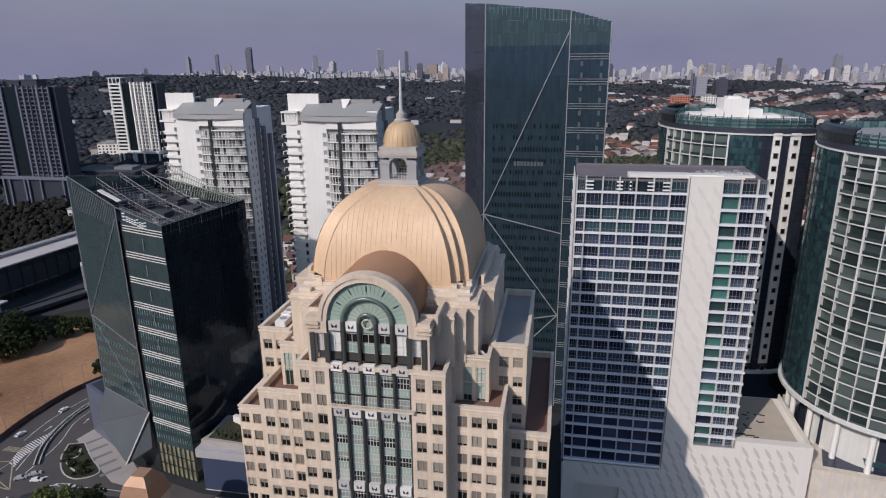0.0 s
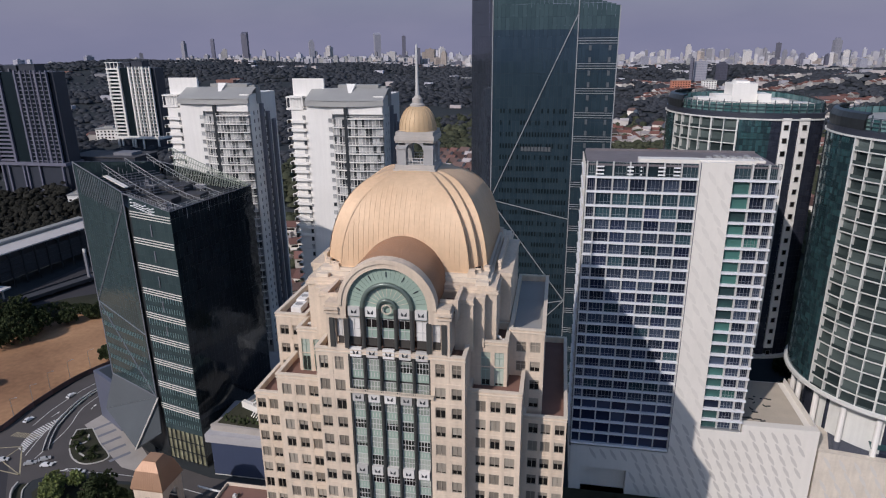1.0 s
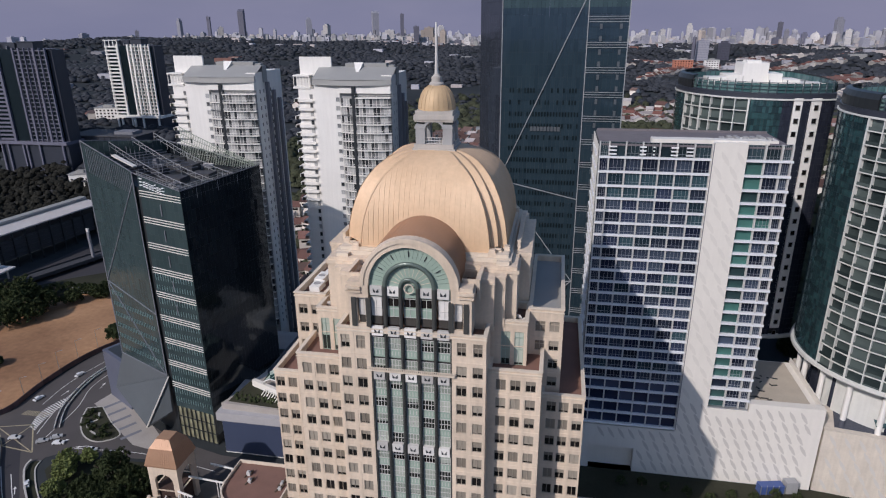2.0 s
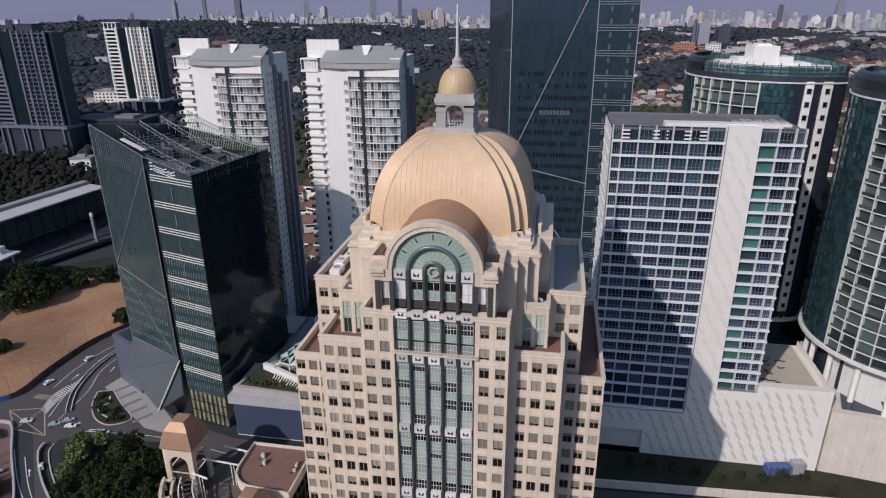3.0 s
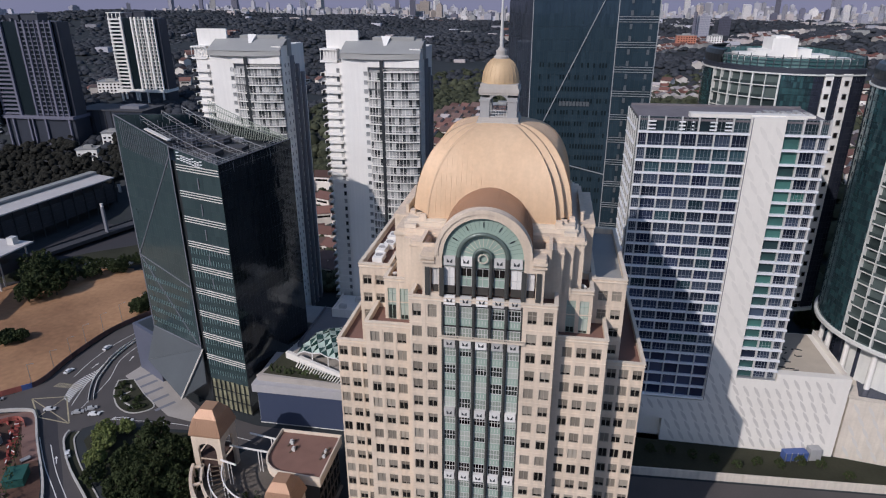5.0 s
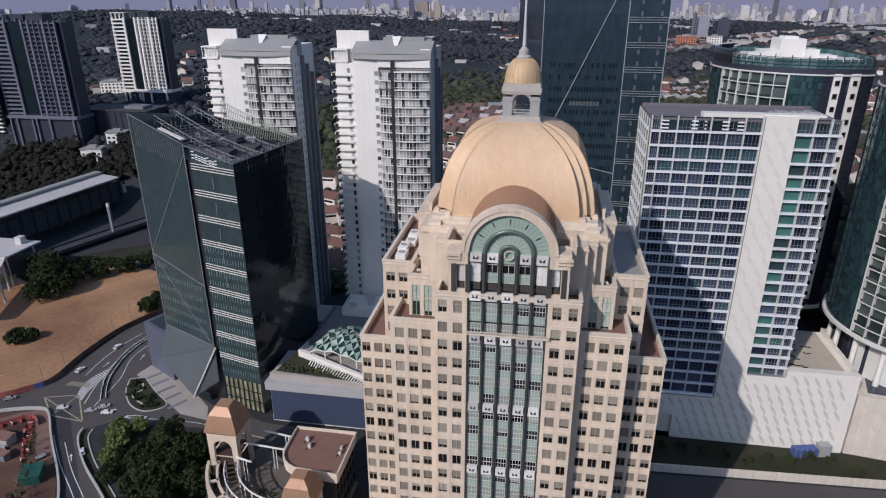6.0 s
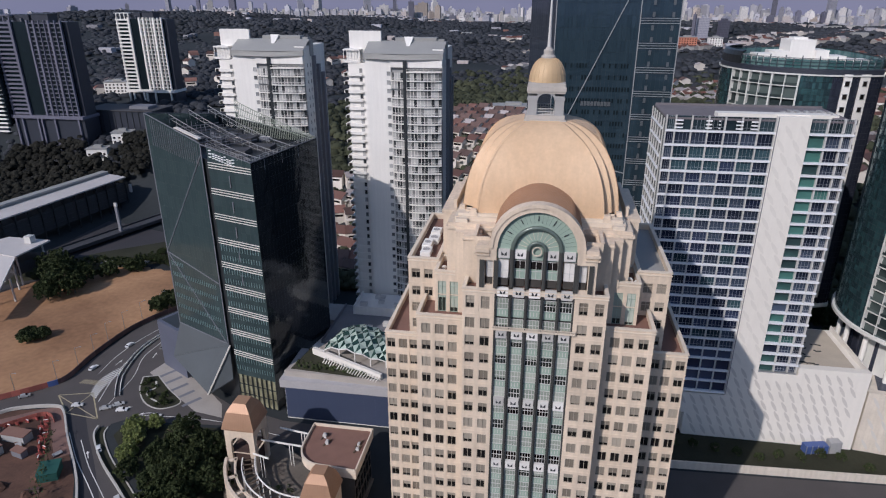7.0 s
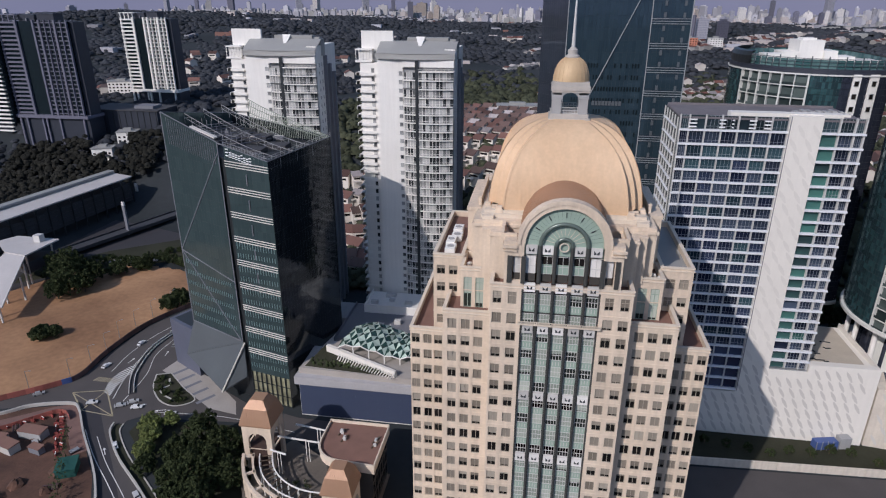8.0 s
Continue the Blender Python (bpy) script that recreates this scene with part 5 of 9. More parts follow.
part("lobby_wall", g, lobby_glow, block, "glazed lobby front with painted yellow glow")
g = Mesh()
c1, c2, c3, c4, c5 = Vector((-175.5, 190.0, 12.2)), Vector((-154.4, 177.0, 5.0)), Vector((-144.6, 179.6, 11.2)), Vector((-145.2, 181.3, 25.4)), Vector((-172.0, 193.0, 26.6))
dn = Vector((0.1, 0.4, -0.6))
for q in ((c1, c4, c5), (c1, c2, c4), (c2, c3, c4)):
    g.face(q)
    g.face([p + dn for p in q[::-1]])
g.face([c1, c1 + dn, c2 + dn, c2])
g.face([c2, c2 + dn, c3 + dn, c3])
g.bar(c1, c4, 0.22)
M["canopy_pale"] = material("blue grey canopy sheet", (0.085, 0.097, 0.106), 0.45, 0.2, 0.1, 1.5)
part("canopy", g, M["canopy_pale"], block, "sloping grey entrance canopy")
g = Mesh()
g.bar((-144.6, 180.8, 25.4), (-154.4, 176.6, 4.9), 0.5)
part("prop", g, M["white_panel"], block)
g = Mesh()
g.prism([(-188.5, 201.5), (-172.6, 192.6), (-167, 204), (-183, 212.5)], 0, 21.6)
part("side_wing", g, M["canopy_grey"], block, "low grey metal clad side wing")
g = Mesh()
g.prism([(-186.4, 202.0), (-176.0, 196.2), (-171.5, 203.8), (-182.2, 210.2)], 21.6, 21.72)
part("roof_light", g, M["ink"], block)

# ---- tall dark tower behind ----
M["glass_crown"] = glazing("light teal crown glass", (0.068, 0.115, 0.125), (0.085, 0.14, 0.15), by="island", ripple=0.04)
M["glass_slit"] = glazing("black window glass", (0.018, 0.03, 0.038), (0.026, 0.042, 0.052), by="island", rough=0.15)
M["fin_dim"] = material("dim grey panel", (0.09, 0.1, 0.11), 0.4, 0.1)
slab = thing("tall_glass_tower", (-5, 265, 0), "tall dark teal glass tower with pale diagonal trims", "tower")
TA, TB, TC, TD, TE, TF = (-39.5, 262.0), (-29.6, 246.8), (1.5, 246.8), (15.9, 246.0), (18.5, 281.0), (-36.0, 292.0)
g = Mesh()
g.prism([(TA[0] + 0.5, TA[1]), (TB[0] + 0.3, TB[1] + 0.6), (TC[0], TC[1] + 0.6), (TD[0] - 0.5, TD[1] + 0.6), (TE[0] - 0.5, TE[1] - 0.5), (TF[0] + 0.5, TF[1] - 0.5)], 0, 150)
part("core", g, M["dark_metal"], slab)
for a, b, tops, mat in ((TA, TB, (169.5, 168.0), "glass_sky_side"), (TB, TC, (168.0, 165.0), "glass_slab"), (TC, TD, (165.0, 160.8), "glass_slab"), (TD, TE, (160.8, 160), "glass_deep"), (TE, TF, (160, 168), "glass_deep"), (TF, TA, (168, 169.5), "glass_deep")):
    if mat == "glass_slab":
        glass_face(slab, a, b, 4.0, (153, 153), 1.55, 4.45, M[mat])
        glass_face(slab, a, b, 153, tops, 1.55, 4.45, M["glass_crown"], label="lighter teal glass crown")
    else:
        glass_face(slab, a, b, 4.0, tops, 1.55, 4.45, M[mat])
for x, y, z in ((*TB, 168.0), (*TC, 165.0), (*TD, 160.8)):
    g = Mesh()
    g.bar((x, y - 0.15, 4), (x, y - 0.15, z), 0.32)
    part("corner_trim", g, M["trim_dim"], slab)
for (x0, z0), (x1, z1) in (((1.3, 158.0), (-29.8, 88.5)), ((-29.8, 88.5), (1.3, 46.4)), ((-29.8, 88.5), (1.3, 81.5)), ((1.3, 46.4), (-29.8, 12)), ((1.3, 46.4), (-29.8, 40)), ((-29.8, 88.5), (-39.3, 79))):
    g = Mesh()
    y0, y1 = (246.5 if x0 > -35 else 262), (246.5 if x1 > -35 else 261.5)
    g.bar((x0, y0, z0), (x1, y1, z1), 0.3)
    part("diagonal_trim", g, M["trim_dim"], slab)
for k in range(17):
    z = 149.0 - 8.9 * k
    if z < 5:
        break
    for dz in (0.9, 0.0, -0.9):
        g = Mesh()
        g.bar((TC[0] + 0.2, TC[1] - 0.2, z + dz), (TD[0], TD[1] - 0.2, z + dz), 0.18)
        part("sunshade", g, M["trim_dim"], slab)
    for x in (6.2, 13.2):
        g = Mesh()
        g.box(x - 0.45, x + 0.45, 246.1, 246.4, z - 3.4, z - 1.6)
        part("fin_panel", g, M["fin_dim"], slab)
        g = Mesh()
        g.box(x - 0.45, x + 0.45, 246.1, 246.4, z - 7.6, z - 5.8)
        part("fin_panel", g, M["fin_dim"], slab)
# opening windows in rows on the wide face
g = Mesh()
for k in range(31):
    z = 141.5 - 4.45 * k
    for i in range(24):
        x = -26.0 + i * 1.12
        if z < 5 or z > 127 or random.random() < 0.2 + 0.25 * (z > 118):
            continue
        g.box(x - 0.3, x + 0.3, 246.6, 246.78, z - 0.9, z + 0.8)
tagged(part("window_slit", g, M["glass_slit"], slab), kind="stuff")
for i in range(9):
    g = Mesh()
    x = -17.5 + i * 1.3
    g.box(x - 0.5, x + 0.5, 246.5, 246.7, 108.3, 110.0)
    part("pale_panel", g, M["fin_dim"], slab)
g = Mesh()
for i in range(30):
    t = i / 29
    p = Vector(TB).lerp(Vector(TC), t * 1.0) if t < 0.68 else Vector(TC).lerp(Vector(TD), (t - 0.68) / 0.32)
    z = 168 - 7.2 * t
    g.bar((p.x, p.y + 0.4, z - 4), (p.x, p.y + 0.4, z + 0.6), 0.12)
part("crown_frame", g, M["slate"], slab)
# ---- two white apartment towers ----
M["glass_flat"] = glazing("grey home glass by pane", (0.035, 0.04, 0.044), (0.5, 0.5, 0.49), rough=0.25, metal=0.05, by="island")
def apartment_tower(cx, cy, group, base_top=0.0):
    """A white tower: blank slab with corner balconies, glazed front of curved balconies, shaded side."""
    root = thing("apartment_tower", (cx, cy, 0), "white apartment tower with balconies and a sloping grey roof", "tower", group)
    def X(v):
        return cx + v
    FR, BK = cy, cy + 19
    g = Mesh()
    g.box(X(-16.3), X(16.0), FR + 1.2, BK, base_top, 123.6)
    part("wall", g, M["white"], root, "white rendered wall")
    g = Mesh()
    g.box(X(-16.3), X(-5.4), FR, FR + 1.2, base_top, 124.6)
    part("front_wall", g, M["white"], root)
    g = Mesh()
    g.box(X(-5.4), X(16.2), FR - 0.7, FR + 1.2, 121.4, 124.7)
    part("top_band", g, M["white"], root)
    # tall blank slab behind, at the left
    g = Mesh()
    g.box(X(-24.9), X(-11.0), FR + 7.5, FR + 8.6, 100, 135.2)
    g.box(X(-24.9), X(-16.3), FR + 4.0, FR + 16, base_top, 122.5)
    part("blank_slab", g, M["white"], root)
    # penthouse roof
    g = Mesh()
    n = 8
    for i in range(n):
        u0, u1 = i / n, (i + 1) / n
        x0, x1 = X(-16.5 + 33.2 * u0), X(-16.5 + 33.2 * u1)
        s0, s1 = -0.9 * math.sin(u0 * math.pi), -0.9 * math.sin(u1 * math.pi)
        f = FR - 1.0
        for ya, za, yb, zb in ((f, 124.7, f, 126.9), (f, 126.9, f + 0.4, 127.2), (f + 0.4, 127.2, f + 9.0, 131.2)):
            g.face([(x0, ya + s0, za + s0 * 0.3), (x1, ya + s1, za + s1 * 0.3), (x1, yb + s1 * 0.5, zb), (x0, yb + s0 * 0.5, zb)])
    g.box(X(-16.5), X(16.7), FR + 8, FR + 12, 124, 131.1)
    part("sloping_roof", g, M["roof_grey"], root, "sloping grey metal roof")
    g = Mesh()
    g.box(X(-5), X(12.5), FR + 8, FR + 13, 131.1, 132.6).box(X(4.0), X(15.5), FR + 9, FR + 12, 131.0, 131.9)
    part("roof_house", g, M["roof_grey"], root)
    g = Mesh()
    g.solid([(X(0.6), FR + 4, 129.0), (X(2.0), FR + 4, 129.0), (X(2.4), FR + 8, 131.0), (X(-0.6), FR + 8, 131.0), (X(0.6), FR + 4, 129.6), (X(2.0), FR + 4, 129.6), (X(2.8), FR + 8, 133.0), (X(-1.2), FR + 8, 133.0)])
    part("roof_vent", g, M["white"], root)
    # shaded side with its windows
    g = Mesh()
    side = [(cy + 4 + 3.6 * j - cy, cy + 5.3 + 3.6 * j - cy, 119.5 - 3.56 * k, 121.2 - 3.56 * k) for j in range(6) for k in range(32)]
    g.wall(X(16.0) + 0.3, FR + 1.2, 90, 26, base_top, 128.5, [(a - 1.2, b - 1.2, c, d) for a, b, c, d in side], 0.25)
    g.face([(X(16.3), FR + 1.2, 128.5), (X(16.3), FR + 27.2, 128.5), (X(12), FR + 27.2, 128.5), (X(12), FR + 1.2, 128.5)])
    g.face([(X(12), FR + 1.2, 100), (X(16.3), FR + 1.2, 100), (X(16.3), FR + 1.2, 128.5), (X(12), FR + 1.2, 128.5)])
    g.box(X(4), X(16.2), BK, FR + 27.1, base_top, 128.4)
    part("side_wall", g, M["white"], root)
    g = Mesh()
    for a, b, c, d in side:
        g.box(X(16.0), X(16.06), FR + a, FR + b, c, d)
    tagged(part("side_panes", g, M["glass_home"], root), kind="stuff")
    for j in range(3):
        g = Mesh()
        g.box(X(16.3), X(17.6), FR + 10 + j * 5.6, FR + 12 + j * 5.6, base_top, 124 - 4 * j)
        part("side_pier", g, M["slate"], root)
    # front: floors of curved balconies, two bays
    def bow(u):
        return -1.7 * math.sin(u * math.pi)
    for x0, x1, first in ((-5.2, 0.0, 1), (1.5, 16.0, 0)):
        n = 8
        w = x1 - x0
        for k in range(31):
            z = 119.6 - 3.56 * k
            if z < base_top + 3:
                break
            double = k in (0, 2)
            if k in (1, 3):
                if not first and k == 1 or k == 3 and not first:
                    pass
                else:
                    continue
            g = Mesh()
            zb = z - 3.56 if double and first else z
            line = [(X(x0 + w * i / n), FR + bow((x0 + w * i / n + 5.2) / 21.2) - 0.45) for i in range(n + 1)]
            g.shelf(line, [(x, FR + 1.2) for x, y in line], zb - 0.17, zb + 0.17)
            slab_ob = part("balcony", g, M["white"], root)
            g = Mesh()
            for i in range(n):
                u0, u1 = i / n, (i + 1) / n
                a0, a1 = bow((x0 + w * u0 + 5.2) / 21.2), bow((x0 + w * u1 + 5.2) / 21.2)
                zb = z - 3.56 if double and first else z
                g.bar((X(x0 + w * u0), FR + a0 - 0.38, zb + 1.15), (X(x0 + w * u1), FR + a1 - 0.38, zb + 1.15), 0.08)
                g.bar((X(x0 + w * u0), FR + a0 - 0.38, zb + 0.2), (X(x0 + w * u0), FR + a0 - 0.38, zb + 1.15), 0.06)
            tagged(part("railing", g, M["white"], slab_ob), kind="stuff")
        # panes in their bays, slightly behind the balconies
        cols = 4 if first else 10
        low_panes = Mesh()
        for k in range(32):
            z = 119.6 - 3.56 * k + 1.75
            if z < base_top + 3 or z > 121:
                continue
            for i in range(cols):
                u = (i + 0.5) / cols
                a = bow((x0 + w * u + 5.2) / 21.2)
                if k > 20:
                    ax, ay = X(x0 + w * u), FR + a + 0.35
                    low_panes.box(ax - w / cols / 2 + 0.08, ax + w / cols / 2 - 0.08, ay, ay + 0.08, z - 1.5, z + 1.5)
                    low_panes.box(ax - w / cols / 2 - 0.06, ax - w / cols / 2 + 0.075, ay - 0.12, ay + 0.1, z - 1.55, z + 1.55, 1)
                    continue
                key = ("home", round(w / cols, 2))
                if key not in WINDOWS:
                    q = Mesh()
                    q.box(-w / cols / 2 + 0.08, w / cols / 2 - 0.08, 0, 0.08, -1.5, 1.5)
                    q.box(-w / cols / 2 - 0.06, -w / cols / 2 + 0.1, -0.12, 0.1, -1.55, 1.55, 1)
                    WINDOWS[key] = (data_of("pane", q, [M["glass_home"], M["white"]]), None)
                piece("pane", WINDOWS[key][0], root, X(x0 + w * u), FR + a + 0.35, z)
        tagged(part("lower_panes", low_panes, [M["glass_flat"], M["white"]], root), kind="stuff")
        g = Mesh()
        g.box(X(x0), X(x1), FR + 0.9, FR + 1.2, base_top, 121.4)
        part("recess", g, M["grey"], root)
    g = Mesh()
    g.box(X(0.05), X(1.45), FR - 1.5, FR + 1.0, base_top, 124.0)
    part("dark_gap", g, M["dark_metal"], root)
    # small windows in the blank wall and corner balconies
    for k in range(31):
        z = 118.8 - 3.56 * k
        if z < base_top + 3:
            break
        window(root, 1.5, 1.7, M["glass_home"], M["steel"], X(-6.4), FR - 0.02 - 0.25, z, 0, "plain")
        g = Mesh()
        zz = z - 1.4
        g.box(X(-26.4), X(-18.6), FR + 2.9, FR + 3.98, zz - 0.2, zz + 0.2).box(X(-26.4), X(-18.6), FR + 2.8, FR + 3.0, zz - 0.2, zz + 1.1).box(X(-26.7), X(-24.95), FR + 2.8, FR + 9, zz - 0.2, zz + 1.1)
        part("corner_balcony", g, M["white"], root)
        window(root, 1.3, 2.0, M["glass_home"], M["steel"], X(-19.4), FR + 3.7, z + 0.5, 0, "plain")
    for z0, z1 in ((127.5, 128.1), (122.6, 123.4)):
        g = Mesh()
        g.box(X(-26.8), X(-19.5), FR + 3.6, FR + 9, z0, z1)
        part("terrace_slab", g, M["white"], root)
    for i in range(6):
        g = Mesh()
        g.bar((X(-26.5 + i * 1.35), FR + 3.8, 123.4), (X(-26.5 + i * 1.35), FR + 3.8, 127.5), 0.2)
        part("terrace_post", g, M["white"], root)
    g = Mesh()
    g.box(X(-25.5), X(-19.6), FR + 4.6, FR + 4.8, 123.4, 127.5)
    part("terrace_wall", g, M["white"], root)
    return root


apartment_tower(-90.4, 250.5, "white apartment towers")
apartment_tower(-152.4, 257.5, "white apartment towers")


# ---- two round residential towers ----
def round_tower(cx, cy, r, z0, top, arcs, label, floors, strip=None):
    root = thing("round_residential_tower", (cx, cy, 0), label, "tower", "round residential towers")
    def at(a, q):
        return (cx + q * math.cos(radians(a)), cy + q * math.sin(radians(a)))
    g = Mesh()
    g.lathe([(r - 1.2, z0), (r - 1.2, top - 2), (0.01, top - 2)], cx, cy, 60)
    part("core", g, M["dark_metal"], root)
    fh = (top - z0) / floors
    g = Mesh()
    g.lathe([(r - 1.0, z0 - 0.2), (r + 0.9, z0 - 0.2), (r + 0.9, z0 + 0.9), (r - 0.4, z0 + 1.3)], cx, cy, 72)
    part("ring_band", g, M["frame_grey"], root)
    g = Mesh()
    g.lathe([(r - 1.0, top), (r + 0.5, top), (r + 0.5, top + 0.5), (r - 1.0, top + 0.5)], cx, cy, 72)
    part("ring_band", g, M["frame_grey"], root)
    g = Mesh()
    g.lathe([(r - 1.0, top + 0.5), (r + 0.1, top + 0.5), (r + 0.1, top + 2.2), (r - 2.9, top + 2.4)], cx, cy, 72)
    part("fascia", g, M["navy_band"], root)
    for kind, a0, a1, cols in arcs:
        if kind == "glass":
            n = cols
            g = Mesh()
            for k in range(floors * 2):
                for i in range(n):
                    p, q = at(a0 + (a1 - a0) * (i + 0.03) / n, r), at(a0 + (a1 - a0) * (i + 0.97) / n, r)
                    w0, w1 = z0 + 1 + (top - z0 - 1) * k / (floors * 2) + 0.05, z0 + 1 + (top - z0 - 1) * (k + 1) / (floors * 2) - 0.05
                    g.face([(*p, w0), (*q, w0), (*q, w1), (*p, w1)])
            part("curtain_wall", g, M["glass_navy" if cols == 6 or cols == 18 else "glass_tower"], root)
            continue
        if kind == "wall":
            g = Mesh()
            pts = [at(a0 + (a1 - a0) * i / 4, r + 0.2) for i in range(5)] + [at(a1 - (a1 - a0) * i / 4, r - 2) for i in range(5)]
            g.prism(pts, z0 + 4, top + 0.8)
            wl_ = part("white_strip", g, M["white"], root, "white wall strip with a column of windows")
            mid = (a0 + a1) / 2
            for k in range(floors):
                z = top - 2.4 - k * fh
                p = at(mid, r + 0.5)
                window(root, 1.6, 1.9, M["pane_dark"], M["steel"], p[0], p[1], z, mid + 90, "plain")
            continue
        # frames: deep white grid with panes behind
        n = cols
        for i in range(n + 1):
            a = a0 + (a1 - a0) * i / n
            thick = 0.6 if i % 2 == 0 else 0.3
            p, q = at(a, r + 0.45), at(a, r - 1.0)
            g = Mesh()
            s = Vector((-math.sin(radians(a)), math.cos(radians(a)))) * thick / 2
            g.prism([(p[0] - s.x, p[1] - s.y), (p[0] + s.x, p[1] + s.y), (q[0] + s.x, q[1] + s.y), (q[0] - s.x, q[1] - s.y)], z0 + 0.5, top)
            part("fin", g, M["frame_grey"], root)
        step = (a1 - a0) / n
        w = 2 * r * math.sin(radians(abs(step)) / 2)
        key = ("rt", round(w, 2), round(fh, 2))
        if key not in WINDOWS:
            q = Mesh()
            q.box(-w / 2, w / 2, 0, 0.08, -fh / 2 + 0.2, fh / 2 - 0.2)
            q2 = Mesh()
            q2.box(-w / 2, w / 2, -1.2, 0.2, -fh / 2 - 0.14, -fh / 2 + 0.14)
            q2.box(-w / 2, w / 2, -0.9, -0.84, -fh / 2 + 0.2, -fh / 2 + 1.2, 1)
            WINDOWS[key] = (data_of("pane", q, M["glass_round"]), data_of("floor_edge", q2, [M["frame_grey"], M["glass_round"]]))
        for i in range(n):
            a = a0 + step * (i + 0.5)
            p = at(a, r - 0.75)
            for k in range(floors):
                ob = piece("pane", WINDOWS[key][0], root, p[0], p[1], z0 + 0.5 + fh * (k + 0.5), a + 90)
                q = new("floor_edge", WINDOWS[key][1])
                q.parent = ob
    # crown: a screen of glass between dark posts and rails
    n = 72
    g = Mesh()
    for i in range(n):
        a, b = 360 * (i + 0.05) / n, 360 * (i + 0.95) / n
        p, q = at(a, r - 1.9), at(b, r - 1.9)
        g.face([(*p, top + 2.0), (*q, top + 2.0), (*q, top + 5.4), (*p, top + 5.4)])
    part("crown_glass", g, M["glass_screen"], root)
    g = Mesh()
    for i in range(n):
        a, b = 360 * i / n, 360 * (i + 1) / n
        p = at(a, r - 1.5)
        g.bar((*p, top + 1.8), (*p, top + (6.6 if i % 2 else 5.8)), 0.3)
        for z in (top + 3.4, top + 4.6, top + 5.7):
            g.bar((*at(a, r - 1.5), z), (*at(b, r - 1.5), z), 0.2)
    part("crown_frame", g, M["crown_dark"], root)
    g = Mesh()
    g.lathe([(r - 3.2, top + 3.4), (0.01, top + 3.6)], cx, cy, 48)
    part("roof", g, M["roof_grey"], root)
    g = Mesh()
    g.lathe([(r - 0.4, top + 0.5), (r - 0.2, top + 4.6), (r - 0.9, top + 5.7), (r - 2.0, top + 5.9), (r - 2.0, top + 5.5), (r - 1.2, top + 5.3), (r - 0.6, top + 4.4), (r - 1.0, top + 0.5)], cx, cy, 40, 0, radians(-55), radians(110))
    part("crown_hood", g, M["dark_metal"], root, "dark curved parapet hood")
    g = Mesh()
    g.lathe([(r - 0.4, top + 0.5), (r - 0.2, top + 5.2), (r - 0.9, top + 6.8), (r - 2.4, top + 7.2), (r - 2.4, top + 6.8), (r - 1.2, top + 6.4), (r - 0.6, top + 5.0), (r - 1.0, top + 0.5)], cx, cy, 16, 0, radians(128), radians(203))
    part("crown_hood", g, M["dark_metal"], root, "dark curved parapet hood")
    return root


M["glass_tower"] = glazing("teal tower glass", (0.045, 0.085, 0.1), (0.1, 0.23, 0.245), rough=0.08, by="island", cut=(0.6, 1.0))
M["glass_screen"] = glazing("pale teal screen glass", (0.07, 0.16, 0.165), (0.26, 0.4, 0.39), rough=0.1, metal=0.25, by="island", cut=(0.55, 1.0))
M["crown_dark"] = material("dark teal post", (0.05, 0.075, 0.085), 0.4, 0.2)
M["glass_navy"] = glazing("navy tower glass", (0.05, 0.058, 0.09), (0.07, 0.08, 0.115), rough=0.1, by="island")
M["glass_round"] = glazing("grey balcony glass", (0.035, 0.05, 0.052), (0.13, 0.165, 0.16), rough=0.15, metal=0.3)
M["frame_grey"] = material("pale grey facade frame", (0.62, 0.62, 0.59), 0.6, 0.12, 0.2, 2.0, streaks=0.1)
rt1 = round_tower(71.8, 268.9, 33.0, 32, 122.2, [("glass", 160, 198, 20), ("frames", 198.5, 245.5, 6), ("glass", 246.3, 264, 10), ("glass", 264, 269.6, 6), ("wall", 270, 274.8, 0), ("glass", 275, 279.6, 6), ("wall", 280, 286, 0), ("glass", 286.5, 330, 18), ("glass", 330, 518, 30)],
                  "round grey residential tower with roof plant boxes", 20)
for x0, x1, y0, y1, z1 in ((59.5, 68.5, 258, 270, 133.2), (54, 59.5, 257, 269, 129.0), (47, 54, 256, 264, 128.2), (68.5, 73, 256, 266, 129.6), (73, 79, 255, 264, 127.6), (79, 90, 252, 260, 126.6), (61, 66, 260, 266, 134.0)):
    g = Mesh()
    g.box(x0, x1, y0, y1, 124, z1)
    part("plant_room", g, M["white"], rt1, "white rooftop plant room")
# the tower has a flattened end towards its neighbour
for c in rt1.children_recursive:
    for v in c.data.vertices if c.parent == rt1 and c.matrix_basis.translation.length < 0.01 else ():
        wx = v.co.x + 71.8
        if wx > 86:
            v.co.x = 86 + (wx - 86) * 0.2 - 71.8
rt2 = round_tower(112.5, 214.0, 32.6, 39.5, 121.2, [("glass", 150, 200, 24), ("frames", 200.5, 254.5, 6), ("frames", 254.5, 308.5, 6), ("glass", 309, 510, 30)],
                  "round grey residential tower on white stilts", 20)
for i in range(9):
    g = Mesh()
    a = radians(160 + i * 20)
    x, y = 112.5 + 29 * math.cos(a), 214 + 29 * math.sin(a)
    g.lathe([(0.9, 0), (0.9, 39.5)], x, y, 10)
    part("stilt", g, M["white"], rt2)
g = Mesh()
g.lathe([(26.5, 0), (26.5, 39.5)], 112.5, 214, 40)
part("lobby_core", g, M["glass_navy"], rt2)
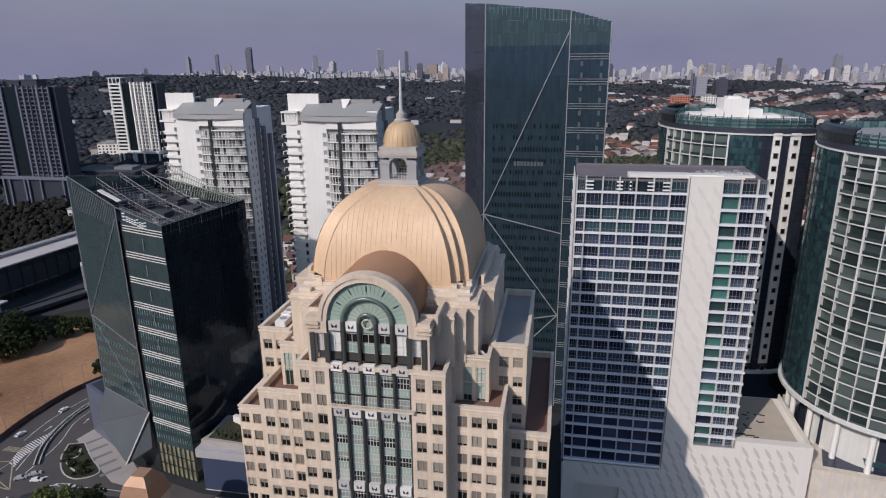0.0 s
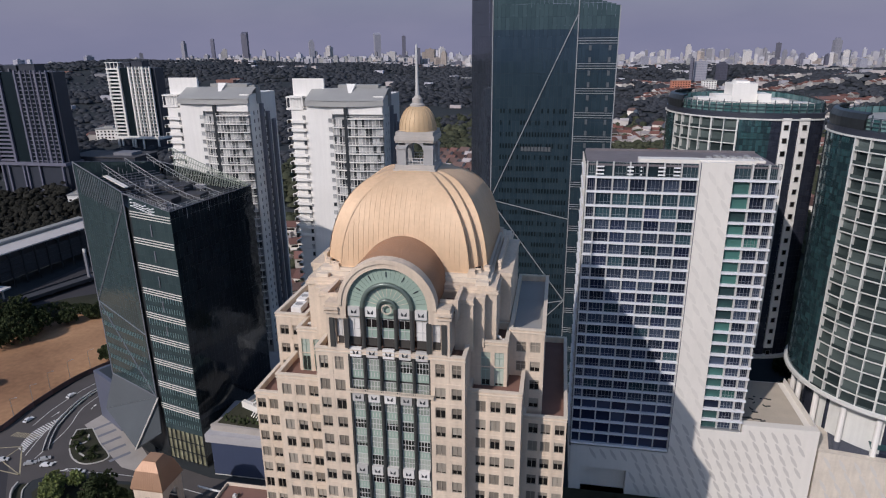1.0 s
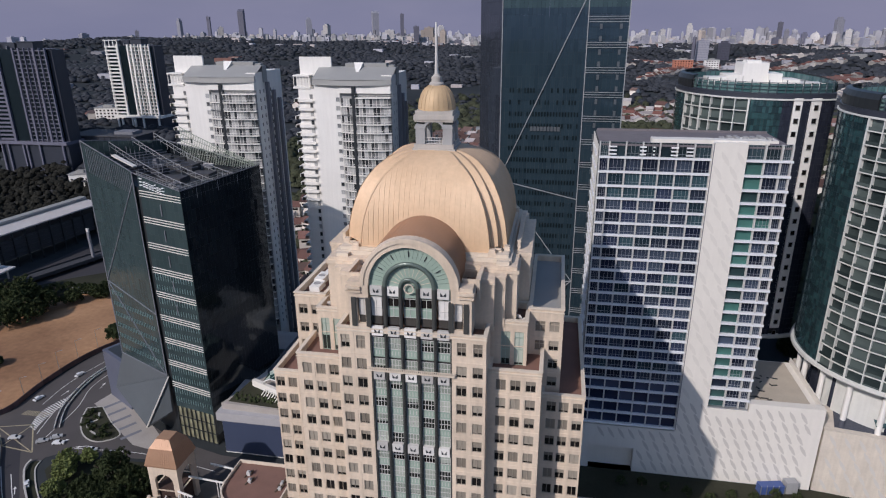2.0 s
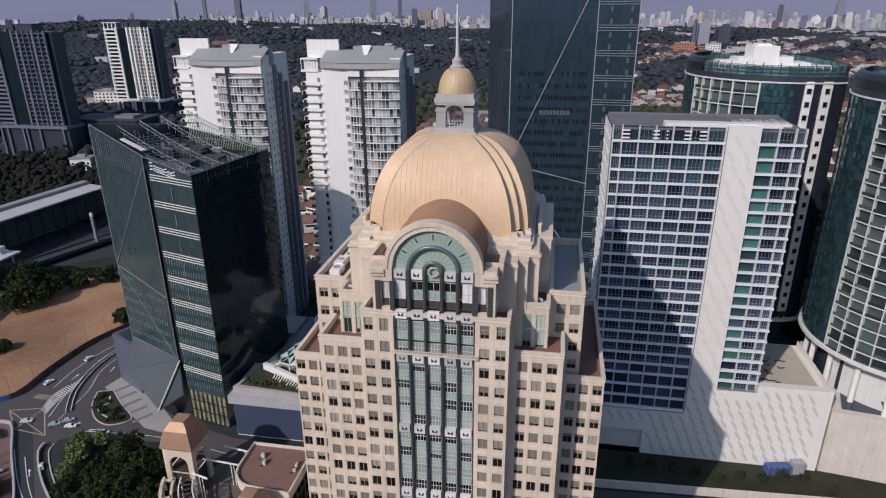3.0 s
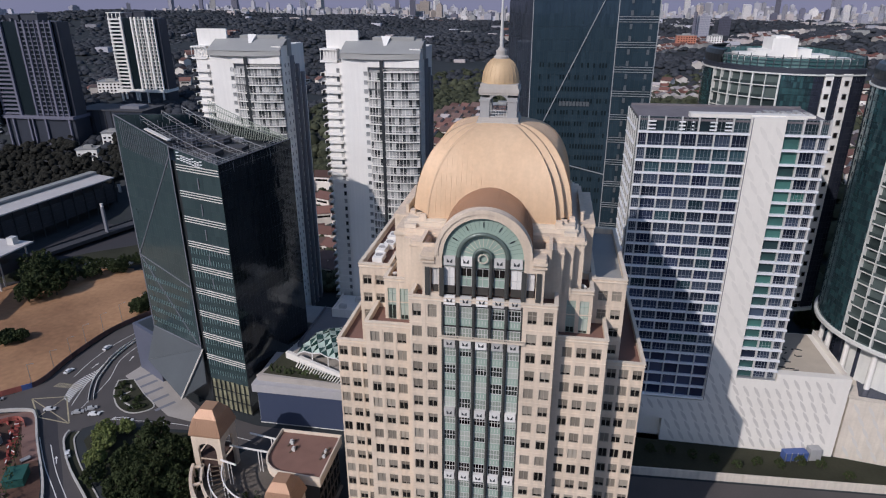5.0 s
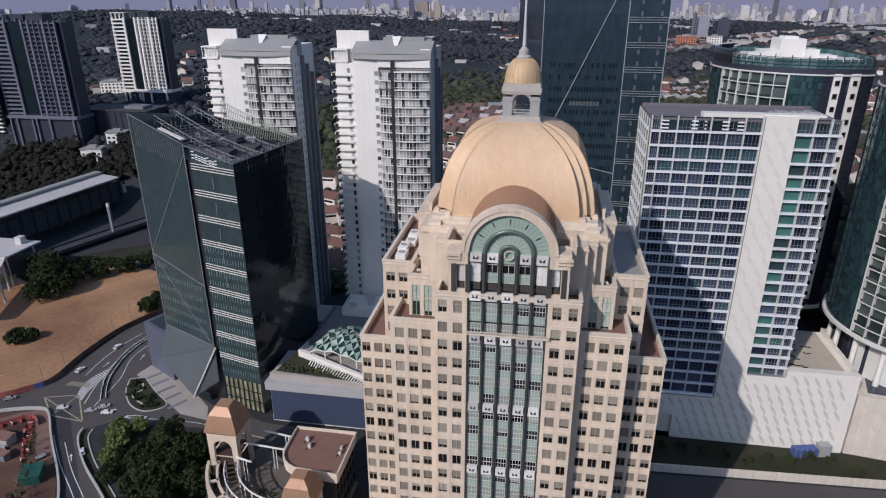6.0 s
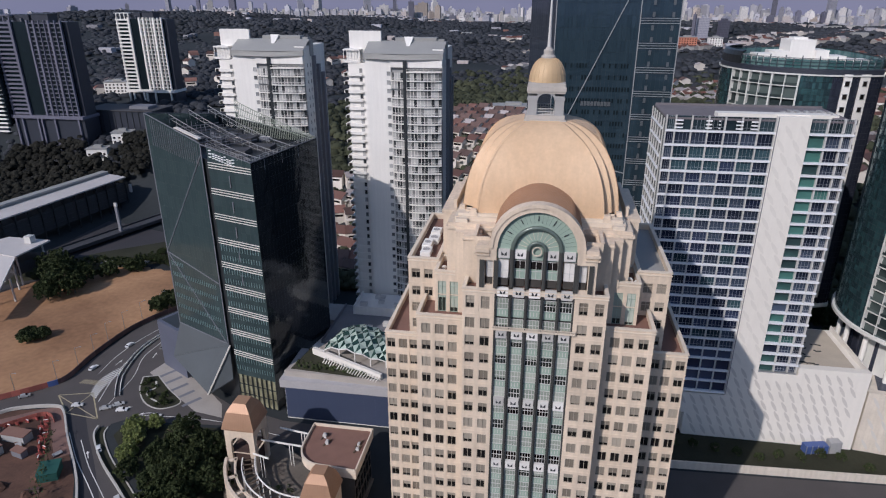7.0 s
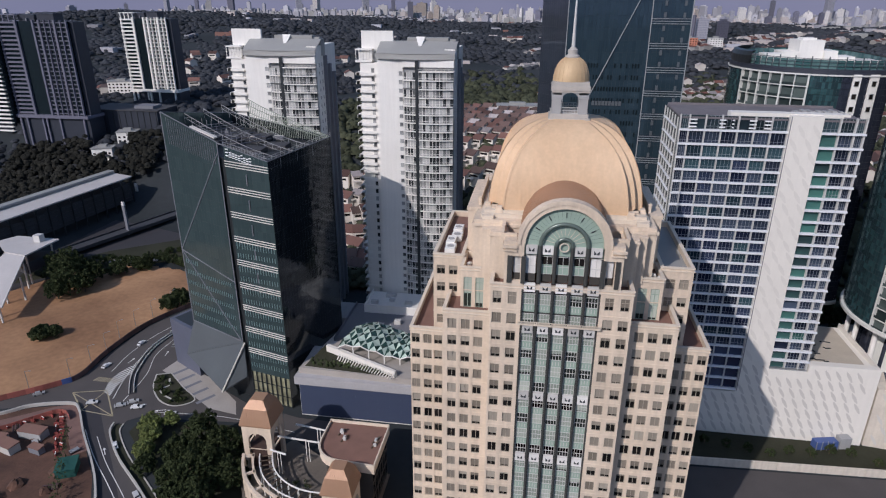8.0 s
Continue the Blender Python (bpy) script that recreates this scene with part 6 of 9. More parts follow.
for a0, a1 in ((196, 204), (208, 216), (219, 243), (262, 268), (274, 290)):
    g = Mesh()
    g.lathe([(27.2, 0), (27.2, 38.6)], 112.5, 214, 8, 0, radians(a0), radians(a1))
    g.lathe([(26.6, 38.6), (26.6, 0)], 112.5, 214, 8, 0, radians(a0), radians(a1))
    part("wall_panel", g, M["frame_grey"], rt2)
# ---- roads, field and kerbs ----
def flat(name, poly, z, mat, label, category, kind="structure"):
    g = Mesh()
    g.prism(poly, z - 0.4, z)
    return single(name, g, mat, label=label, category=category, kind=kind)


FENCE = [(-262, 150), (-242.6, 163.5), (-227.1, 176.4), (-221.9, 184.0), (-223.0, 203.0), (-220.5, 228.5), (-210.0, 251.5), (-196, 272)]
ROAD = [(-262, 146), (-242.6, 162.5), (-227.1, 175.4), (-221.4, 184.0), (-222.4, 203.0), (-219.8, 228.5), (-209.0, 251.5), (-190, 276), (-178, 268), (-195, 242), (-194, 210),
        (-172, 192), (-146, 178), (-122, 172), (-90, 171), (-90, 158), (-122, 160), (-140, 166), (-166, 164), (-180, 164.5), (-185, 160), (-184.4, 153.6), (-174.8, 142.8), (-163.6, 132.4), (-150, 121), (-128, 102), (-140, 88), (-166, 112), (-176, 131),
        (-196, 151), (-209, 164.5), (-219, 166.5), (-240, 158)]
flat("road", ROAD[::-1], 0.04, M["asphalt"], "dark asphalt road junction with worn markings", "road")
soil_edge = [(p.x, p.y) for p in curve(FENCE)]
far_edge = []
for i in range(40):
    t = i / 39
    x, y = -196 - 150 * t, 276 + 34 * math.sin(t * 2.4) - 40 * t * t
    far_edge.append((x + 4 * noise.noise(Vector((i * 0.7, 0, 0))), y + 9 * noise.noise(Vector((i * 0.5, 5, 0)))))
flat("bare_field", soil_edge + far_edge + [(-350, 180), (-300, 120)], 0.03, M["soil"], "bare orange earth field with tracks", "ground")
fence = thing("hoarding", (-222, 200, 0), "dark red hoarding along the road edge", "fence")
pts = curve(FENCE, 7)
for a, b in zip(pts, pts[1:]):
    g = Mesh()
    ribbon([a, b], -0.12, 0.12, 2.4, g, thick=2.4)
    part("board", g, M["blue"] if abs(a.x + 225) < 1.6 and a.y < 181 else M["hoard"] if a.y > 178 else M["red_board"], fence)
paint = Mesh()
LINE = [
    ([(-205.0, 176.9), (-192.0, 161.8)], 0.25), ([(-217.6, 173.3), (-206.3, 163.3)], 0.25), ([(-217.6, 173.3), (-205.0, 176.9)], 0.25), ([(-206.3, 163.3), (-192.0, 161.8)], 0.25),
    ([(-217.6, 173.3), (-192.0, 161.8)], 0.2), ([(-206.3, 163.3), (-205.0, 176.9)], 0.2),
]
yellow = Mesh()
for p, w in LINE:
    ribbon([Vector(q) for q in p], -w, w, 0.05, yellow)
for i in range(11):
    x = -215 + i * 1.0
    ribbon([Vector((x, 182.2)), Vector((x + 0.6, 185.2))], -0.25, 0.25, 0.05, yellow)
single("yellow_road_marking", yellow, M["paint_yellow"], label="yellow box junction and hatching on asphalt", category="road marking", kind="structure")
for line, w in (([(-212, 190), (-213.2, 204), (-211, 222), (-203, 245)], 0.12), ([(-197, 153), (-184, 140), (-170, 128), (-152, 112)], 0.14), ([(-190, 150), (-178, 138), (-164, 126), (-146, 110)], 0.12), ([(-199, 172), (-203, 185), (-206, 200), (-206, 216), (-202, 230)], 0.14),
                ([(-194, 171), (-196, 190), (-201, 205), (-200.5, 220)], 0.12), ([(-180, 166.5), (-150, 168), (-120, 163.5)], 0.12)):
    ribbon(curve(line), -w, w, 0.05, paint)
for i in range(20):
    t = i / 19
    a = Vector((-205.5 - 3 * math.sin(t * 3), 176 + 20 * t))
    ribbon([a, a + Vector((5.5 - 3 * abs(t - 0.5), -2.0))], -0.25, 0.25, 0.05, paint)
for x, y, a in ((-209, 199, 85), (-197, 207, 100), (-186, 170, 20), (-160, 168, 5), (-182, 143, 130), (-176, 168, 200), (-206, 228, 70)):
    d = Vector((math.cos(radians(a)), math.sin(radians(a))))
    p = Vector((x, y))
    ribbon([p - d * 2, p + d * 1], -0.15, 0.15, 0.05, paint)
    s = Vector((-d.y, d.x))
    paint.face([(*(p + d * 1 - s * 0.6), 0.05), (*(p + d * 2.4), 0.05), (*(p + d * 1 + s * 0.6), 0.05)])
single("white_road_marking", paint, M["paint_white"], label="worn white lane lines and arrows on asphalt", category="road marking", kind="structure")


def kerbed(name, poly, mat, label, z=0.25):
    """A raised island with a kerb stone rim."""
    ob = thing(name, (poly[0][0], poly[0][1], 0), label, "island")
    g = Mesh()
    g.prism(poly, 0, z - 0.06)
    part("bed", g, mat, ob)
    g = Mesh()
    ring = [Vector(p) for p in poly] + [Vector(poly[0])]
    ribbon(ring, -0.25, 0.25, z, g, thick=z)
    part("kerb", g, M["kerb"], ob)
    return ob


isl = [(p.x, p.y) for p in curve([(-191.7, 190.5), (-187.6, 181.7), (-180.0, 173.8), (-172, 171.4), (-166.6, 176.5), (-176, 184), (-186.0, 192.5)])]
kerbed("planted_island", isl, M["grass"], "kerbed planted traffic island in a forecourt")
div = curve([(-193.7, 176.2), (-198.5, 184), (-202.1, 192.2), (-205.4, 208.0), (-204.2, 222.8), (-198, 240)])
g = Mesh()
ribbon(div, -1.1, 1.1, 0.3, g, thick=0.3)
dv = thing("road_divider", (-200, 200, 0), "raised kerbed divider between carriageways", "divider")
part("bed", g, M["asphalt_dark"], dv, weld=True)
g = Mesh()
ribbon(div, -1.0, -0.82, 0.9, g, thick=0.9)
part("rail", g, M["white"], dv, weld=True)
g = Mesh()
ribbon(div, 0.82, 1.0, 0.9, g, thick=0.9)
part("rail", g, M["white"], dv, weld=True)
flat("forecourt", [(-191, 194), (-188, 206.5), (-180, 203), (-160, 186), (-150, 178), (-146, 170), (-158, 172), (-166.4, 177.5), (-178, 186)][::-1], 0.12, M["paving"], "pale paved forecourt before the glass block", "pavement")
for i in range(5):
    g = Mesh()
    a = Vector((-181 + i * 5.2, 197.5 - i * 4.2))
    ribbon([a, a + Vector((-4.5, -6.5))], -0.8, 0.8, 0.125, g)
    single("paving_band", g, M["slate"], label="dark paving band in a pale forecourt", category="pavement", kind="structure")
med = curve([(-185, 158), (-183.0, 153.0), (-172.5, 142.4), (-158.0, 131.0), (-146, 121), (-126, 104)])
g = Mesh()
ribbon(med, -3.2, 0.0, 0.22, g, thick=0.22)
vg = thing("roadside_verge", (-170, 140, 0), "kerbed verge with a low wall along the road", "verge")
part("bed", g, M["grass"], vg, weld=True)
g = Mesh()
ribbon(med, -3.4, -2.8, 1.3, g, thick=1.3)
part("low_wall", g, M["kerb"], vg, weld=True)
g = Mesh()
ribbon(med, -0.2, 0.25, 0.3, g, thick=0.3)
part("kerb", g, M["kerb"], vg, weld=True)
flat("garden_ground", [(-180, 160), (-166, 162.5), (-140, 164), (-128, 160), (-128, 152), (-112, 118), (-122, 105), (-142, 121), (-155, 132), (-170, 145), (-180, 154)][::-1], 0.1, M["grass"], "shaded garden bed below trees", "ground")

# lower-left works area
M["yard_pink"] = material("pink concrete", (0.18, 0.105, 0.088), 0.9, 0.4, 0.2, 2.0, 0.1)
flat("works_yard", [(-300, 110), (-262, 140), (-236, 154.5), (-227.2, 161.4), (-213.6, 165.2), (-207.5, 162.4), (-196, 150), (-178, 131), (-165, 112), (-150, 90)][::-1], 0.06, M["mud"], "churned brown earth works yard beside the road", "ground")
yw = thing("yard_wall", (-214, 165, 0), "low white wall round a works yard", "wall")
g = Mesh()
ribbon(curve([(-262, 141), (-236, 155.0), (-227.2, 162.1), (-213.3, 166.0), (-207.0, 163.0), (-195.4, 150.2), (-177, 131), (-163, 112)]), -0.35, 0.35, 1.2, g, thick=1.2)
part("wall", g, M["kerb"], yw)
rf = thing("red_fence", (-214, 160, 0), "red sheet fence inside a works yard wall", "fence")
rpts = curve([(-262, 128), (-240, 140), (-227.2, 147.6), (-220.8, 153.8), (-214.2, 159.9), (-210.0, 160.0), (-206.4, 157.2)], 6)
for a, b in zip(rpts, rpts[1:]):
    g = Mesh()
    ribbon([a, b], -0.08, 0.08, 1.9, g, thick=1.9)
    part("board", g, M["red_board"], rf)
walkpts = curve([(-262, 135), (-236, 148), (-226, 154.5), (-214, 163.0), (-208.0, 161.0), (-199, 150.5), (-190, 141)])
g = Mesh()
ribbon(walkpts, -2.6, 2.2, 0.1, g, thick=0.1)
single("yard_path", g, M["yard_pink"], label="pinkish paved path inside the yard wall", category="pavement", kind="structure")
for i in range(34):
    t = i / 33
    x, y = (-226 + 13 * t, 149 + 10.5 * t + 0.8 * math.sin(i)) if i % 3 == 0 else (-211.5 + 14.5 * t, 158 - 18.5 * t + 1.6 * math.sin(i * 2.1))
    ob = thing("plastic_barrier", (x, y, 0.06), "red plastic road barrier in a works yard", "barrier", "red barriers", turn=random.uniform(-60, 60), local=True)
    g = Mesh()
    g.solid([(-0.9, -0.3, 0), (0.9, -0.3, 0), (0.9, 0.3, 0), (-0.9, 0.3, 0), (-0.85, -0.1, 1.0), (0.85, -0.1, 1.0), (0.85, 0.1, 1.0), (-0.85, 0.1, 1.0)])
    part("body", g, M["red"], ob)
    if i % 4 == 0:
        g = Mesh()
        g.box(-0.8, 0.8, -0.14, 0.14, 1.0, 1.15)
        part("cap", g, M["white"], ob)
for x, y, w, d, h, mat in ((-187.5, 132, 3.0, 3.4, 3.0, "teal"), (-212.5, 146.5, 4.8, 2.0, 3.0, "grey"), (-216, 138.5, 4, 2.0, 3.0, "kerb"), (-223, 141, 4, 2.0, 3.0, "grey"), (-205, 139, 2.5, 1.2, 2.4, "slate")):
    ob = thing("site_cabin", (x, y, 0.06), "small site cabin with a shallow roof in a works yard", "cabin", "site cabins", turn=random.uniform(-20, 40), local=True)
    g = Mesh()
    g.box(-w, w, -d, d, 0, h)
    part("body", g, M[mat], ob)
    g = Mesh()
    g.prism([(-w - 0.2, -d - 0.2), (w + 0.2, -d - 0.2), (w + 0.2, d + 0.2), (-w - 0.2, d + 0.2)], h, [h + 0.15, h + 0.15, h + 0.5, h + 0.5])
    part("roof", g, M["roof_brown"] if mat != "teal" else M["teal"], ob)
for i in range(46):
    x, y = random.uniform(-244, -176), random.uniform(108, 150)
    if y > 148 - (x + 196) * 1.0:
        continue
    if i % 3 == 0:
        ob = thing("earth_heap", (x, y, 0), "low heap of brown spoil in a works yard", "heap", "spoil heaps", local=True)
        g = Mesh()
        r, h = random.uniform(1.5, 4.5), random.uniform(0.8, 2.4)
        g.lathe([(r * 1.1, -0.3), (r * 0.8, h * 0.35), (r * 0.4, h * 0.8), (0.01, h)], 0, 0, 9)
        g.v = [(p * random.uniform(0.8, 1.25), q * random.uniform(0.8, 1.25), t * random.uniform(0.8, 1.2)) for p, q, t in g.v]
        part("spoil", g, M["mud"], ob)
    elif i % 3 == 1:
        ob = thing("timber_stack", (x, y, 0.06), "stack of dark timber planks in a works yard", "stack", "timber stacks", turn=random.uniform(0, 180), local=True)
        for k in range(5):
            g = Mesh()
            g.box(-2.5 + random.uniform(-0.4, 0.4), 2.5, -1.2 + k * 0.5, -0.8 + k * 0.5, 0, 0.5 + 0.25 * (k % 3))
            part("plank", g, M["bark"] if k % 2 else M["hoard"], ob)
    else:
        ob = thing("concrete_slab_stack", (x, y, 0.06), "stack of pale concrete slabs in a works yard", "stack", "slab stacks", turn=random.uniform(0, 180), local=True)
        for k in range(3):
            g = Mesh()
            g.box(-1.6 + 0.1 * k, 1.6, -1.0, 1.0 - 0.1 * k, k * 0.35, k * 0.35 + 0.3)
            part("slab", g, M["hoard"] if k < 2 else M["grey"], ob)
for i in range(9):
    x, y = -199 + i * 2.6, 147 - i * 4.2
    ob = thing("young_palm", (x, y, 0.06), "thin bare young tree at a yard edge", "tree", "yard saplings", local=True)
    g = Mesh()
    g.lathe([(0.14, 0), (0.08, 4)], 0, 0, 6)
    part("trunk", g, M["bark"], ob)
    g = Mesh()
    for k in range(26):
        c = Vector((random.gauss(0, 0.9), random.gauss(0, 0.9), 3.6 + random.gauss(0, 0.9)))
        q = Vector((random.uniform(-1, 1), random.uniform(-1, 1), random.uniform(-0.3, 1))).normalized() * 0.6
        e = q.orthogonal().normalized() * 0.25
        g.face([c - e, c + q, c + e, c - q * 0.4])
    part("crown", g, M["leaf"], ob)


# ---- cars ----
def car(x, y, turn, group="parked cars"):
    ob = thing("car", (x, y, 0.05), "small saloon car on the road", "car", group, turn=turn, local=True)
    g = Mesh()
    g.solid([(-2.1, -0.85, 0.3), (2.1, -0.85, 0.3), (2.1, 0.85, 0.3), (-2.1, 0.85, 0.3), (-2.15, -0.85, 0.85), (2.1, -0.82, 0.75), (2.1, 0.82, 0.75), (-2.15, 0.85, 0.85)])
    g.solid([(-1.7, -0.8, 0.84), (1.1, -0.8, 0.8), (1.1, 0.8, 0.8), (-1.7, 0.8, 0.84), (-1.2, -0.62, 1.42), (0.4, -0.62, 1.42), (0.4, 0.62, 1.42), (-1.2, 0.62, 1.42)])
    part("body", g, M["car_paint"], ob)
    g = Mesh()
    g.face([(1.09, -0.7, 0.86), (1.09, 0.7, 0.86), (0.45, 0.58, 1.38), (0.45, -0.58, 1.38)])
    g.face([(-1.69, 0.7, 0.9), (-1.69, -0.7, 0.9), (-1.22, -0.58, 1.38), (-1.22, 0.58, 1.38)])
    part("windscreen", g, M["car_glass"], ob)
    for a in (-1.35, 1.35):
        for b in (-0.8, 0.8):
            g = Mesh()
            n = 10
            for k in range(n):
                t0, t1 = 2 * math.pi * k / n, 2 * math.pi * (k + 1) / n
                g.face([(a + 0.32 * math.cos(t), b + s, 0.32 + 0.32 * math.sin(t)) for t, s in ((t0, -0.1), (t1, -0.1), (t1, 0.1), (t0, 0.1))])
                g.face([(a, b + (0.1 if b > 0 else -0.1), 0.32), (a + 0.32 * math.cos(t0), b + (0.1 if b > 0 else -0.1), 0.32 + 0.32 * math.sin(t0)), (a + 0.32 * math.cos(t1), b + (0.1 if b > 0 else -0.1), 0.32 + 0.32 * math.sin(t1))])
            part("wheel", g, M["tyre"], ob)
    return ob


proto = car(-216.5, 193.0, 80)
for x, y, a in ((-213.0, 213, 86), (-207, 238, 66), (-193, 168, 30), (-189.5, 171, 40), (-180, 146, 132), (-158, 125, 138), (-171, 166.5, 10), (-197, 214, 100), (-230, 170, 40), (-205, 168, 20), (-186, 168, 15), (-140, 168.5, 5)):
    copy_thing(proto, pose(x, y, 0.05, 0, 0, a))


# ---- low buildings between the towers ----
M["ledge_grey"] = material("grey coated ledge", (0.4, 0.39, 0.4), 0.7, 0.2, 0.1, 1.0)
mall = thing("blue_screen_block", (-95, 180, 0), "low block with a navy screen wall and planted roof terrace", "building")
g = Mesh()
g.box(-121.2, -60, 174.3, 214, 0, 14.2)
part("body", g, M["white"], mall)
g = Mesh()
for i in range(14):
    x0 = -121.0 + i * 4.3
    g2 = Mesh()
    g2.box(x0 + 0.005, x0 + 4.295, 174.0, 174.3, 0.6, 13.9)
    part("screen_panel", g2, M["navy"], mall)
g = Mesh()
g.box(-122.6, -58, 173.2, 176.2, 14.2, 17.4).box(-122.6, -119.5, 176.2, 196, 14.2, 17.4)
part("ledge", g, M["ledge_grey"], mall, "white projecting ledge")
g = Mesh()
g.prism([(-121.6, 176.0), (-58, 168 + 6), (-58, 205), (-108, 205), (-116, 191)], 17.4, 19.8)
part("terrace", g, M["paving"], mall)
g = Mesh()
g.prism([(-119.5, 177.4), (-86, 175.2), (-112.5, 186.5), (-115.2, 189.5)], 19.8, [20.0, 20.0, 22.6, 22.6])
part("planted_slope", g, M["grass"], mall, "sloping planted bed")
g = Mesh()
g.solid([(-113.6, 185.0, 19.5), (-84.5, 174.9, 19.5), (-84.0, 176.0, 19.5), (-113.0, 186.4, 19.5), (-113.6, 185.0, 24.7), (-84.5, 174.9, 22.2), (-84.0, 176.0, 22.2), (-113.0, 186.4, 24.7)])
part("sloping_fin", g, M["white_panel"], mall, "white sloping wall fin")
for i in range(22):
    t = 0.2 + 0.78 * i / 21
    g = Mesh()
    p = Vector((-113.3, 185.6)).lerp(Vector((-84.2, 175.4)), t)
    g.bar((p.x, p.y - 0.5, 23.2 - 2.2 * t), (p.x - 1.0, p.y - 3.0, 20.6), 0.3)
    part("brace", g, M["white_panel"], mall)
g = Mesh()
for i in range(70):
    x, y = random.uniform(-118, -90), 0
    y = 177.5 + (x + 118) * -0.02 + random.uniform(0, 7) * (1 - (x + 118) / 34)
    g.lathe([(0.5, 20.2), (0.7, 20.8), (0.1, 21.5)], x, y, 5, 0, random.random(), random.random() + 2 * math.pi)
tagged(part("shrubs", g, M["leaf"], mall), kind="stuff")
# faceted glass roof over the court
can = thing("faceted_glass_roof", (-95, 192, 19.8), "faceted roof of green and white glass triangles on posts", "roof")
nx, ny = 12, 5
def roof_point(i, j):
    u, v = i / nx, j / ny
    x, y = -108.5 + 36 * u + 6 * v * (1 - u), 183.5 + 19 * v
    z = 24.5 + 2.3 * math.sin(u * 6.4 + 0.6) * 0.8 + 2.2 * math.sin(v * 3.1) + (0.5 if (i + j) % 2 else -0.3)
    return Vector((x, y, z))
for i in range(nx):
    for j in range(ny):
        a, b, c, d = roof_point(i, j), roof_point(i + 1, j), roof_point(i + 1, j + 1), roof_point(i, j + 1)
        m_ = (a + b + c + d) / 4 + Vector((0, 0, 0.55))
        for k, (p, q) in enumerate(((a, b), (b, c), (c, d), (d, a))):
            g = Mesh()
            dn_ = Vector((0, 0, -0.12))
            g.face([p, q, m_])
            g.face([q + dn_, p + dn_, m_ + dn_])
            g.face([p, p + dn_, q + dn_, q])
            part("triangle_pane", g, M["glass_jade"] if (k + i) % 2 else M["jade_pale"], can)
for i in range(0, nx + 1, 2):
    for j in (0, ny):
        g = Mesh()
        p = roof_point(i, j)
        g.bar((p.x, p.y, 19.6), (p.x, p.y, p.z), 0.35)
        part("post", g, M["white"], can)
g = Mesh()
for i in range(nx):
    p, q = roof_point(i, 0), roof_point(i + 1, 0)
    g.bar(p, q, 0.3)
part("eave_beam", g, M["white"], can)
# service block behind, in the shade of the towers
for x0, x1, y0, y1, z1, mat in ((-118, -60, 206, 240, 15, "slate"), (-150, -112, 234, 252, 9, "grey"), (-70, -50, 215, 250, 20, "grey"), (-112, -80, 232, 248, 18, "white")):
    ob = thing("service_block", ((x0 + x1) / 2, (y0 + y1) / 2, 0), "low grey service block with roof plant", "building", "service blocks")
    g = Mesh()
    g.box(x0, x1, y0, y1, 0, z1).box(x0, x1, y0, y0 + 0.4, z1, z1 + 1).box(x0, x0 + 0.4, y0, y1, z1, z1 + 1).box(x1 - 0.4, x1, y0, y1, z1, z1 + 1)
    part("wall", g, M[mat], ob)
    for k in range(6):
        g = Mesh()
        x, y = random.uniform(x0 + 3, x1 - 3), random.uniform(y0 + 3, y1 - 3)
        g.box(x - random.uniform(0.8, 2), x + random.uniform(0.8, 2), y - 1, y + 1, z1, z1 + random.uniform(0.8, 2))
        part("roof_unit", g, M["pale_metal"], ob)

# ---- annex at the foot of the domed tower ----
annex = thing("brown_roofed_annex", (-90, 138, 0), "annex with a rounded end and a brown flat roof", "building")
outline = [(-79.9, 127.8), (-79.9, 147.2)] + [(-99.4, 147.2), (-99.4, 137)] + [(-99.4 + 8 * (1 - math.cos(radians(a))), 137 - 8.4 * math.sin(radians(a))) for a in range(15, 91, 15)]
# wall under the overhang, its shadow painted on as near-black
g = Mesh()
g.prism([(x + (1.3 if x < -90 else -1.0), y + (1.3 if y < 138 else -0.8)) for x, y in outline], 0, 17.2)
part("wall", g, M["shade"], annex, "recessed wall in a painted shade colour")
g = Mesh()
g.prism(outline, 17.2, 19.3)
part("fascia", g, M["stone"], annex, "plain rounded stone fascia")
g = Mesh()
ring = [Vector(p) for p in outline] + [Vector(outline[0])]
ribbon(ring, -0.12, 0.35, 20.5, g, thick=1.4)
part("parapet", g, M["stone_trim"], annex)
inner_ = [(x + (0.4 if x < -90 else -0.4), y + (0.4 if y < 138 else -0.4)) for x, y in outline]
g = Mesh()
g.prism(inner_, 19.3, 19.6)
part("roof", g, M["roof_brown"], annex, "brown roofing felt")
g = Mesh()
for z0, z1 in ((3, 6.5), (8, 11.5), (13, 16.5)):
    for i in range(6):
        y = 129.5 + i * 2.9
        g.box(-80.95, -80.8, y, y + 1.8, z0, z1)
        g.box(-98.2, -98.05, 138.4 + i * 1.3, 139.2 + i * 1.3, z0, z1)
tagged(part("side_pane", g, M["pane_dark"], annex), kind="stuff")
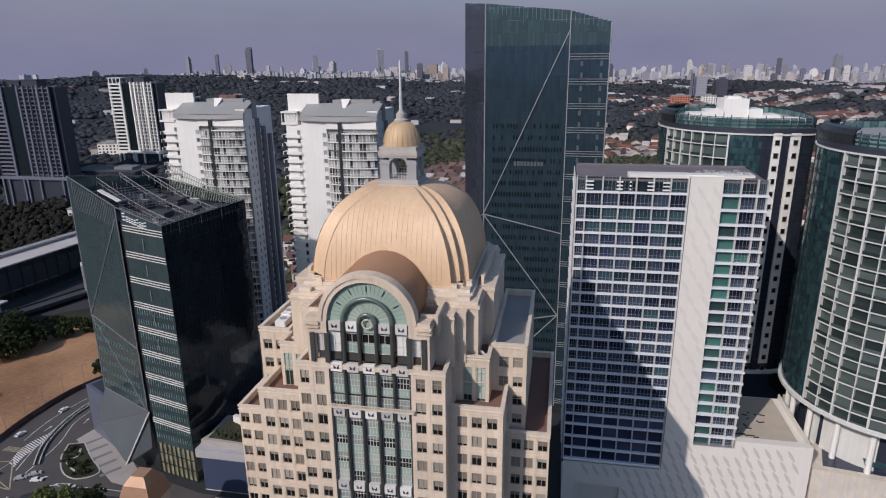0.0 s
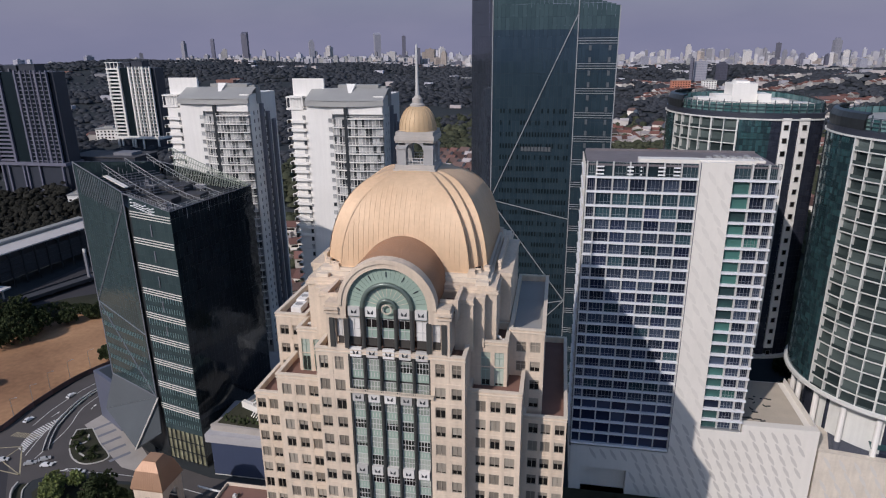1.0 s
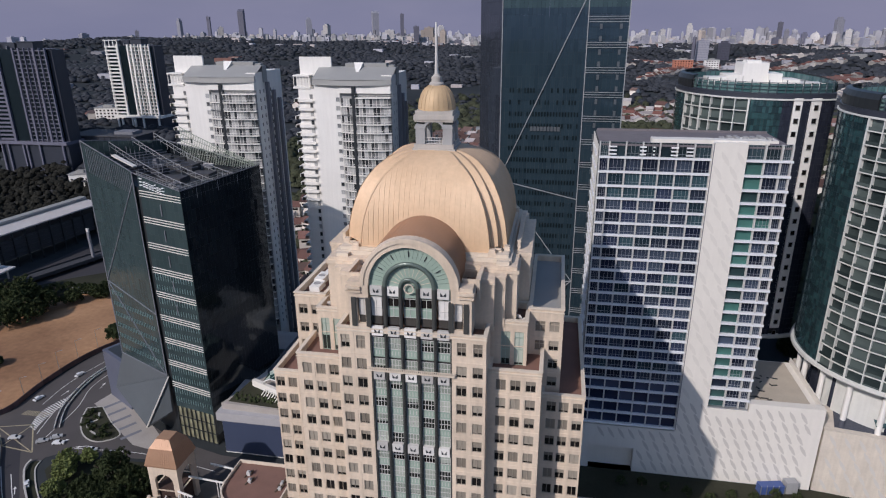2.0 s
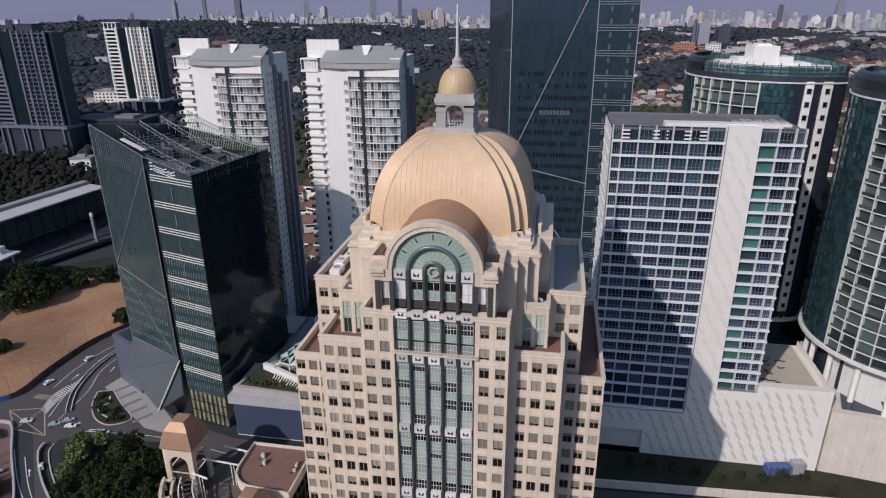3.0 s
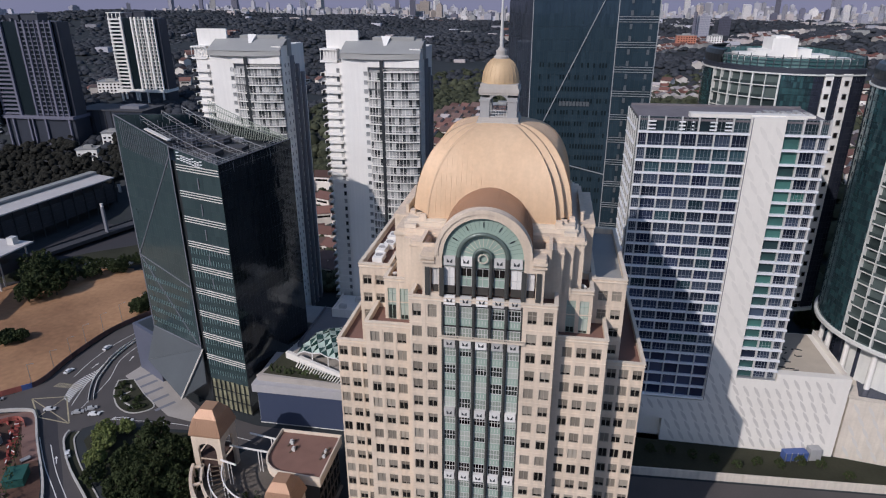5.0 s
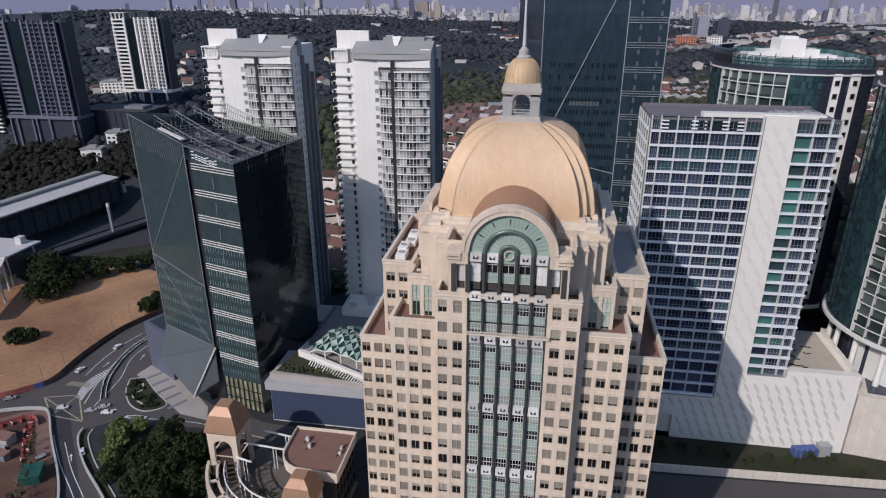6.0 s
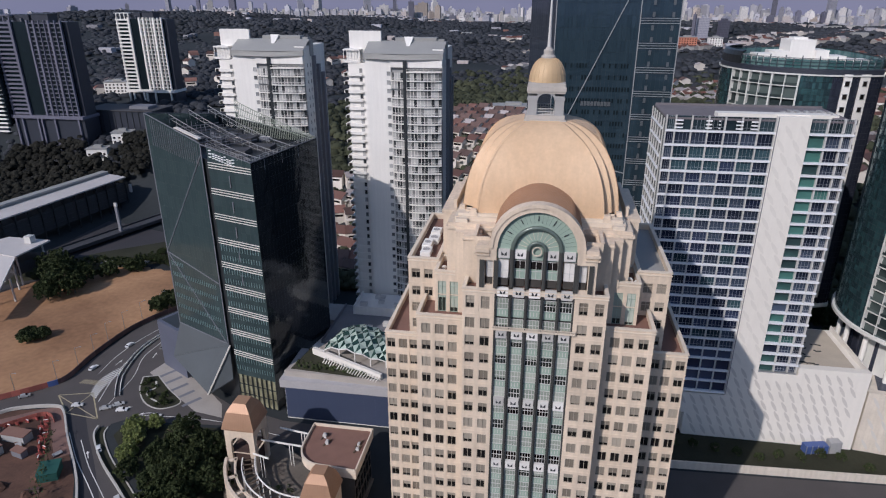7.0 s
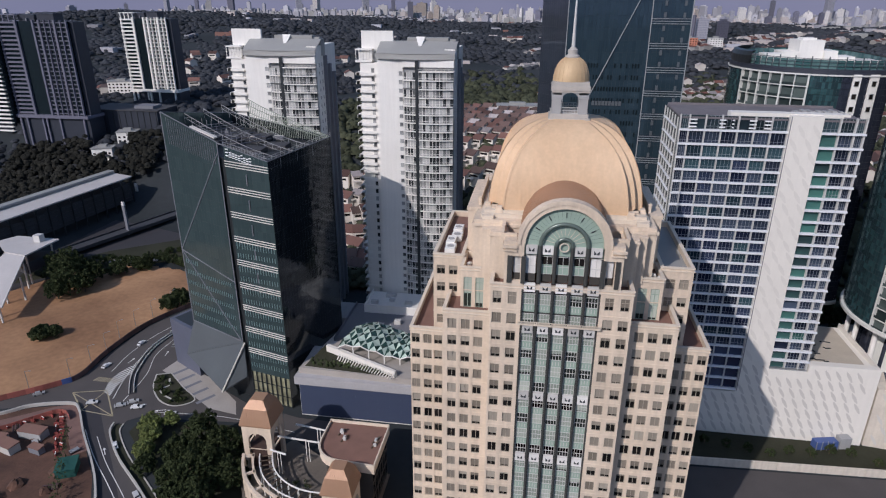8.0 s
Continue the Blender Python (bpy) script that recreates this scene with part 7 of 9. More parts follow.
for x, y, w, d, h in ((-94.0, 141.8, 0.6, 0.5, 1.6), (-92.3, 139.0, 0.5, 0.6, 1.4), (-82.4, 139.8, 0.4, 0.7, 1.0), (-82.2, 137.5, 0.5, 0.5, 0.9)):
    ob = thing("roof_vent_unit", (x, y, 19.6), "small white vent unit on a brown flat roof", "vent", "annex roof vents", local=True)
    g = Mesh()
    g.box(-w, w, -d, d, 0, h * 0.7).box(-w * 0.6, w * 0.6, -d * 0.6, d * 0.6, h * 0.7, h)
    part("casing", g, M["pale_metal"], ob)
    g = Mesh()
    g.bar((0.2, 0, 0.3), (0.7, 1.6, 0.6), 0.5)
    g.bar((-0.3, 0, 0.3), (-0.8, -1.4, 0.2), 0.4)
    part("duct", g, M["bark"], ob)


def pavilion(cx, cy, half, eave, top, label):
    """A stone pavilion with arched sides and a curved copper roof cut flat at the top."""
    ob = thing("arched_pavilion", (cx, cy, 0), label, "pavilion", "arched pavilions")
    for q in range(4):
        g = Mesh()
        def tp(x, y, z):
            for _ in range(q):
                x, y = -y, x
            return (cx + x, cy + y, z)
        h = half
        n = 10
        aw = half * 0.62
        zs = eave - 5.5
        g.face([tp(-h, -h, 0), tp(-aw, -h, 0), tp(-aw, -h, eave), tp(-h, -h, eave)])
        g.face([tp(aw, -h, 0), tp(h, -h, 0), tp(h, -h, eave), tp(aw, -h, eave)])
        for i in range(n):
            a0, a1 = math.pi * i / n, math.pi * (i + 1) / n
            x0, x1 = aw * math.cos(a0), aw * math.cos(a1)
            z0_, z1_ = zs + aw * 0.9 * math.sin(a0), zs + aw * 0.9 * math.sin(a1)
            g.face([tp(x1, -h, z1_), tp(x0, -h, z0_), tp(x0, -h, eave), tp(x1, -h, eave)])
            g.face([tp(x0, -h, z0_), tp(x1, -h, z1_), tp(x1, -h + 1, z1_), tp(x0, -h + 1, z0_)])
        g.face([tp(-aw, -h, 0), tp(-aw, -h + 1, 0), tp(-aw, -h + 1, zs), tp(-aw, -h, zs)])
        g.face([tp(aw, -h + 1, 0), tp(aw, -h, 0), tp(aw, -h, zs), tp(aw, -h + 1, zs)])
        g.face([tp(-aw, -h, zs - 3.5), tp(aw, -h, zs - 3.5), tp(aw, -h + 0.6, zs - 3.5), tp(-aw, -h + 0.6, zs - 3.5)])
        part("arched_wall", g, M["stone"], ob)
        g = Mesh()
        prof = [(half + 0.4, eave), (half + 0.5, eave + 0.5), (half * 0.98, eave + (top - eave) * 0.35), (half * 0.8, eave + (top - eave) * 0.7), (half * 0.45, top)]
        for (h0, z0_), (h1, z1_) in zip(prof, prof[1:]):
            g.face([tp(-h0, -h0, z0_), tp(h0, -h0, z0_), tp(h1, -h1, z1_), tp(-h1, -h1, z1_)])
        rf = part("roof_side", g, M["copper_dark"], ob)
        g = Mesh()
        for i in range(-6, 7):
            x = i * half / 7
            for (h0, z0_), (h1, z1_) in zip(prof[1:], prof[2:]):
                if abs(x) < h1:
                    g.bar(tp(x, -h0, z0_), tp(x, -h1, z1_), 0.12)
        part("seams", g, M["copper_dark"], rf)
    g = Mesh()
    k = half * 0.45
    g.box(cx - k, cx + k, cy - k, cy + k, top - 0.2, top + 0.15)
    part("roof_cap", g, M["copper_dark"], ob)
    g = Mesh()
    g.box(cx - half + 1.1, cx + half - 1.1, cy - half + 1.1, cy + half - 1.1, 0, eave - 8.9)
    part("inner_floor", g, M["pink"], ob)
    return ob


pavilion(-123.2, 146.6, 5.0, 18.6, 27.0, "stone pavilion with arches and a copper roof beside a pergola")
pavilion(-88.2, 121.5, 4.3, 17.5, 25.0, "smaller stone pavilion with a copper roof beside the annex")
pergola = thing("curved_pergola", (-98, 146, 0), "curved white pergola of beams and posts over a terrace", "pergola")
PC = Vector((-98.0, 146.0))
def pp(r, a):
    return (PC.x + r * math.cos(radians(a)), PC.y + r * math.sin(radians(a)))
for r, mat, w, h in ((29.5, "stone", 0.9, 1.6), (24.5, "white", 0.3, 0.4), (20.5, "white", 0.3, 0.4), (26.5, "stone", 0.7, 0.9)):
    g = Mesh()
    ribbon([Vector(pp(r, 196 + 4.6 * i)) for i in range(19)], -w / 2, w / 2, 10 + h / 2, g, thick=h)
    part("ring_beam", g, M[mat], pergola, weld=True)
for i in range(15):
    a = 198 + 5.6 * i
    g = Mesh()
    g.bar((*pp(29.5, a), 0), (*pp(29.5, a), 10), 0.8)
    part("post", g, M["stone"], pergola)
    for r in (24.5, 20.5):
        for da in (-0.55, 0.55) if i % 2 == 0 else ():
            g = Mesh()
            g.bar((*pp(r, a + da), 2), (*pp(r, a + da), 10), 0.2)
            part("post", g, M["white"], pergola)
    if i % 3 == 0:
        g = Mesh()
        g.bar((*pp(29.5, a), 10.2), (*pp(26.0, a), 10.2), 1.0, 0.5)
        part("cross_beam", g, M["stone"], pergola)
    g = Mesh()
    g.bar((*pp(24.5, a), 9.6), (*pp(20.5, a), 9.6), 0.22, 0.3)
    part("cross_beam", g, M["bark"], pergola)
for (x0, y0), (x1, y1) in (((-119.4, 148.5), (-99.8, 147.0)), ((-115.6, 155.5), (-99.8, 153.2)), ((-119, 141.5), (-113, 140))):
    g = Mesh()
    g.bar((x0, y0, 10.2), (x1, y1, 10.2), 0.45, 0.45)
    part("link_beam", g, M["white"], pergola)
    for t in (0.55,):
        for dx in (-0.5, 0.5):
            g = Mesh()
            x, y = x0 + (x1 - x0) * t + dx, y0 + (y1 - y0) * t
            g.bar((x, y, 1.5), (x, y, 10.2), 0.22)
            part("post", g, M["white"], pergola)
M["terrace_dark"] = material("weathered brown paving", (0.14, 0.12, 0.1), 0.9, 0.5, 0.15, 1.5, 0.1)
flat("terrace_floor", [pp(31, a) for a in range(190, 286, 8)] + [(-80, 126), (-80, 146), (-99, 147), (-118, 158)], 1.6, M["terrace_dark"], "paved terrace below the pergola", "pavement")
for k in range(26):
    a, r = random.uniform(205, 262), random.uniform(9, 28)
    x, y = pp(r, a)
    ob = thing("potted_shrub", (x, y, 1.6), "small dark shrub on a terrace", "shrub", "terrace shrubs", local=True)
    g = Mesh()
    s = random.uniform(0.5, 1.3)
    g.lathe([(0.3 * s, 0), (0.4 * s, 0.5 * s)], 0, 0, 8)
    part("pot", g, M["grey"], ob)
    g = Mesh()
    for i in range(30):
        p = Vector((random.gauss(0, 0.45), random.gauss(0, 0.45), abs(random.gauss(0.9, 0.4)))) * s
        q = Vector((random.uniform(-1, 1), random.uniform(-1, 1), random.uniform(-0.4, 1))).normalized() * 0.35 * s
        e = q.orthogonal().normalized() * 0.18 * s
        g.face([p - e, p + q, p + e, p - q * 0.4])
    part("leaves", g, M["leaf"], ob)

# ---- hotel forecourt: verge, low wall, blue container, neighbour block ----
flat("verge", [(0, 168), (60, 171), (130, 174), (130, 187), (80, 188), (0, 188)], 0.1, M["grass"], "grassed verge at the foot of the white podium", "ground")
flat("service_road", [(-10, 130), (140, 130), (140, 173.5), (60, 169.5), (-10, 166)], 0.06, M["asphalt"], "asphalt service road", "road")
M["podium_tan"] = material("cream stone panel", (0.6, 0.54, 0.46), 0.7, 0.2, 0.2, 1.5, streaks=0.2)
lw = thing("boundary_wall", (40, 168, 0), "long pale boundary wall beside a service road", "wall")
for i in range(20):
    g = Mesh()
    x = -8 + i * 7
    y, y2 = 167.6 + 0.047 * i * 7, 167.6 + 0.047 * (i + 1) * 7
    ribbon([Vector((x, y)), Vector((x + 6.9, y2))], -0.3, 0.3, 3.0, g, thick=3.0)
    part("wall_panel", g, M["podium_tan"], lw)
ct = thing("site_container", (68.5, 185.0, 0.1), "blue site container with steel frames on a verge", "container", turn=12, local=True)
g = Mesh()
g.box(-4, 4, -1.5, 1.5, 0.2, 3.2)
part("body", g, M["blue"], ct)
for k in range(5):
    g = Mesh()
    g.bar((-4 + k * 2, -1.6, 0), (-4 + k * 2, -1.6, 3.6), 0.22)
    part("rib", g, M["steel"], ct)
g = Mesh()
g.box(4.6, 8.6, -1.4, 1.4, 0, 4.4)
part("store", g, M["grey"], ct)
nb = thing("neighbour_podium", (100, 205, 0), "low white block with a dark glass roof court", "building")
g = Mesh()
g.prism([(82.4, 188.4), (135, 180), (135, 240), (88, 236)], 0, [23.8, 23.8, 23.8, 23.8])
part("wall", g, M["podium_tan"], nb)
g = Mesh()
g.prism([(86, 190.5), (131, 183.5), (131, 196), (90, 203)], 23.8, 24.0)
part("roof_court", g, M["glass_navy"], nb)
g = Mesh()
g.solid([(97, 188.6, 26.5), (118, 185.2, 26.5), (119, 193, 28.6), (98, 196.5, 28.6), (97, 188.6, 26.8), (118, 185.2, 26.8), (119, 193, 28.9), (98, 196.5, 28.9)])
part("glass_canopy", g, M["glass_tower"], nb, "dark teal sloping glass canopy")
for x, y, h in ((95, 197, 9), (100, 194, 7), (104, 192, 6)):
    g = Mesh()
    g.lathe([(1.0, 23.8), (1.0, 23.8 + h)], x, y, 16)
    part("round_column", g, M["white"], nb)
g = Mesh()
d2 = Vector((52.6, -8.4)).normalized()
for j in range(5):
    for i in range(11):
        u = 3 + i * 4.2 + (j % 2) * 2
        p = Vector((82.4, 188.4)) + d2 * u
        piece("relief_mark", RELIEF, nb, p.x, p.y, 3 + j * 4.3, math.degrees(math.atan2(d2.y, d2.x)))
# ---- elevated station at the left ----
station = thing("elevated_station", (-355, 340, 0), "elevated railway station with a long pale metal roof", "station")
g = Mesh()
def edge(t):
    return Vector((-357, 255)).lerp(Vector((-336.5, 399)), t)
a, b, s = edge(0), edge(1), Vector((-24, 3))
g.solid([(*(a + s), 25.4), (*a, 23.6), (*b, 23.6), (*(b + s), 25.4), (*(a + s), 26.2), (*a, 24.4), (*b, 24.4), (*(b + s), 26.2)])
roof_st = part("roof", g, M["pale_roof"], station, "long pale metal roof")
for k in range(8):
    g = Mesh()
    a, b = edge(k / 8), edge((k + 1) / 8)
    g.solid([(*(a + Vector((-20, 2))), 26.3), (*(a + Vector((-15, 1.6))), 26.0), (*(b + Vector((-15, 1.6))), 26.0), (*(b + Vector((-20, 2))), 26.3), (*(a + Vector((-20, 2))), 27.8), (*(a + Vector((-15, 1.6))), 27.6), (*(b + Vector((-15, 1.6))), 27.6), (*(b + Vector((-20, 2))), 27.8)])
    part("ridge_vent", g, M["roof_grey"], roof_st)
for k in range(17):
    g = Mesh()
    a = edge(k / 16) + Vector((-1.5, 0))
    g.bar((a.x, a.y, 0), (a.x, a.y, 24), 0.7)
    g.bar((a.x, a.y, 18), (a.x - 5, a.y + 0.6, 24.6), 0.3)
    part("column", g, M["dark_metal"], station)
# concourse wall: shade of this sunless side is put into the dark colour
g = Mesh()
a, b, s = edge(0) + Vector((-2.4, 0)), edge(1) + Vector((-2.4, 0)), Vector((-19, 2))
g.solid([(*(a + s), 6), (*a, 6), (*b, 6), (*(b + s), 6), (*(a + s), 19), (*a, 19), (*b, 19), (*(b + s), 19)])
part("concourse", g, M["station_dark"], station, "dark louvred concourse wall")
for z in (8.5, 11.5, 14.5, 17.5):
    g = Mesh()
    a, b = edge(0) + Vector((-2.2, 0)), edge(1) + Vector((-2.2, 0))
    g.bar((a.x, a.y, z), (b.x, b.y, z), 0.3)
    part("rail", g, M["dark_metal"], station)
link = thing("link_bridge", (-310, 260, 0), "white roofed link bridge leading to the station", "bridge")
for poly, z in (([(-341, 277), (-324, 263.5), (-309, 260.5), (-308.6, 286), (-336, 287)], [18.5] * 5), ([(-324, 263.5), (-322, 255), (-296, 215), (-288, 219), (-309, 260.5)], [18.0, 16.5, 10.0, 10.0, 18.0])):
    g = Mesh()
    g.prism(poly, 0, z)
    g.v = [(x, y, (zz - 0.8 if i < len(poly) else zz)) for i, ((x, y, zz), _) in enumerate(zip([(p[0], p[1], z[i % len(poly)]) for i, p in enumerate(poly + poly)], g.v))]
    part("roof", g, M["pale_roof"], link)
for x, y, z in ((-336, 280, 18), (-312, 264, 18), (-312, 283, 18), (-325, 266, 18), (-318, 254, 15.5), (-306, 240, 13), (-298, 224, 10.5), (-292, 221, 9.8), (-300, 245, 13), (-309, 258, 16)):
    g = Mesh()
    g.bar((x, y, 0), (x, y, z), 0.7)
    part("column", g, M["pale_metal"], link)
g = Mesh()
g.prism([(-334, 279), (-324, 267), (-312, 263), (-311, 284)], 6, 12)
part("walkway", g, M["station_dark"], link)
g = Mesh()
g.box(-319, -315, 279, 283, 18.5, 22.5)
part("lift_head", g, M["pale_metal"], link)
flat("highway", [(-336, 262), (-318, 250), (-300, 285), (-262, 318), (-225, 330), (-190, 420), (-200, 620), (-250, 620), (-300, 470), (-334, 380)][::-1], 0.05, M["asphalt_dark"], "wide dark asphalt highway beside the station", "road")
# low viaduct, pylon signs and street lamps
via = thing("viaduct", (-300, 400, 0), "dark low concrete viaduct beside the station", "viaduct")
for k in range(9):
    a, b = Vector((-322, 300)).lerp(Vector((-262, 470)), k / 9), Vector((-322, 300)).lerp(Vector((-262, 470)), (k + 1) / 9)
    for nm, w0, w1, z, thick in (("deck", -5.0, 5.0, 3.4, 1.2), ("parapet", -5.2, -4.8, 4.4, 1.2), ("parapet", 4.8, 5.2, 4.4, 1.2)):
        g = Mesh()
        ribbon([a, b], w0, w1, z, g, thick=thick)
        part(nm, g, M["station_dark"], via)
    g = Mesh()
    g.bar((a.x, a.y, 0), (a.x, a.y, 2.2), 2.0)
    part("pier", g, M["station_dark"], via)
for x, y, h, mat in ((-306.4, 343.3, 23, "slate"), (-344.0, 412.3, 14.5, "pale_metal")):
    ob = thing("advertising_pylon", (x, y, 0), "tall dark pylon sign with a pale top beside the road" if mat == "slate" else "slim pale pylon sign beside the road", "sign", "pylon signs", local=True, turn=-20)
    g = Mesh()
    g.box(-0.5, 0.5, -0.5, 0.5, 0, h * 0.12)
    part("post", g, M["slate"], ob)
    g = Mesh()
    g.solid([(-1.3, -0.5, h * 0.12), (1.3, -0.5, h * 0.12), (1.3, 0.5, h * 0.12), (-1.3, 0.5, h * 0.12), (-1.5, -0.5, h * 0.9), (1.1, -0.5, h * 0.9), (1.1, 0.5, h * 0.9), (-1.5, 0.5, h * 0.9)])
    part("panel", g, M[mat], ob)
    g = Mesh()
    g.box(-1.4, 1.0, -0.5, 0.5, h * 0.9, h)
    part("head", g, M["pale_metal"], ob)
for i in range(10):
    x, y = -232 + 3.5 * math.sin(i), 172 + i * 11
    x = [-236, -226, -224.5, -225, -226, -225, -223, -219, -212, -204][i]
    ob = thing("street_lamp", (x, y, 0), "slim grey street lamp beside the road", "lamp", "street lamps", local=True, turn=-90 + i * 8)
    g = Mesh()
    g.lathe([(0.14, 0), (0.08, 9)], 0, 0, 8)
    part("post", g, M["steel"], ob)
    g = Mesh()
    g.bar((0, 0, 8.9), (0, 2.2, 9.4), 0.1).box(-0.15, 0.15, 1.9, 2.9, 9.35, 9.5)
    part("arm", g, M["steel"], ob)


# ---- far-left apartment pair ----
def grid_tower(y, z0, z1, band, gap, grid, wall, label, wing=None, depth=17.0, fh=3.45):
    """A slab of flats on a podium: a banded column, a dark recess, and a grid of windows and balconies."""
    root = thing("gridded_apartment_tower", ((band[0] + grid[1]) / 2, y + 8, height(band[0], y)), label, "tower", "gridded apartment towers")
    foot = height(band[0], y) - 6
    light = M[wall]
    g = Mesh()
    g.box(band[0] + 0.6, grid[1] - 0.6, y + 1.6, y + depth, z0, z1 - 1.5)
    part("core", g, M["glass_slit"], root, "dark glazed wall behind balconies")
    n = int((z1 - z0) / fh)
    for k in range(n + 1):
        z = z1 - 2.5 - k * fh
        if z < z0:
            break
        g = Mesh()
        g.box(band[0] - 1.2, band[1], y, y + 1.7, z - 0.75, z + 0.6)
        part("floor_band", g, light, root)
        g = Mesh()
        g.box(grid[0], grid[1], y + 0.5, y + 1.7, z - 0.5, z + 0.25)
        part("floor_band", g, light, root)
    span = grid[1] - grid[0]
    for x, w in ((band[0], 0.5), (band[1] - 0.5, 1.0), (grid[0] + 0.6, 0.8), (grid[0] + span * 0.2, 0.8), (grid[0] + span * 0.36, 0.3), (grid[0] + span * 0.52, 0.3), (grid[0] + span * 0.64, 0.9), (grid[0] + span * 0.82, 0.35), (grid[1] - 0.5, 0.5)):
        g = Mesh()
        g.box(x - w, x + w, y - 0.15, y + 1.7, z0, z1 - 0.5)
        part("pier", g, light, root)
    g = Mesh()
    g.box(gap[0], gap[1], y + 4.5, y + depth - 1, z0, z1 + 3.5)
    part("dark_core", g, M["navy_band"], root)
    g = Mesh()
    g.box(gap[0] + (gap[1] - gap[0]) * 0.55, gap[0] + (gap[1] - gap[0]) * 0.62, y + 2.5, y + 4.5, z0, z1 + 1)
    part("recess_fin", g, M["slate"], root)
    g = Mesh()
    g.box(grid[0] + span * 0.12, grid[0] + span * 0.6, y + 3, y + 14, z1 - 1.5, z1 + 4.0).box(grid[0] + span * 0.1, grid[0] + span * 0.62, y + 2.6, y + 14.4, z1 + 4.0, z1 + 4.5)
    part("roof_house", g, M["navy_band"], root)
    g = Mesh()
    for i in range(4):
        x = band[0] + (band[1] - band[0]) * i / 3
        g.bar((x, y + 0.6, z1 - 2), (x, y + 0.6, z1 + 3.0), 0.7)
    g.box(band[0] - 1.5, band[1] + 1.0, y - 0.2, y + 12, z1 + 3.0, z1 + 3.6)
    part("roof_pergola", g, light, root)
    # right side: its shade is painted as dark navy
    g = Mesh()
    g.box(grid[1] - 0.4, grid[1] + 3.2, y + 3.5, y + depth, z0 - 2, z1 - 2)
    part("side_wall", g, M["navy_band"], root)
    g = Mesh()
    g.box(band[0] - 2.0, grid[1] + 3.5, y - 1.6, y + depth + 3, z0 - 2.6, z0)
    part("podium_band", g, light, root)
    for u in (0.02, 0.12, 0.36, 0.42, 0.62, 0.98):
        x = band[0] + (grid[1] - band[0]) * u
        g = Mesh()
        g.box(x - 0.7, x + 0.7, y - 1.2, y + 0.4, foot, z0 - 2.6)
        part("podium_column", g, light, root)
    g = Mesh()
    g.box(band[0], grid[1] + 3, y + 0.6, y + depth + 2, foot, z0 - 2.6)
    part("podium_wall", g, M["navy_band"], root)
    if wing:
        g = Mesh()
        g.box(wing[0] + 1, wing[1], y - 4, y + depth, z0 - 8, z1 - 3)
        part("wing_wall", g, M["glass_slit"], root, "dark glazed side wing with white balconies")
        for k in range(n + 4):
            z = z1 - 4 - k * fh
            g = Mesh()
            g.box(wing[0], wing[1] - 0.8, y - 6.5, y - 4, z - 0.25, z + 0.25).box(wing[0], wing[1] - 0.8, y - 6.5, y - 6.3, z + 0.25, z + 1.2)
            part("wing_balcony", g, M["white"], root)
    return root


grid_tower(566, 64.0, 131.0, (-438.5, -426.0), (-426.0, -416.0), (-416.0, -392.5), "white", "white gridded apartment tower with a dark recess on a white podium")
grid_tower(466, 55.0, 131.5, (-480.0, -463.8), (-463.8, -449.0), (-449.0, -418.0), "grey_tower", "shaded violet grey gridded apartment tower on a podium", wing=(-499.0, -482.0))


# dark block added on the slope beside the gridded towers, in place of shade
hall = thing("dark_hall", (-400, 500, 36), "long dark block standing in for a shaded slope", "building")
for nm, bx, mat in (("wall", (-432, -366, 488, 520, 20, 56.4), "navy_band"), ("roof", (-433, -365, 487, 521, 56.4, 57.2), "station_dark"), ("roof_house", (-392, -374, 496, 510, 57.2, 59.6), "slate")):
    g = Mesh()
    g.box(*bx)
    part(nm, g, M[mat], hall)
for i in range(12):
    g = Mesh()
    g.box(-431.2 + i * 5.8, -430.8 + i * 5.8, 487.6, 488.0, 22, 56.4)
    part("fin", g, M["dark_metal"], hall)


# ---- houses ----
def house(name, w, d, h, pitch, wall, roof, porch=True):
    ob = thing(name, (0, 0, -500), "plastered house with a tiled gable roof", "house", "terraced houses", local=True)
    g = Mesh()
    g.box(-w, w, -d, d, -6, h)
    g.face([(-w, -d, h), (-w, d, h), (-w, 0, h + pitch)][::-1])
    g.face([(w, -d, h), (w, d, h), (w, 0, h + pitch)])
    part("wall", g, wall, ob)
    g = Mesh()
    e = 0.5
    for s in (-1, 1):
        g.solid([(-w - e, s * (d + e), h - 0.3), (w + e, s * (d + e), h - 0.3), (w + e, 0, h + pitch - 0.05), (-w - e, 0, h + pitch - 0.05), (-w - e, s * (d + e), h - 0.1), (w + e, s * (d + e), h - 0.1), (w + e, 0, h + pitch + 0.2), (-w - e, 0, h + pitch + 0.2)] if s < 0 else
                [(w + e, d + e, h - 0.3), (-w - e, d + e, h - 0.3), (-w - e, 0, h + pitch - 0.05), (w + e, 0, h + pitch - 0.05), (w + e, d + e, h - 0.1), (-w - e, d + e, h - 0.1), (-w - e, 0, h + pitch + 0.2), (w + e, 0, h + pitch + 0.2)])
    part("roof", g, roof, ob, "clay tiled roof")
    g = Mesh()
    g.box(-w * 0.75, w * 0.75, -d - 0.05, -d + 0.05, 3.7, 5.1)
    part("window", g, M["pane_dark"], ob)
    if porch:
        g = Mesh()
        g.box(-w, w * 0.2, -d - 3.5, -d, 2.7, 3.0).box(-w, -w + 0.3, -d - 3.5, -d - 3.2, 0, 2.7).box(-0.1, 0.2, -d - 3.5, -d - 3.2, 0, 2.7)
        part("porch", g, wall, ob)
    return ob


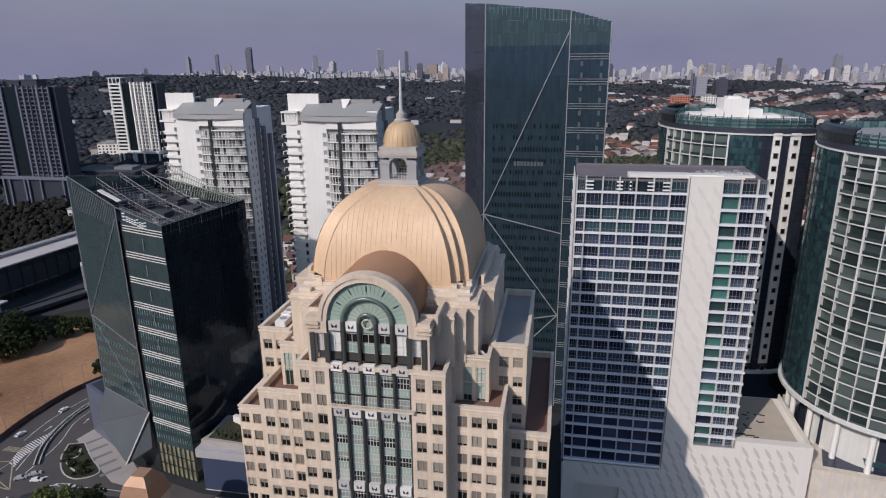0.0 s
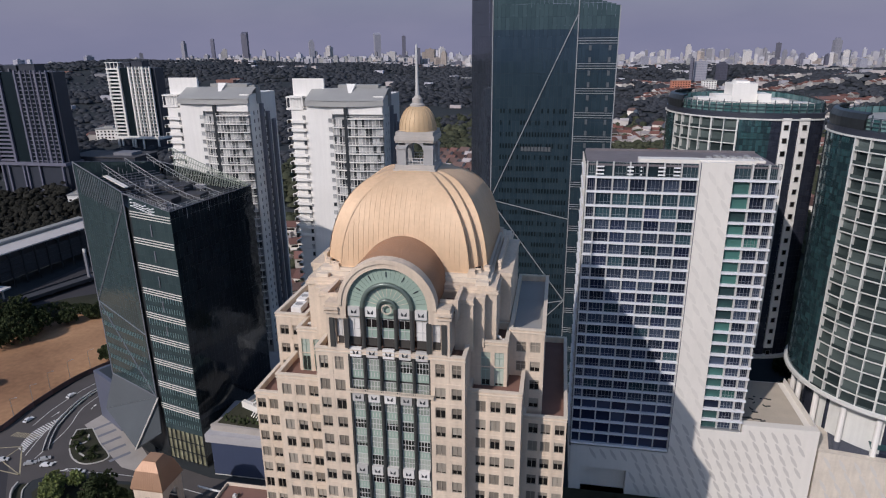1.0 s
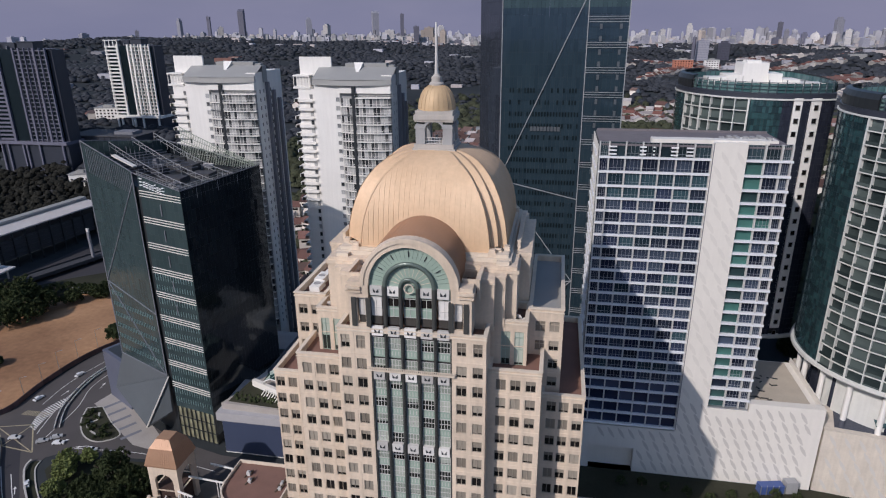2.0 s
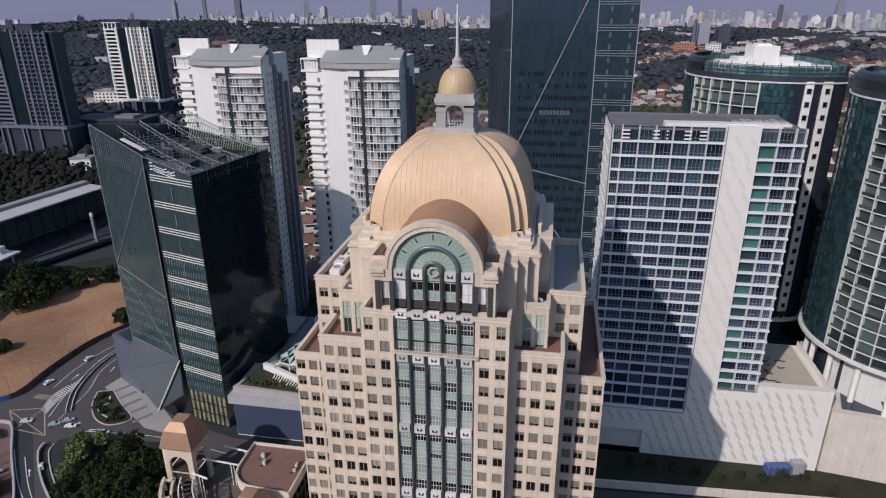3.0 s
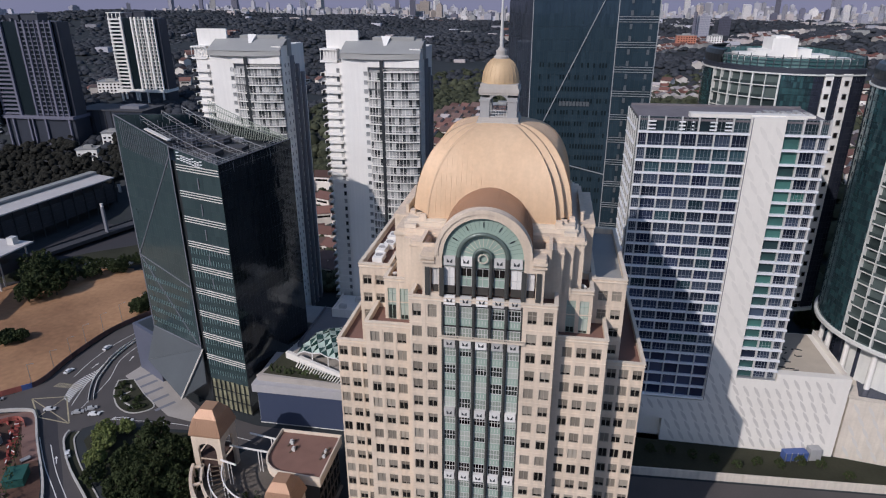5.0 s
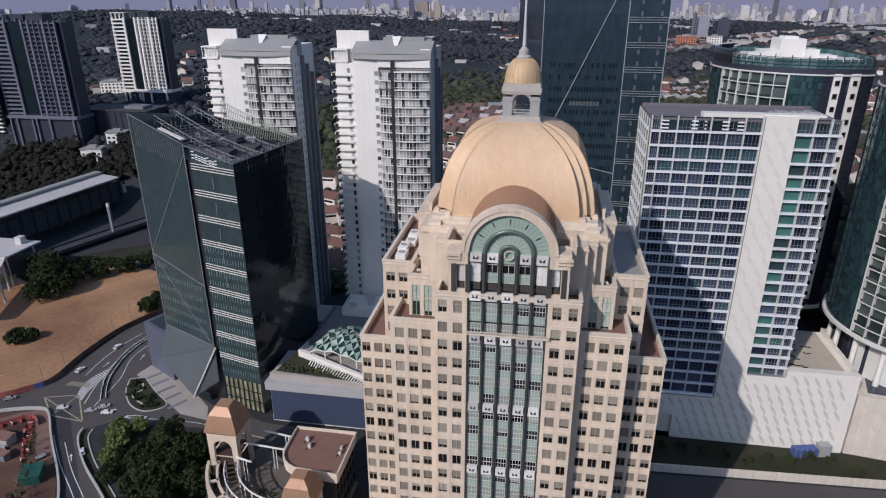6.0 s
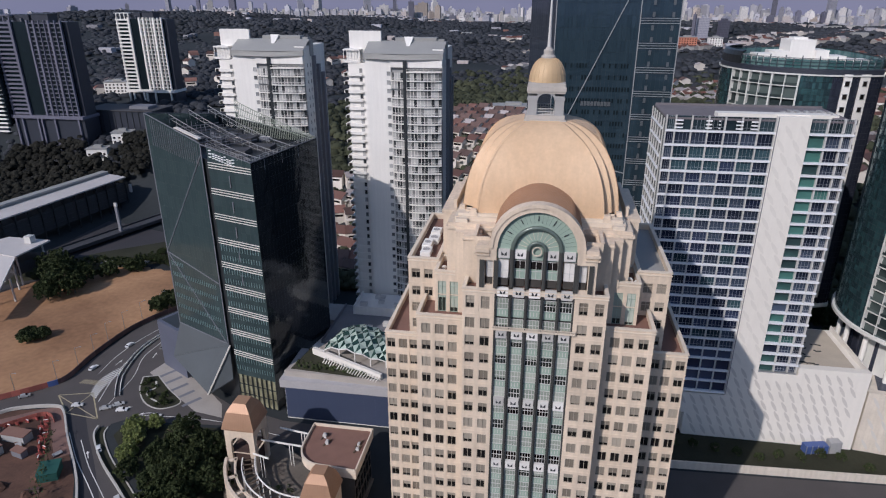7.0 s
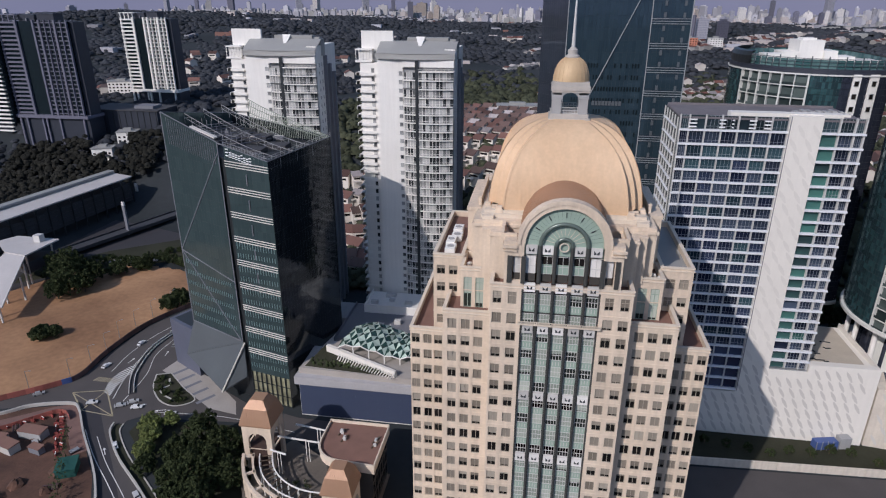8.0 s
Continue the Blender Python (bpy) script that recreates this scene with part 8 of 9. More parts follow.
kinds = [house("house", 3.6, 6.0, 6.2, 2.4, M["house_wall"], M["roof_red"]), house("house", 4.2, 5.5, 6.5, 2.8, M["house_wall"], M["roof_dark"]), house("house", 6.0, 5.5, 6.8, 3.2, M["house_wall"], M["roof_red"], False), house("house", 3.6, 5.6, 6.3, 2.2, M["house_wall"], M["roof_pale"])]
random.seed(11)
spots = []
for row in range(10):
    for i in range(15):
        spots.append((-132 + i * 9.2 + random.uniform(-0.8, 0.8) + row * 3, 384 + row * 19.5 + random.uniform(-1.5, 1.5) + 0.22 * i * 9.2, -24 + random.uniform(-5, 5), random.choice((0, 0, 0, 1, 1, 1, 1, 1, 3))))
for row in range(7):
    for i in range(6):
        spots.append((-186 + i * 10 + random.uniform(-2, 2), 305 + row * 16 + random.uniform(-3, 3), random.uniform(-30, 40), random.choice((0, 1, 2, 3))))
for i in range(52):
    spots.append((random.uniform(30, 430), random.uniform(430, 900), random.uniform(0, 180), random.choice((1, 2, 3))))
for i in range(16):
    spots.append((random.uniform(-560, -250), random.uniform(560, 900), random.uniform(0, 180), 2))
for i in range(30):
    spots.append((random.uniform(130, 260), random.uniform(290, 420), random.uniform(0, 180), 2))
for x, y, a, k in spots:
    copy_thing(kinds[k], pose(x, y, height(x, y) + 0.2, 0, 0, a))
for ob in kinds:
    for c in [ob, *ob.children_recursive]:
        bpy.data.objects.remove(c)
for x, y, w, d, h, mat, label in ((-60, 560, 18, 8, 9, "white", "long white hall among trees"), (92, 520, 14, 8, 12, "lilac", "white building with a pale violet roof"), (178, 1060, 14, 7, 17, "salmon", "salmon coloured block of flats"), (222, 1070, 10, 7, 16, "white", "white block of flats"), (260, 640, 60, 8, 8, "roof_red", "long red roofed terrace"),
                              (-398, 455, 8, 6, 9, "white", "white villa with a dark roof beside the station"), (-385, 472, 8, 6, 9, "white", "white villa with a dark roof beside the station"), (-262, 430, 12, 6, 10, "white", "white flat roofed villa"), (-244, 446, 9, 6, 9, "white", "white flat roofed villa"), (-480, 610, 12, 8, 14, "white", "white villa with a red roof"), (310, 900, 60, 9, 8, "roof_red", "long red roofed terrace")):
    z = height(x, y)
    ob = thing("villa", (x, y, z), label, "building", "villas", local=True, turn=random.uniform(-20, 20))
    g = Mesh()
    g.box(-w, w, -d, d, -8, h)
    part("wall", g, M["white"] if mat in ("roof_red", "lilac") else M[mat], ob)
    g = Mesh()
    g.prism([(-w - 0.6, -d - 0.6), (w + 0.6, -d - 0.6), (w + 0.6, d + 0.6), (-w - 0.6, d + 0.6)], h, h + 0.6)
    g.solid([(-w, -d, h + 0.6), (w, -d, h + 0.6), (w, d, h + 0.6), (-w, d, h + 0.6), (-w * 0.8, -0.4, h + 3.6), (w * 0.8, -0.4, h + 3.6), (w * 0.8, 0.4, h + 3.6), (-w * 0.8, 0.4, h + 3.6)] if mat in ("roof_red", "lilac") else [(-w * 0.4, -d * 0.4, h + 0.6), (w * 0.4, -d * 0.4, h + 0.6), (w * 0.4, d * 0.4, h + 0.6), (-w * 0.4, d * 0.4, h + 0.6), (-w * 0.4, -d * 0.4, h + 2.6), (w * 0.4, -d * 0.4, h + 2.6), (w * 0.4, d * 0.4, h + 2.6), (-w * 0.4, d * 0.4, h + 2.6)])
    part("roof", g, M[mat] if mat in ("roof_red", "lilac") else M["roof_grey"], ob)
    g = Mesh()
    for f in range(int(h / 3.2)):
        for i in range(int(w / 2)):
            x1 = -w + 1.2 + i * 4 * 0.98
            if x1 > w - 2:
                break
            g.box(x1, x1 + 1.8, -d - 0.06, -d, f * 3.2 + 1, f * 3.2 + 2.5)
    tagged(part("panes", g, M["pane_dark"], ob), kind="stuff")


# ---- trees ----
def clump(g, c, r, n=9, squash=0.8):
    """A small uneven tuft of leaf faces."""
    for _ in range(n):
        d = Vector((random.gauss(0, 1), random.gauss(0, 1), random.gauss(0, 1))).normalized()
        p = c + Vector((d.x, d.y, d.z * squash)) * r * random.uniform(0.65, 1.1)
        t = d.orthogonal().normalized()
        b = d.cross(t)
        a = random.uniform(0, 6.3)
        u = (t * math.cos(a) + b * math.sin(a)) * r * random.uniform(0.45, 0.8)
        v = (b * math.cos(a) - t * math.sin(a)) * r * random.uniform(0.3, 0.6)
        w = d * r * 0.2
        g.face([p - u - w, p - v * 0.9 + w * 0.3, p + u - w, p + v + w * 0.3])


def tree(x, y, z, h, crown, label, mat="leaf", clumps=120, group="garden trees", leaf=1.0):
    ob = thing("tree", (x, y, z), label, "tree", group, local=True)
    g = Mesh()
    g.lathe([(0.06 * h * 0.6, -1.0), (0.045 * h * 0.6, h * 0.25), (0.03 * h * 0.6, h * 0.6)], 0, 0, 9)
    for k in range(7):
        a, q = random.uniform(0, 6.3), random.uniform(0.5, 0.8)
        g.bar((0, 0, h * random.uniform(0.22, 0.5)), (crown * q * math.cos(a), crown * q * math.sin(a), h * random.uniform(0.55, 0.85)), 0.016 * h)
    part("trunk", g, M["bark"], ob)
    g = Mesh()
    for _ in range(clumps):
        d = Vector((random.gauss(0, 1), random.gauss(0, 1), abs(random.gauss(0, 1)) - 0.25)).normalized()
        rad = random.uniform(0.5, 1.0) ** 0.5 * (1 + 0.5 * noise.noise(d * 2.2 + Vector((x, y, 0))))
        c = Vector((d.x * crown * rad, d.y * crown * rad, h * 0.45 + d.z * h * 0.52 * rad))
        clump(g, c, random.uniform(0.5, 1.2) * leaf, 12)
    part("crown", g, M[mat], ob)
    return ob


random.seed(5)
for x, y, h, c, mat, n in ((-147, 148, 16, 6.5, "leaf", 460), (-152, 140, 12, 5.0, "leaf", 300), (-141, 132, 15, 7.0, "leaf", 420), (-149, 131, 9, 4.5, "leaf", 220), (-138, 145, 13, 6, "leaf", 380), (-130, 134, 11, 5.5, "leaf", 300), (-136, 122, 12, 6, "leaf", 300), (-145, 124, 8, 4, "leaf", 200), (-172, 156, 7, 3.8, "leaf_light", 150), (-168.5, 150.5, 7, 3.4, "leaf_light", 130), (-166.5, 143, 6.5, 3.2, "leaf_light", 110), (-166.5, 160, 6, 2.6, "leaf_light", 80), (-162, 136, 6, 3.4, "leaf", 110)):
    tree(x, y, 0, h, c, "dense dark green tree in a roadside garden" if mat == "leaf" else "light green tree in a roadside garden", mat, int(n * 1.5), leaf=0.75)
for x, y, h, c in ((-281, 254, 15, 6.5), (-284, 249, 12, 5.5), (-276, 259, 13, 5.5), (-287, 262, 18, 8), (-290, 270, 15, 8), (-300, 275, 17, 9), (-280, 272, 11, 6), (-272, 282, 8, 5), (-262, 292, 8, 5), (-262, 210, 6, 4.5), (-258, 214, 5, 3), (-216, 252, 9, 4.5), (-219, 247, 8, 4), (-224, 290, 6, 4), (-240, 300, 6, 5), (-205, 262, 8, 5)):
    tree(x, y, 0, h, c, "dark green tree at the edge of a bare field", "leaf", 260, "field trees")
for i in range(14):
    tree(-60 + random.uniform(-14, 14), 300 + random.uniform(-20, 45), height(-60, 310), random.uniform(12, 18), random.uniform(6, 9), "dark green tree between houses and towers", "leaf", 130, "estate trees", 1.5)
for i in range(10):
    x = 20 + i * 7
    tree(x, 178 + random.uniform(-2, 4), 0.1, random.uniform(2.5, 4), 1.6, "small young tree on a verge", "leaf", 40, "verge trees", 0.5)
for i in range(10):
    tree(110 + random.uniform(-8, 25), 262 + random.uniform(-10, 60), 0, random.uniform(10, 15), random.uniform(5, 8), "green tree beside a residential tower", "leaf", 110, "estate trees", 1.5)
tree(-63, 226, 20, 9, 5, "round dark tree on a terrace", "leaf", 110, "terrace trees")

# dark lane along the yard wall and shrubs on the island
random.seed(66)
lane = Mesh()
ribbon(curve([(-206, 166.5), (-200.5, 160.5), (-191, 149.5), (-180, 137.5), (-168, 123.5), (-156, 109)], 8), -2.2, 3.6, 0.046, lane)
single("resurfaced_lane", lane, M["asphalt_dark"], label="dark asphalt lane beside the yard wall", category="road", kind="structure")
for _ in range(16):
    u_, v_ = random.random(), random.uniform(-1.6, 1.6)
    x, y = -188.5 + 17 * u_ + v_, 186.5 - 12 * u_ + v_ * 1.4
    sh = thing("shrub", (x, y, 0.2), "low dark shrub on a kerbed traffic island", "shrub", "island shrubs", local=True)
    g = Mesh()
    for _k in range(7):
        clump(g, Vector((random.gauss(0, 0.7), random.gauss(0, 0.7), random.uniform(0.3, 1.1))), random.uniform(0.4, 0.8), 9)
    part("leaves", g, M["leaf"], sh)
pth = Mesh()
ribbon(curve([(-184.5, 188.5), (-182.0, 184.0), (-184.0, 181.0), (-180.5, 177.5), (-174.0, 174.5)], 6), -0.35, 0.35, 0.24, pth, thick=0.1)
single("garden_path", pth, M["kerb"], label="narrow winding pale path on a planted island", category="path", kind="structure")

# scrub along the far edge of the field
random.seed(77)
for x, y, r, h in [(-300 + 5.0 * i + random.uniform(-2, 2), 287 + 1.9 * i + random.uniform(-5, 5), random.uniform(3.2, 5.5), random.uniform(3.5, 7)) for i in range(13)] + [(-262 + 7 * i, 318 + random.uniform(-6, 6), random.uniform(2.0, 3.5), random.uniform(2.5, 5)) for i in range(6)] + [(-303, 268, 5, 9), (-296, 278, 5, 10)]:
    tree(x, y, 0, h, r, "dark green scrub at the far edge of a field", "leaf", 70, "field scrub", 0.8)
flat("rough_verge", [(-322, 262), (-300, 281), (-284, 290), (-262, 302), (-236, 306), (-214, 318), (-214, 345), (-262, 345), (-300, 315), (-330, 280)][::-1], 0.07, M["grass"], "rough green verge between a field and a highway", "ground")
flat("sandy_patch", [(p_[0] + 3 * math.sin(i), p_[1] + 2 * math.cos(2 * i)) for i, p_ in enumerate([(-290, 296), (-278, 296), (-266, 300), (-262, 305), (-272, 309), (-286, 306)])], 0.085, M["paving"], "pale sandy patch with rubble beside a field", "ground")

# woods: uneven clumps over the rising land, one sheet of canopy
random.seed(21)
g = Mesh()
houses = [(x, y) for x, y, a, k in spots]
cellmap = {}
for x, y in houses:
    cellmap.setdefault((int(x // 12), int(y // 12)), 1)
def crown_tuft(c, r, flakes, m=0, squat=0.7):
    """A tree seen from far off: an uneven lobed crown with leafy flakes on it."""
    k, turn = len(g.v), random.uniform(0, 6.3)
    for q, lift in ((1.0, -0.25), (0.92, 0.3), (0.52, 0.78)):
        for i in range(6):
            a, w = turn + i * math.pi / 3 + lift, r * q * random.uniform(0.72, 1.18)
            g.v.append((c.x + w * math.cos(a), c.y + w * math.sin(a), c.z + squat * r * (lift + random.uniform(-0.13, 0.13))))
    g.v.append((c.x, c.y, c.z + squat * r * random.uniform(0.88, 1.1)))
    for j in (0, 6):
        for i in range(6):
            i1 = (i + 1) % 6
            g.f.append((k + j + i, k + j + i1, k + j + 6 + i1, k + j + 6 + i))
            g.m.append(m)
    for i in range(6):
        g.f.append((k + 12 + i, k + 12 + (i + 1) % 6, k + 18))
        g.m.append(m)
    for _ in range(flakes):
        d = Vector((random.gauss(0, 1), random.gauss(-0.3, 1), random.gauss(0.5, 0.8))).normalized()
        p = c + Vector((d.x, d.y, d.z * squat)) * r * random.uniform(0.85, 1.1)
        t = d.orthogonal().normalized()
        b = d.cross(t)
        a, q = random.uniform(0, 6.3), r * random.uniform(0.16, 0.34)
        u, v = (t * math.cos(a) + b * math.sin(a)) * q, (b * math.cos(a) - t * math.sin(a)) * q * 0.75
        g.face([p - u, p - v, p + u * 0.9, p + v], m)
count = 0
while count < 36000:
    a, rr = random.uniform(-0.9, 1.0), 260 + 2300 * random.random() ** 1.5
    x, y = rr * -math.sin(a), rr * math.cos(a)
    if (y < 285 or (-400 < x < -240 and y < 440) or (x < -230 and y < 330) or (-460 < x < -380 and 565 < y < 600) or (-500 < x < -410 and 465 < y < 500) or (-436 < x < -362 and 484 < y < 524)):
        continue
    if (int(x // 12), int(y // 12)) in cellmap and random.random() < 0.8:
        continue
    if -135 < x < 5 and 375 < y < 560 and random.random() < 0.35:
        continue
    if 38 < x < 105 and y < 305:
        continue
    if noise.noise(Vector((x / 160, y / 160, 1.5))) < -0.5:
        continue
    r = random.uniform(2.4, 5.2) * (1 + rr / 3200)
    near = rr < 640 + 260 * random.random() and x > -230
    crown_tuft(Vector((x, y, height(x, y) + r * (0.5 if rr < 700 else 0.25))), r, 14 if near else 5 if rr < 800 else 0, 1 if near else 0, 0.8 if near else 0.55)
    count += 1
# belt trees: near-black leaf colour stands in for shade on the hillside
for _ in range(2200):
    x, y = random.uniform(-480, -340), random.uniform(330, 462)
    if (y > 404 or x < -388) and not (x > -352 and y < 425) and not (-410 < x < -374 and 444 < y):
        crown_tuft(Vector((x, y, height(x, y) + random.uniform(3, 8) + 7 * ease(415, 455, y))), random.uniform(1.8, 3.6), 18, 2, 0.8)
single("woods", g, [M["leaf_far"], M["leaf_mid"], M["leaf_shaded"]], label="dark green wooded hills behind the towers", category="woods", kind="stuff", smooth=True)

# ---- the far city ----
FAR_LABEL = {"far_white": "pale distant block of flats, haze-tinted", "far_grey": "grey distant tower, haze-tinted", "far_tan": "tan distant block of flats, haze-tinted", "far_dark": "dark distant glass tower, haze-tinted"}


def block_tower(x, y, w, d, h, mat, shape):
    """A far block of flats: shaft, set-back head or side wing, and roof house in one mesh."""
    g = Mesh()
    if shape == 3:
        g.solid([(-w, -d, -30), (w, -d, -30), (w, d, -30), (-w, d, -30), (-w, -d, h * 0.93), (w, -d, h * 0.93), (w, d, h), (-w, d, h)])
    else:
        g.box(-w, w, -d, d, -30, h)
    if shape == 1:
        g.box(-w * 0.6, w * 0.6, -d * 0.6, d * 0.6, h, h * 1.1)
    elif shape == 2:
        g.box(-w * 1.7, -w * 0.999, -d * 1.1, d * 0.6, -30, h * 0.86)
        g.box(-w * 0.2, w * 0.2, -d * 0.3, d * 0.3, h, h * 1.06)
    if shape != 3:
        g.box(-w * 0.3, w * 0.1, -d * 0.35, d * 0.35, h, h + 4)
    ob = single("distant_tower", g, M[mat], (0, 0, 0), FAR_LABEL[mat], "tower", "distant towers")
    ob.matrix_basis = pose(x, y, height(x, y), 0, 0, random.uniform(-35, 35))
    return ob


random.seed(33)
def far_at(px, dist):
    """A place at a bearing given across the first view, 0 to 1, and a distance."""
    b = math.radians(10.7) - math.atan((px - 0.5) * 2 * 0.703 / 1.06)
    return -dist * math.sin(b), dist * math.cos(b)
NAMED = [(0.28, 3600, 30, 160, "far_dark", 3), (0.243, 3900, 18, 130, "far_dark", 0), (0.256, 3700, 22, 75, "far_white", 2), (0.21, 3900, 24, 110, "far_grey", 1), (0.46, 3800, 20, 140, "far_dark", 0), (0.43, 4200, 40, 165, "far_grey", 3), (0.355, 3800, 30, 110, "far_grey", 1), (0.375, 3900, 34, 80, "far_white", 1),
         (0.445, 2600, 34, 52, "far_white", 2), (0.475, 2500, 20, 62, "far_dark", 0), (0.49, 3000, 42, 75, "far_tan", 2), (0.503, 3100, 26, 80, "far_white", 1), (0.755, 3300, 26, 95, "far_white", 0), (0.785, 3300, 28, 118, "far_white", 1), (0.8, 3200, 26, 92, "far_tan", 3), (0.853, 2900, 30, 96, "far_white", 3), (0.888, 3200, 24, 132, "far_dark", 0), (0.896, 2800, 20, 86, "far_grey", 1), (0.93, 2900, 12, 80, "far_white", 0), (0.968, 2900, 26, 92, "far_white", 0), (0.955, 3900, 40, 150, "far_grey", 1), (0.73, 3600, 40, 70, "far_white", 2), (0.71, 3600, 30, 70, "far_white", 0), (0.88, 3600, 40, 60, "far_white", 0), (0.99, 3300, 40, 50, "far_tan", 0), (0.8, 1500, 26, 56, "far_grey", 0), (0.825, 1550, 22, 52, "far_dark", 1), (0.79, 1480, 7, 66, "far_dark", 0), (0.1, 2600, 30, 45, "far_grey", 1), (0.16, 2500, 12, 60, "far_grey", 0), (0.155, 3000, 36, 40, "far_white", 2), (0.02, 3500, 40, 40, "far_grey", 0)]
for px, dist, w, h, mat, shape in NAMED:
    x, y = far_at(px, dist)
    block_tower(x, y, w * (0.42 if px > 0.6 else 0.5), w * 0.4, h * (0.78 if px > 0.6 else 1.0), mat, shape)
far_blocks = Mesh()
for i in range(640):
    px, dist = random.uniform(0.0, 1.12), random.uniform(2500, 4600)
    if px < 0.19 and random.random() < 0.75 or 0.2 < px < 0.42 and dist < 3400:
        continue
    x, y = far_at(px, dist)
    tall = random.random() ** 2
    if dist > 3300:
        w, d, h, z = random.uniform(5, 15), random.uniform(6, 12), (20 + 60 * tall) * (0.5 if px < 0.2 else 0.85 if px < 0.6 else 1.0), height(x, y)
        far_blocks.box(x - w, x + w, y - d, y + d, z - 20, z + h)
        far_blocks.box(x - w * 0.5, x + w * 0.3, y - d * 0.5, y + d * 0.5, z + h, z + h + random.uniform(2, 7))
        continue
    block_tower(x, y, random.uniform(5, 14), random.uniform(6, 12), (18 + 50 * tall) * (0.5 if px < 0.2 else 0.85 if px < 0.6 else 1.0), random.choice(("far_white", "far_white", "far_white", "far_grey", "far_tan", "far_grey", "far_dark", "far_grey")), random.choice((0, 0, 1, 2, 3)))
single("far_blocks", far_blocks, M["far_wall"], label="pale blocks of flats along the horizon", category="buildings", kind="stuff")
# suburb beyond the towers: rows of small gabled houses among the trees
random.seed(91)
g = Mesh()
def far_house(x, y, a, w, d, h, pitch, m):
    """One small gabled house in the joined suburb."""
    ca, sa, z = math.cos(a), math.sin(a), height(x, y)
    def at(u, v, k):
        return (x + u * ca - v * sa, y + u * sa + v * ca, z + k)
    base = [(-w, -d), (w, -d), (w, d), (-w, d)]
    g.solid([at(*p, -4) for p in base] + [at(*p, h) for p in base], 0)
    e = 0.5
    ridge = [at(-w - e, 0, h + pitch), at(w + e, 0, h + pitch)]
    lo, hi = [at(-w - e, -d - e, h), at(w + e, -d - e, h)], [at(-w - e, d + e, h), at(w + e, d + e, h)]
    g.face([lo[0], lo[1], ridge[1], ridge[0]], m)
    g.face([hi[1], hi[0], ridge[0], ridge[1]], m)
    g.face([at(-w, -d, h), ridge[0], at(-w, d, h)], 0)
    g.face([at(w, d, h), ridge[1], at(w, -d, h)], 0)
for row in range(70):
    px, dist, a = random.uniform(0.56, 1.12), random.uniform(430, 1500), random.uniform(-0.5, 0.9)
    m = random.choice((1, 1, 1, 2, 3))
    x0, y0 = far_at(px, dist)
    for i in range(random.randint(4, 16)):
        x, y = x0 + i * 9.5 * math.cos(a), y0 + i * 9.5 * math.sin(a)
        if y < 400 or x < 5 and y < 600:
            continue
        far_house(x, y, a + math.pi / 2 * (random.random() < 0.3), random.uniform(3.6, 5), random.uniform(4.5, 6.5), random.uniform(4, 6.5), random.uniform(1.8, 3.0), m if random.random() < 0.8 else random.choice((1, 2, 3)))
for i in range(45):
    px, dist = random.uniform(-0.02, 0.4), random.uniform(620, 900)
    x, y = far_at(px, dist)
    if noise.noise(Vector((x / 110, y / 110, 4.5))) > 0.12:
        far_house(x, y, random.uniform(0, 3), random.uniform(4, 8), random.uniform(4.5, 6.5), random.uniform(4, 8), random.uniform(1.8, 3.0), random.choice((1, 2, 3)))
single("suburb", g, [M["house_far"], M["roof_far"], M["roof_far_dark"], M["roof_far_pale"]], label="rows of small tiled houses among trees behind the towers", category="houses", kind="stuff")
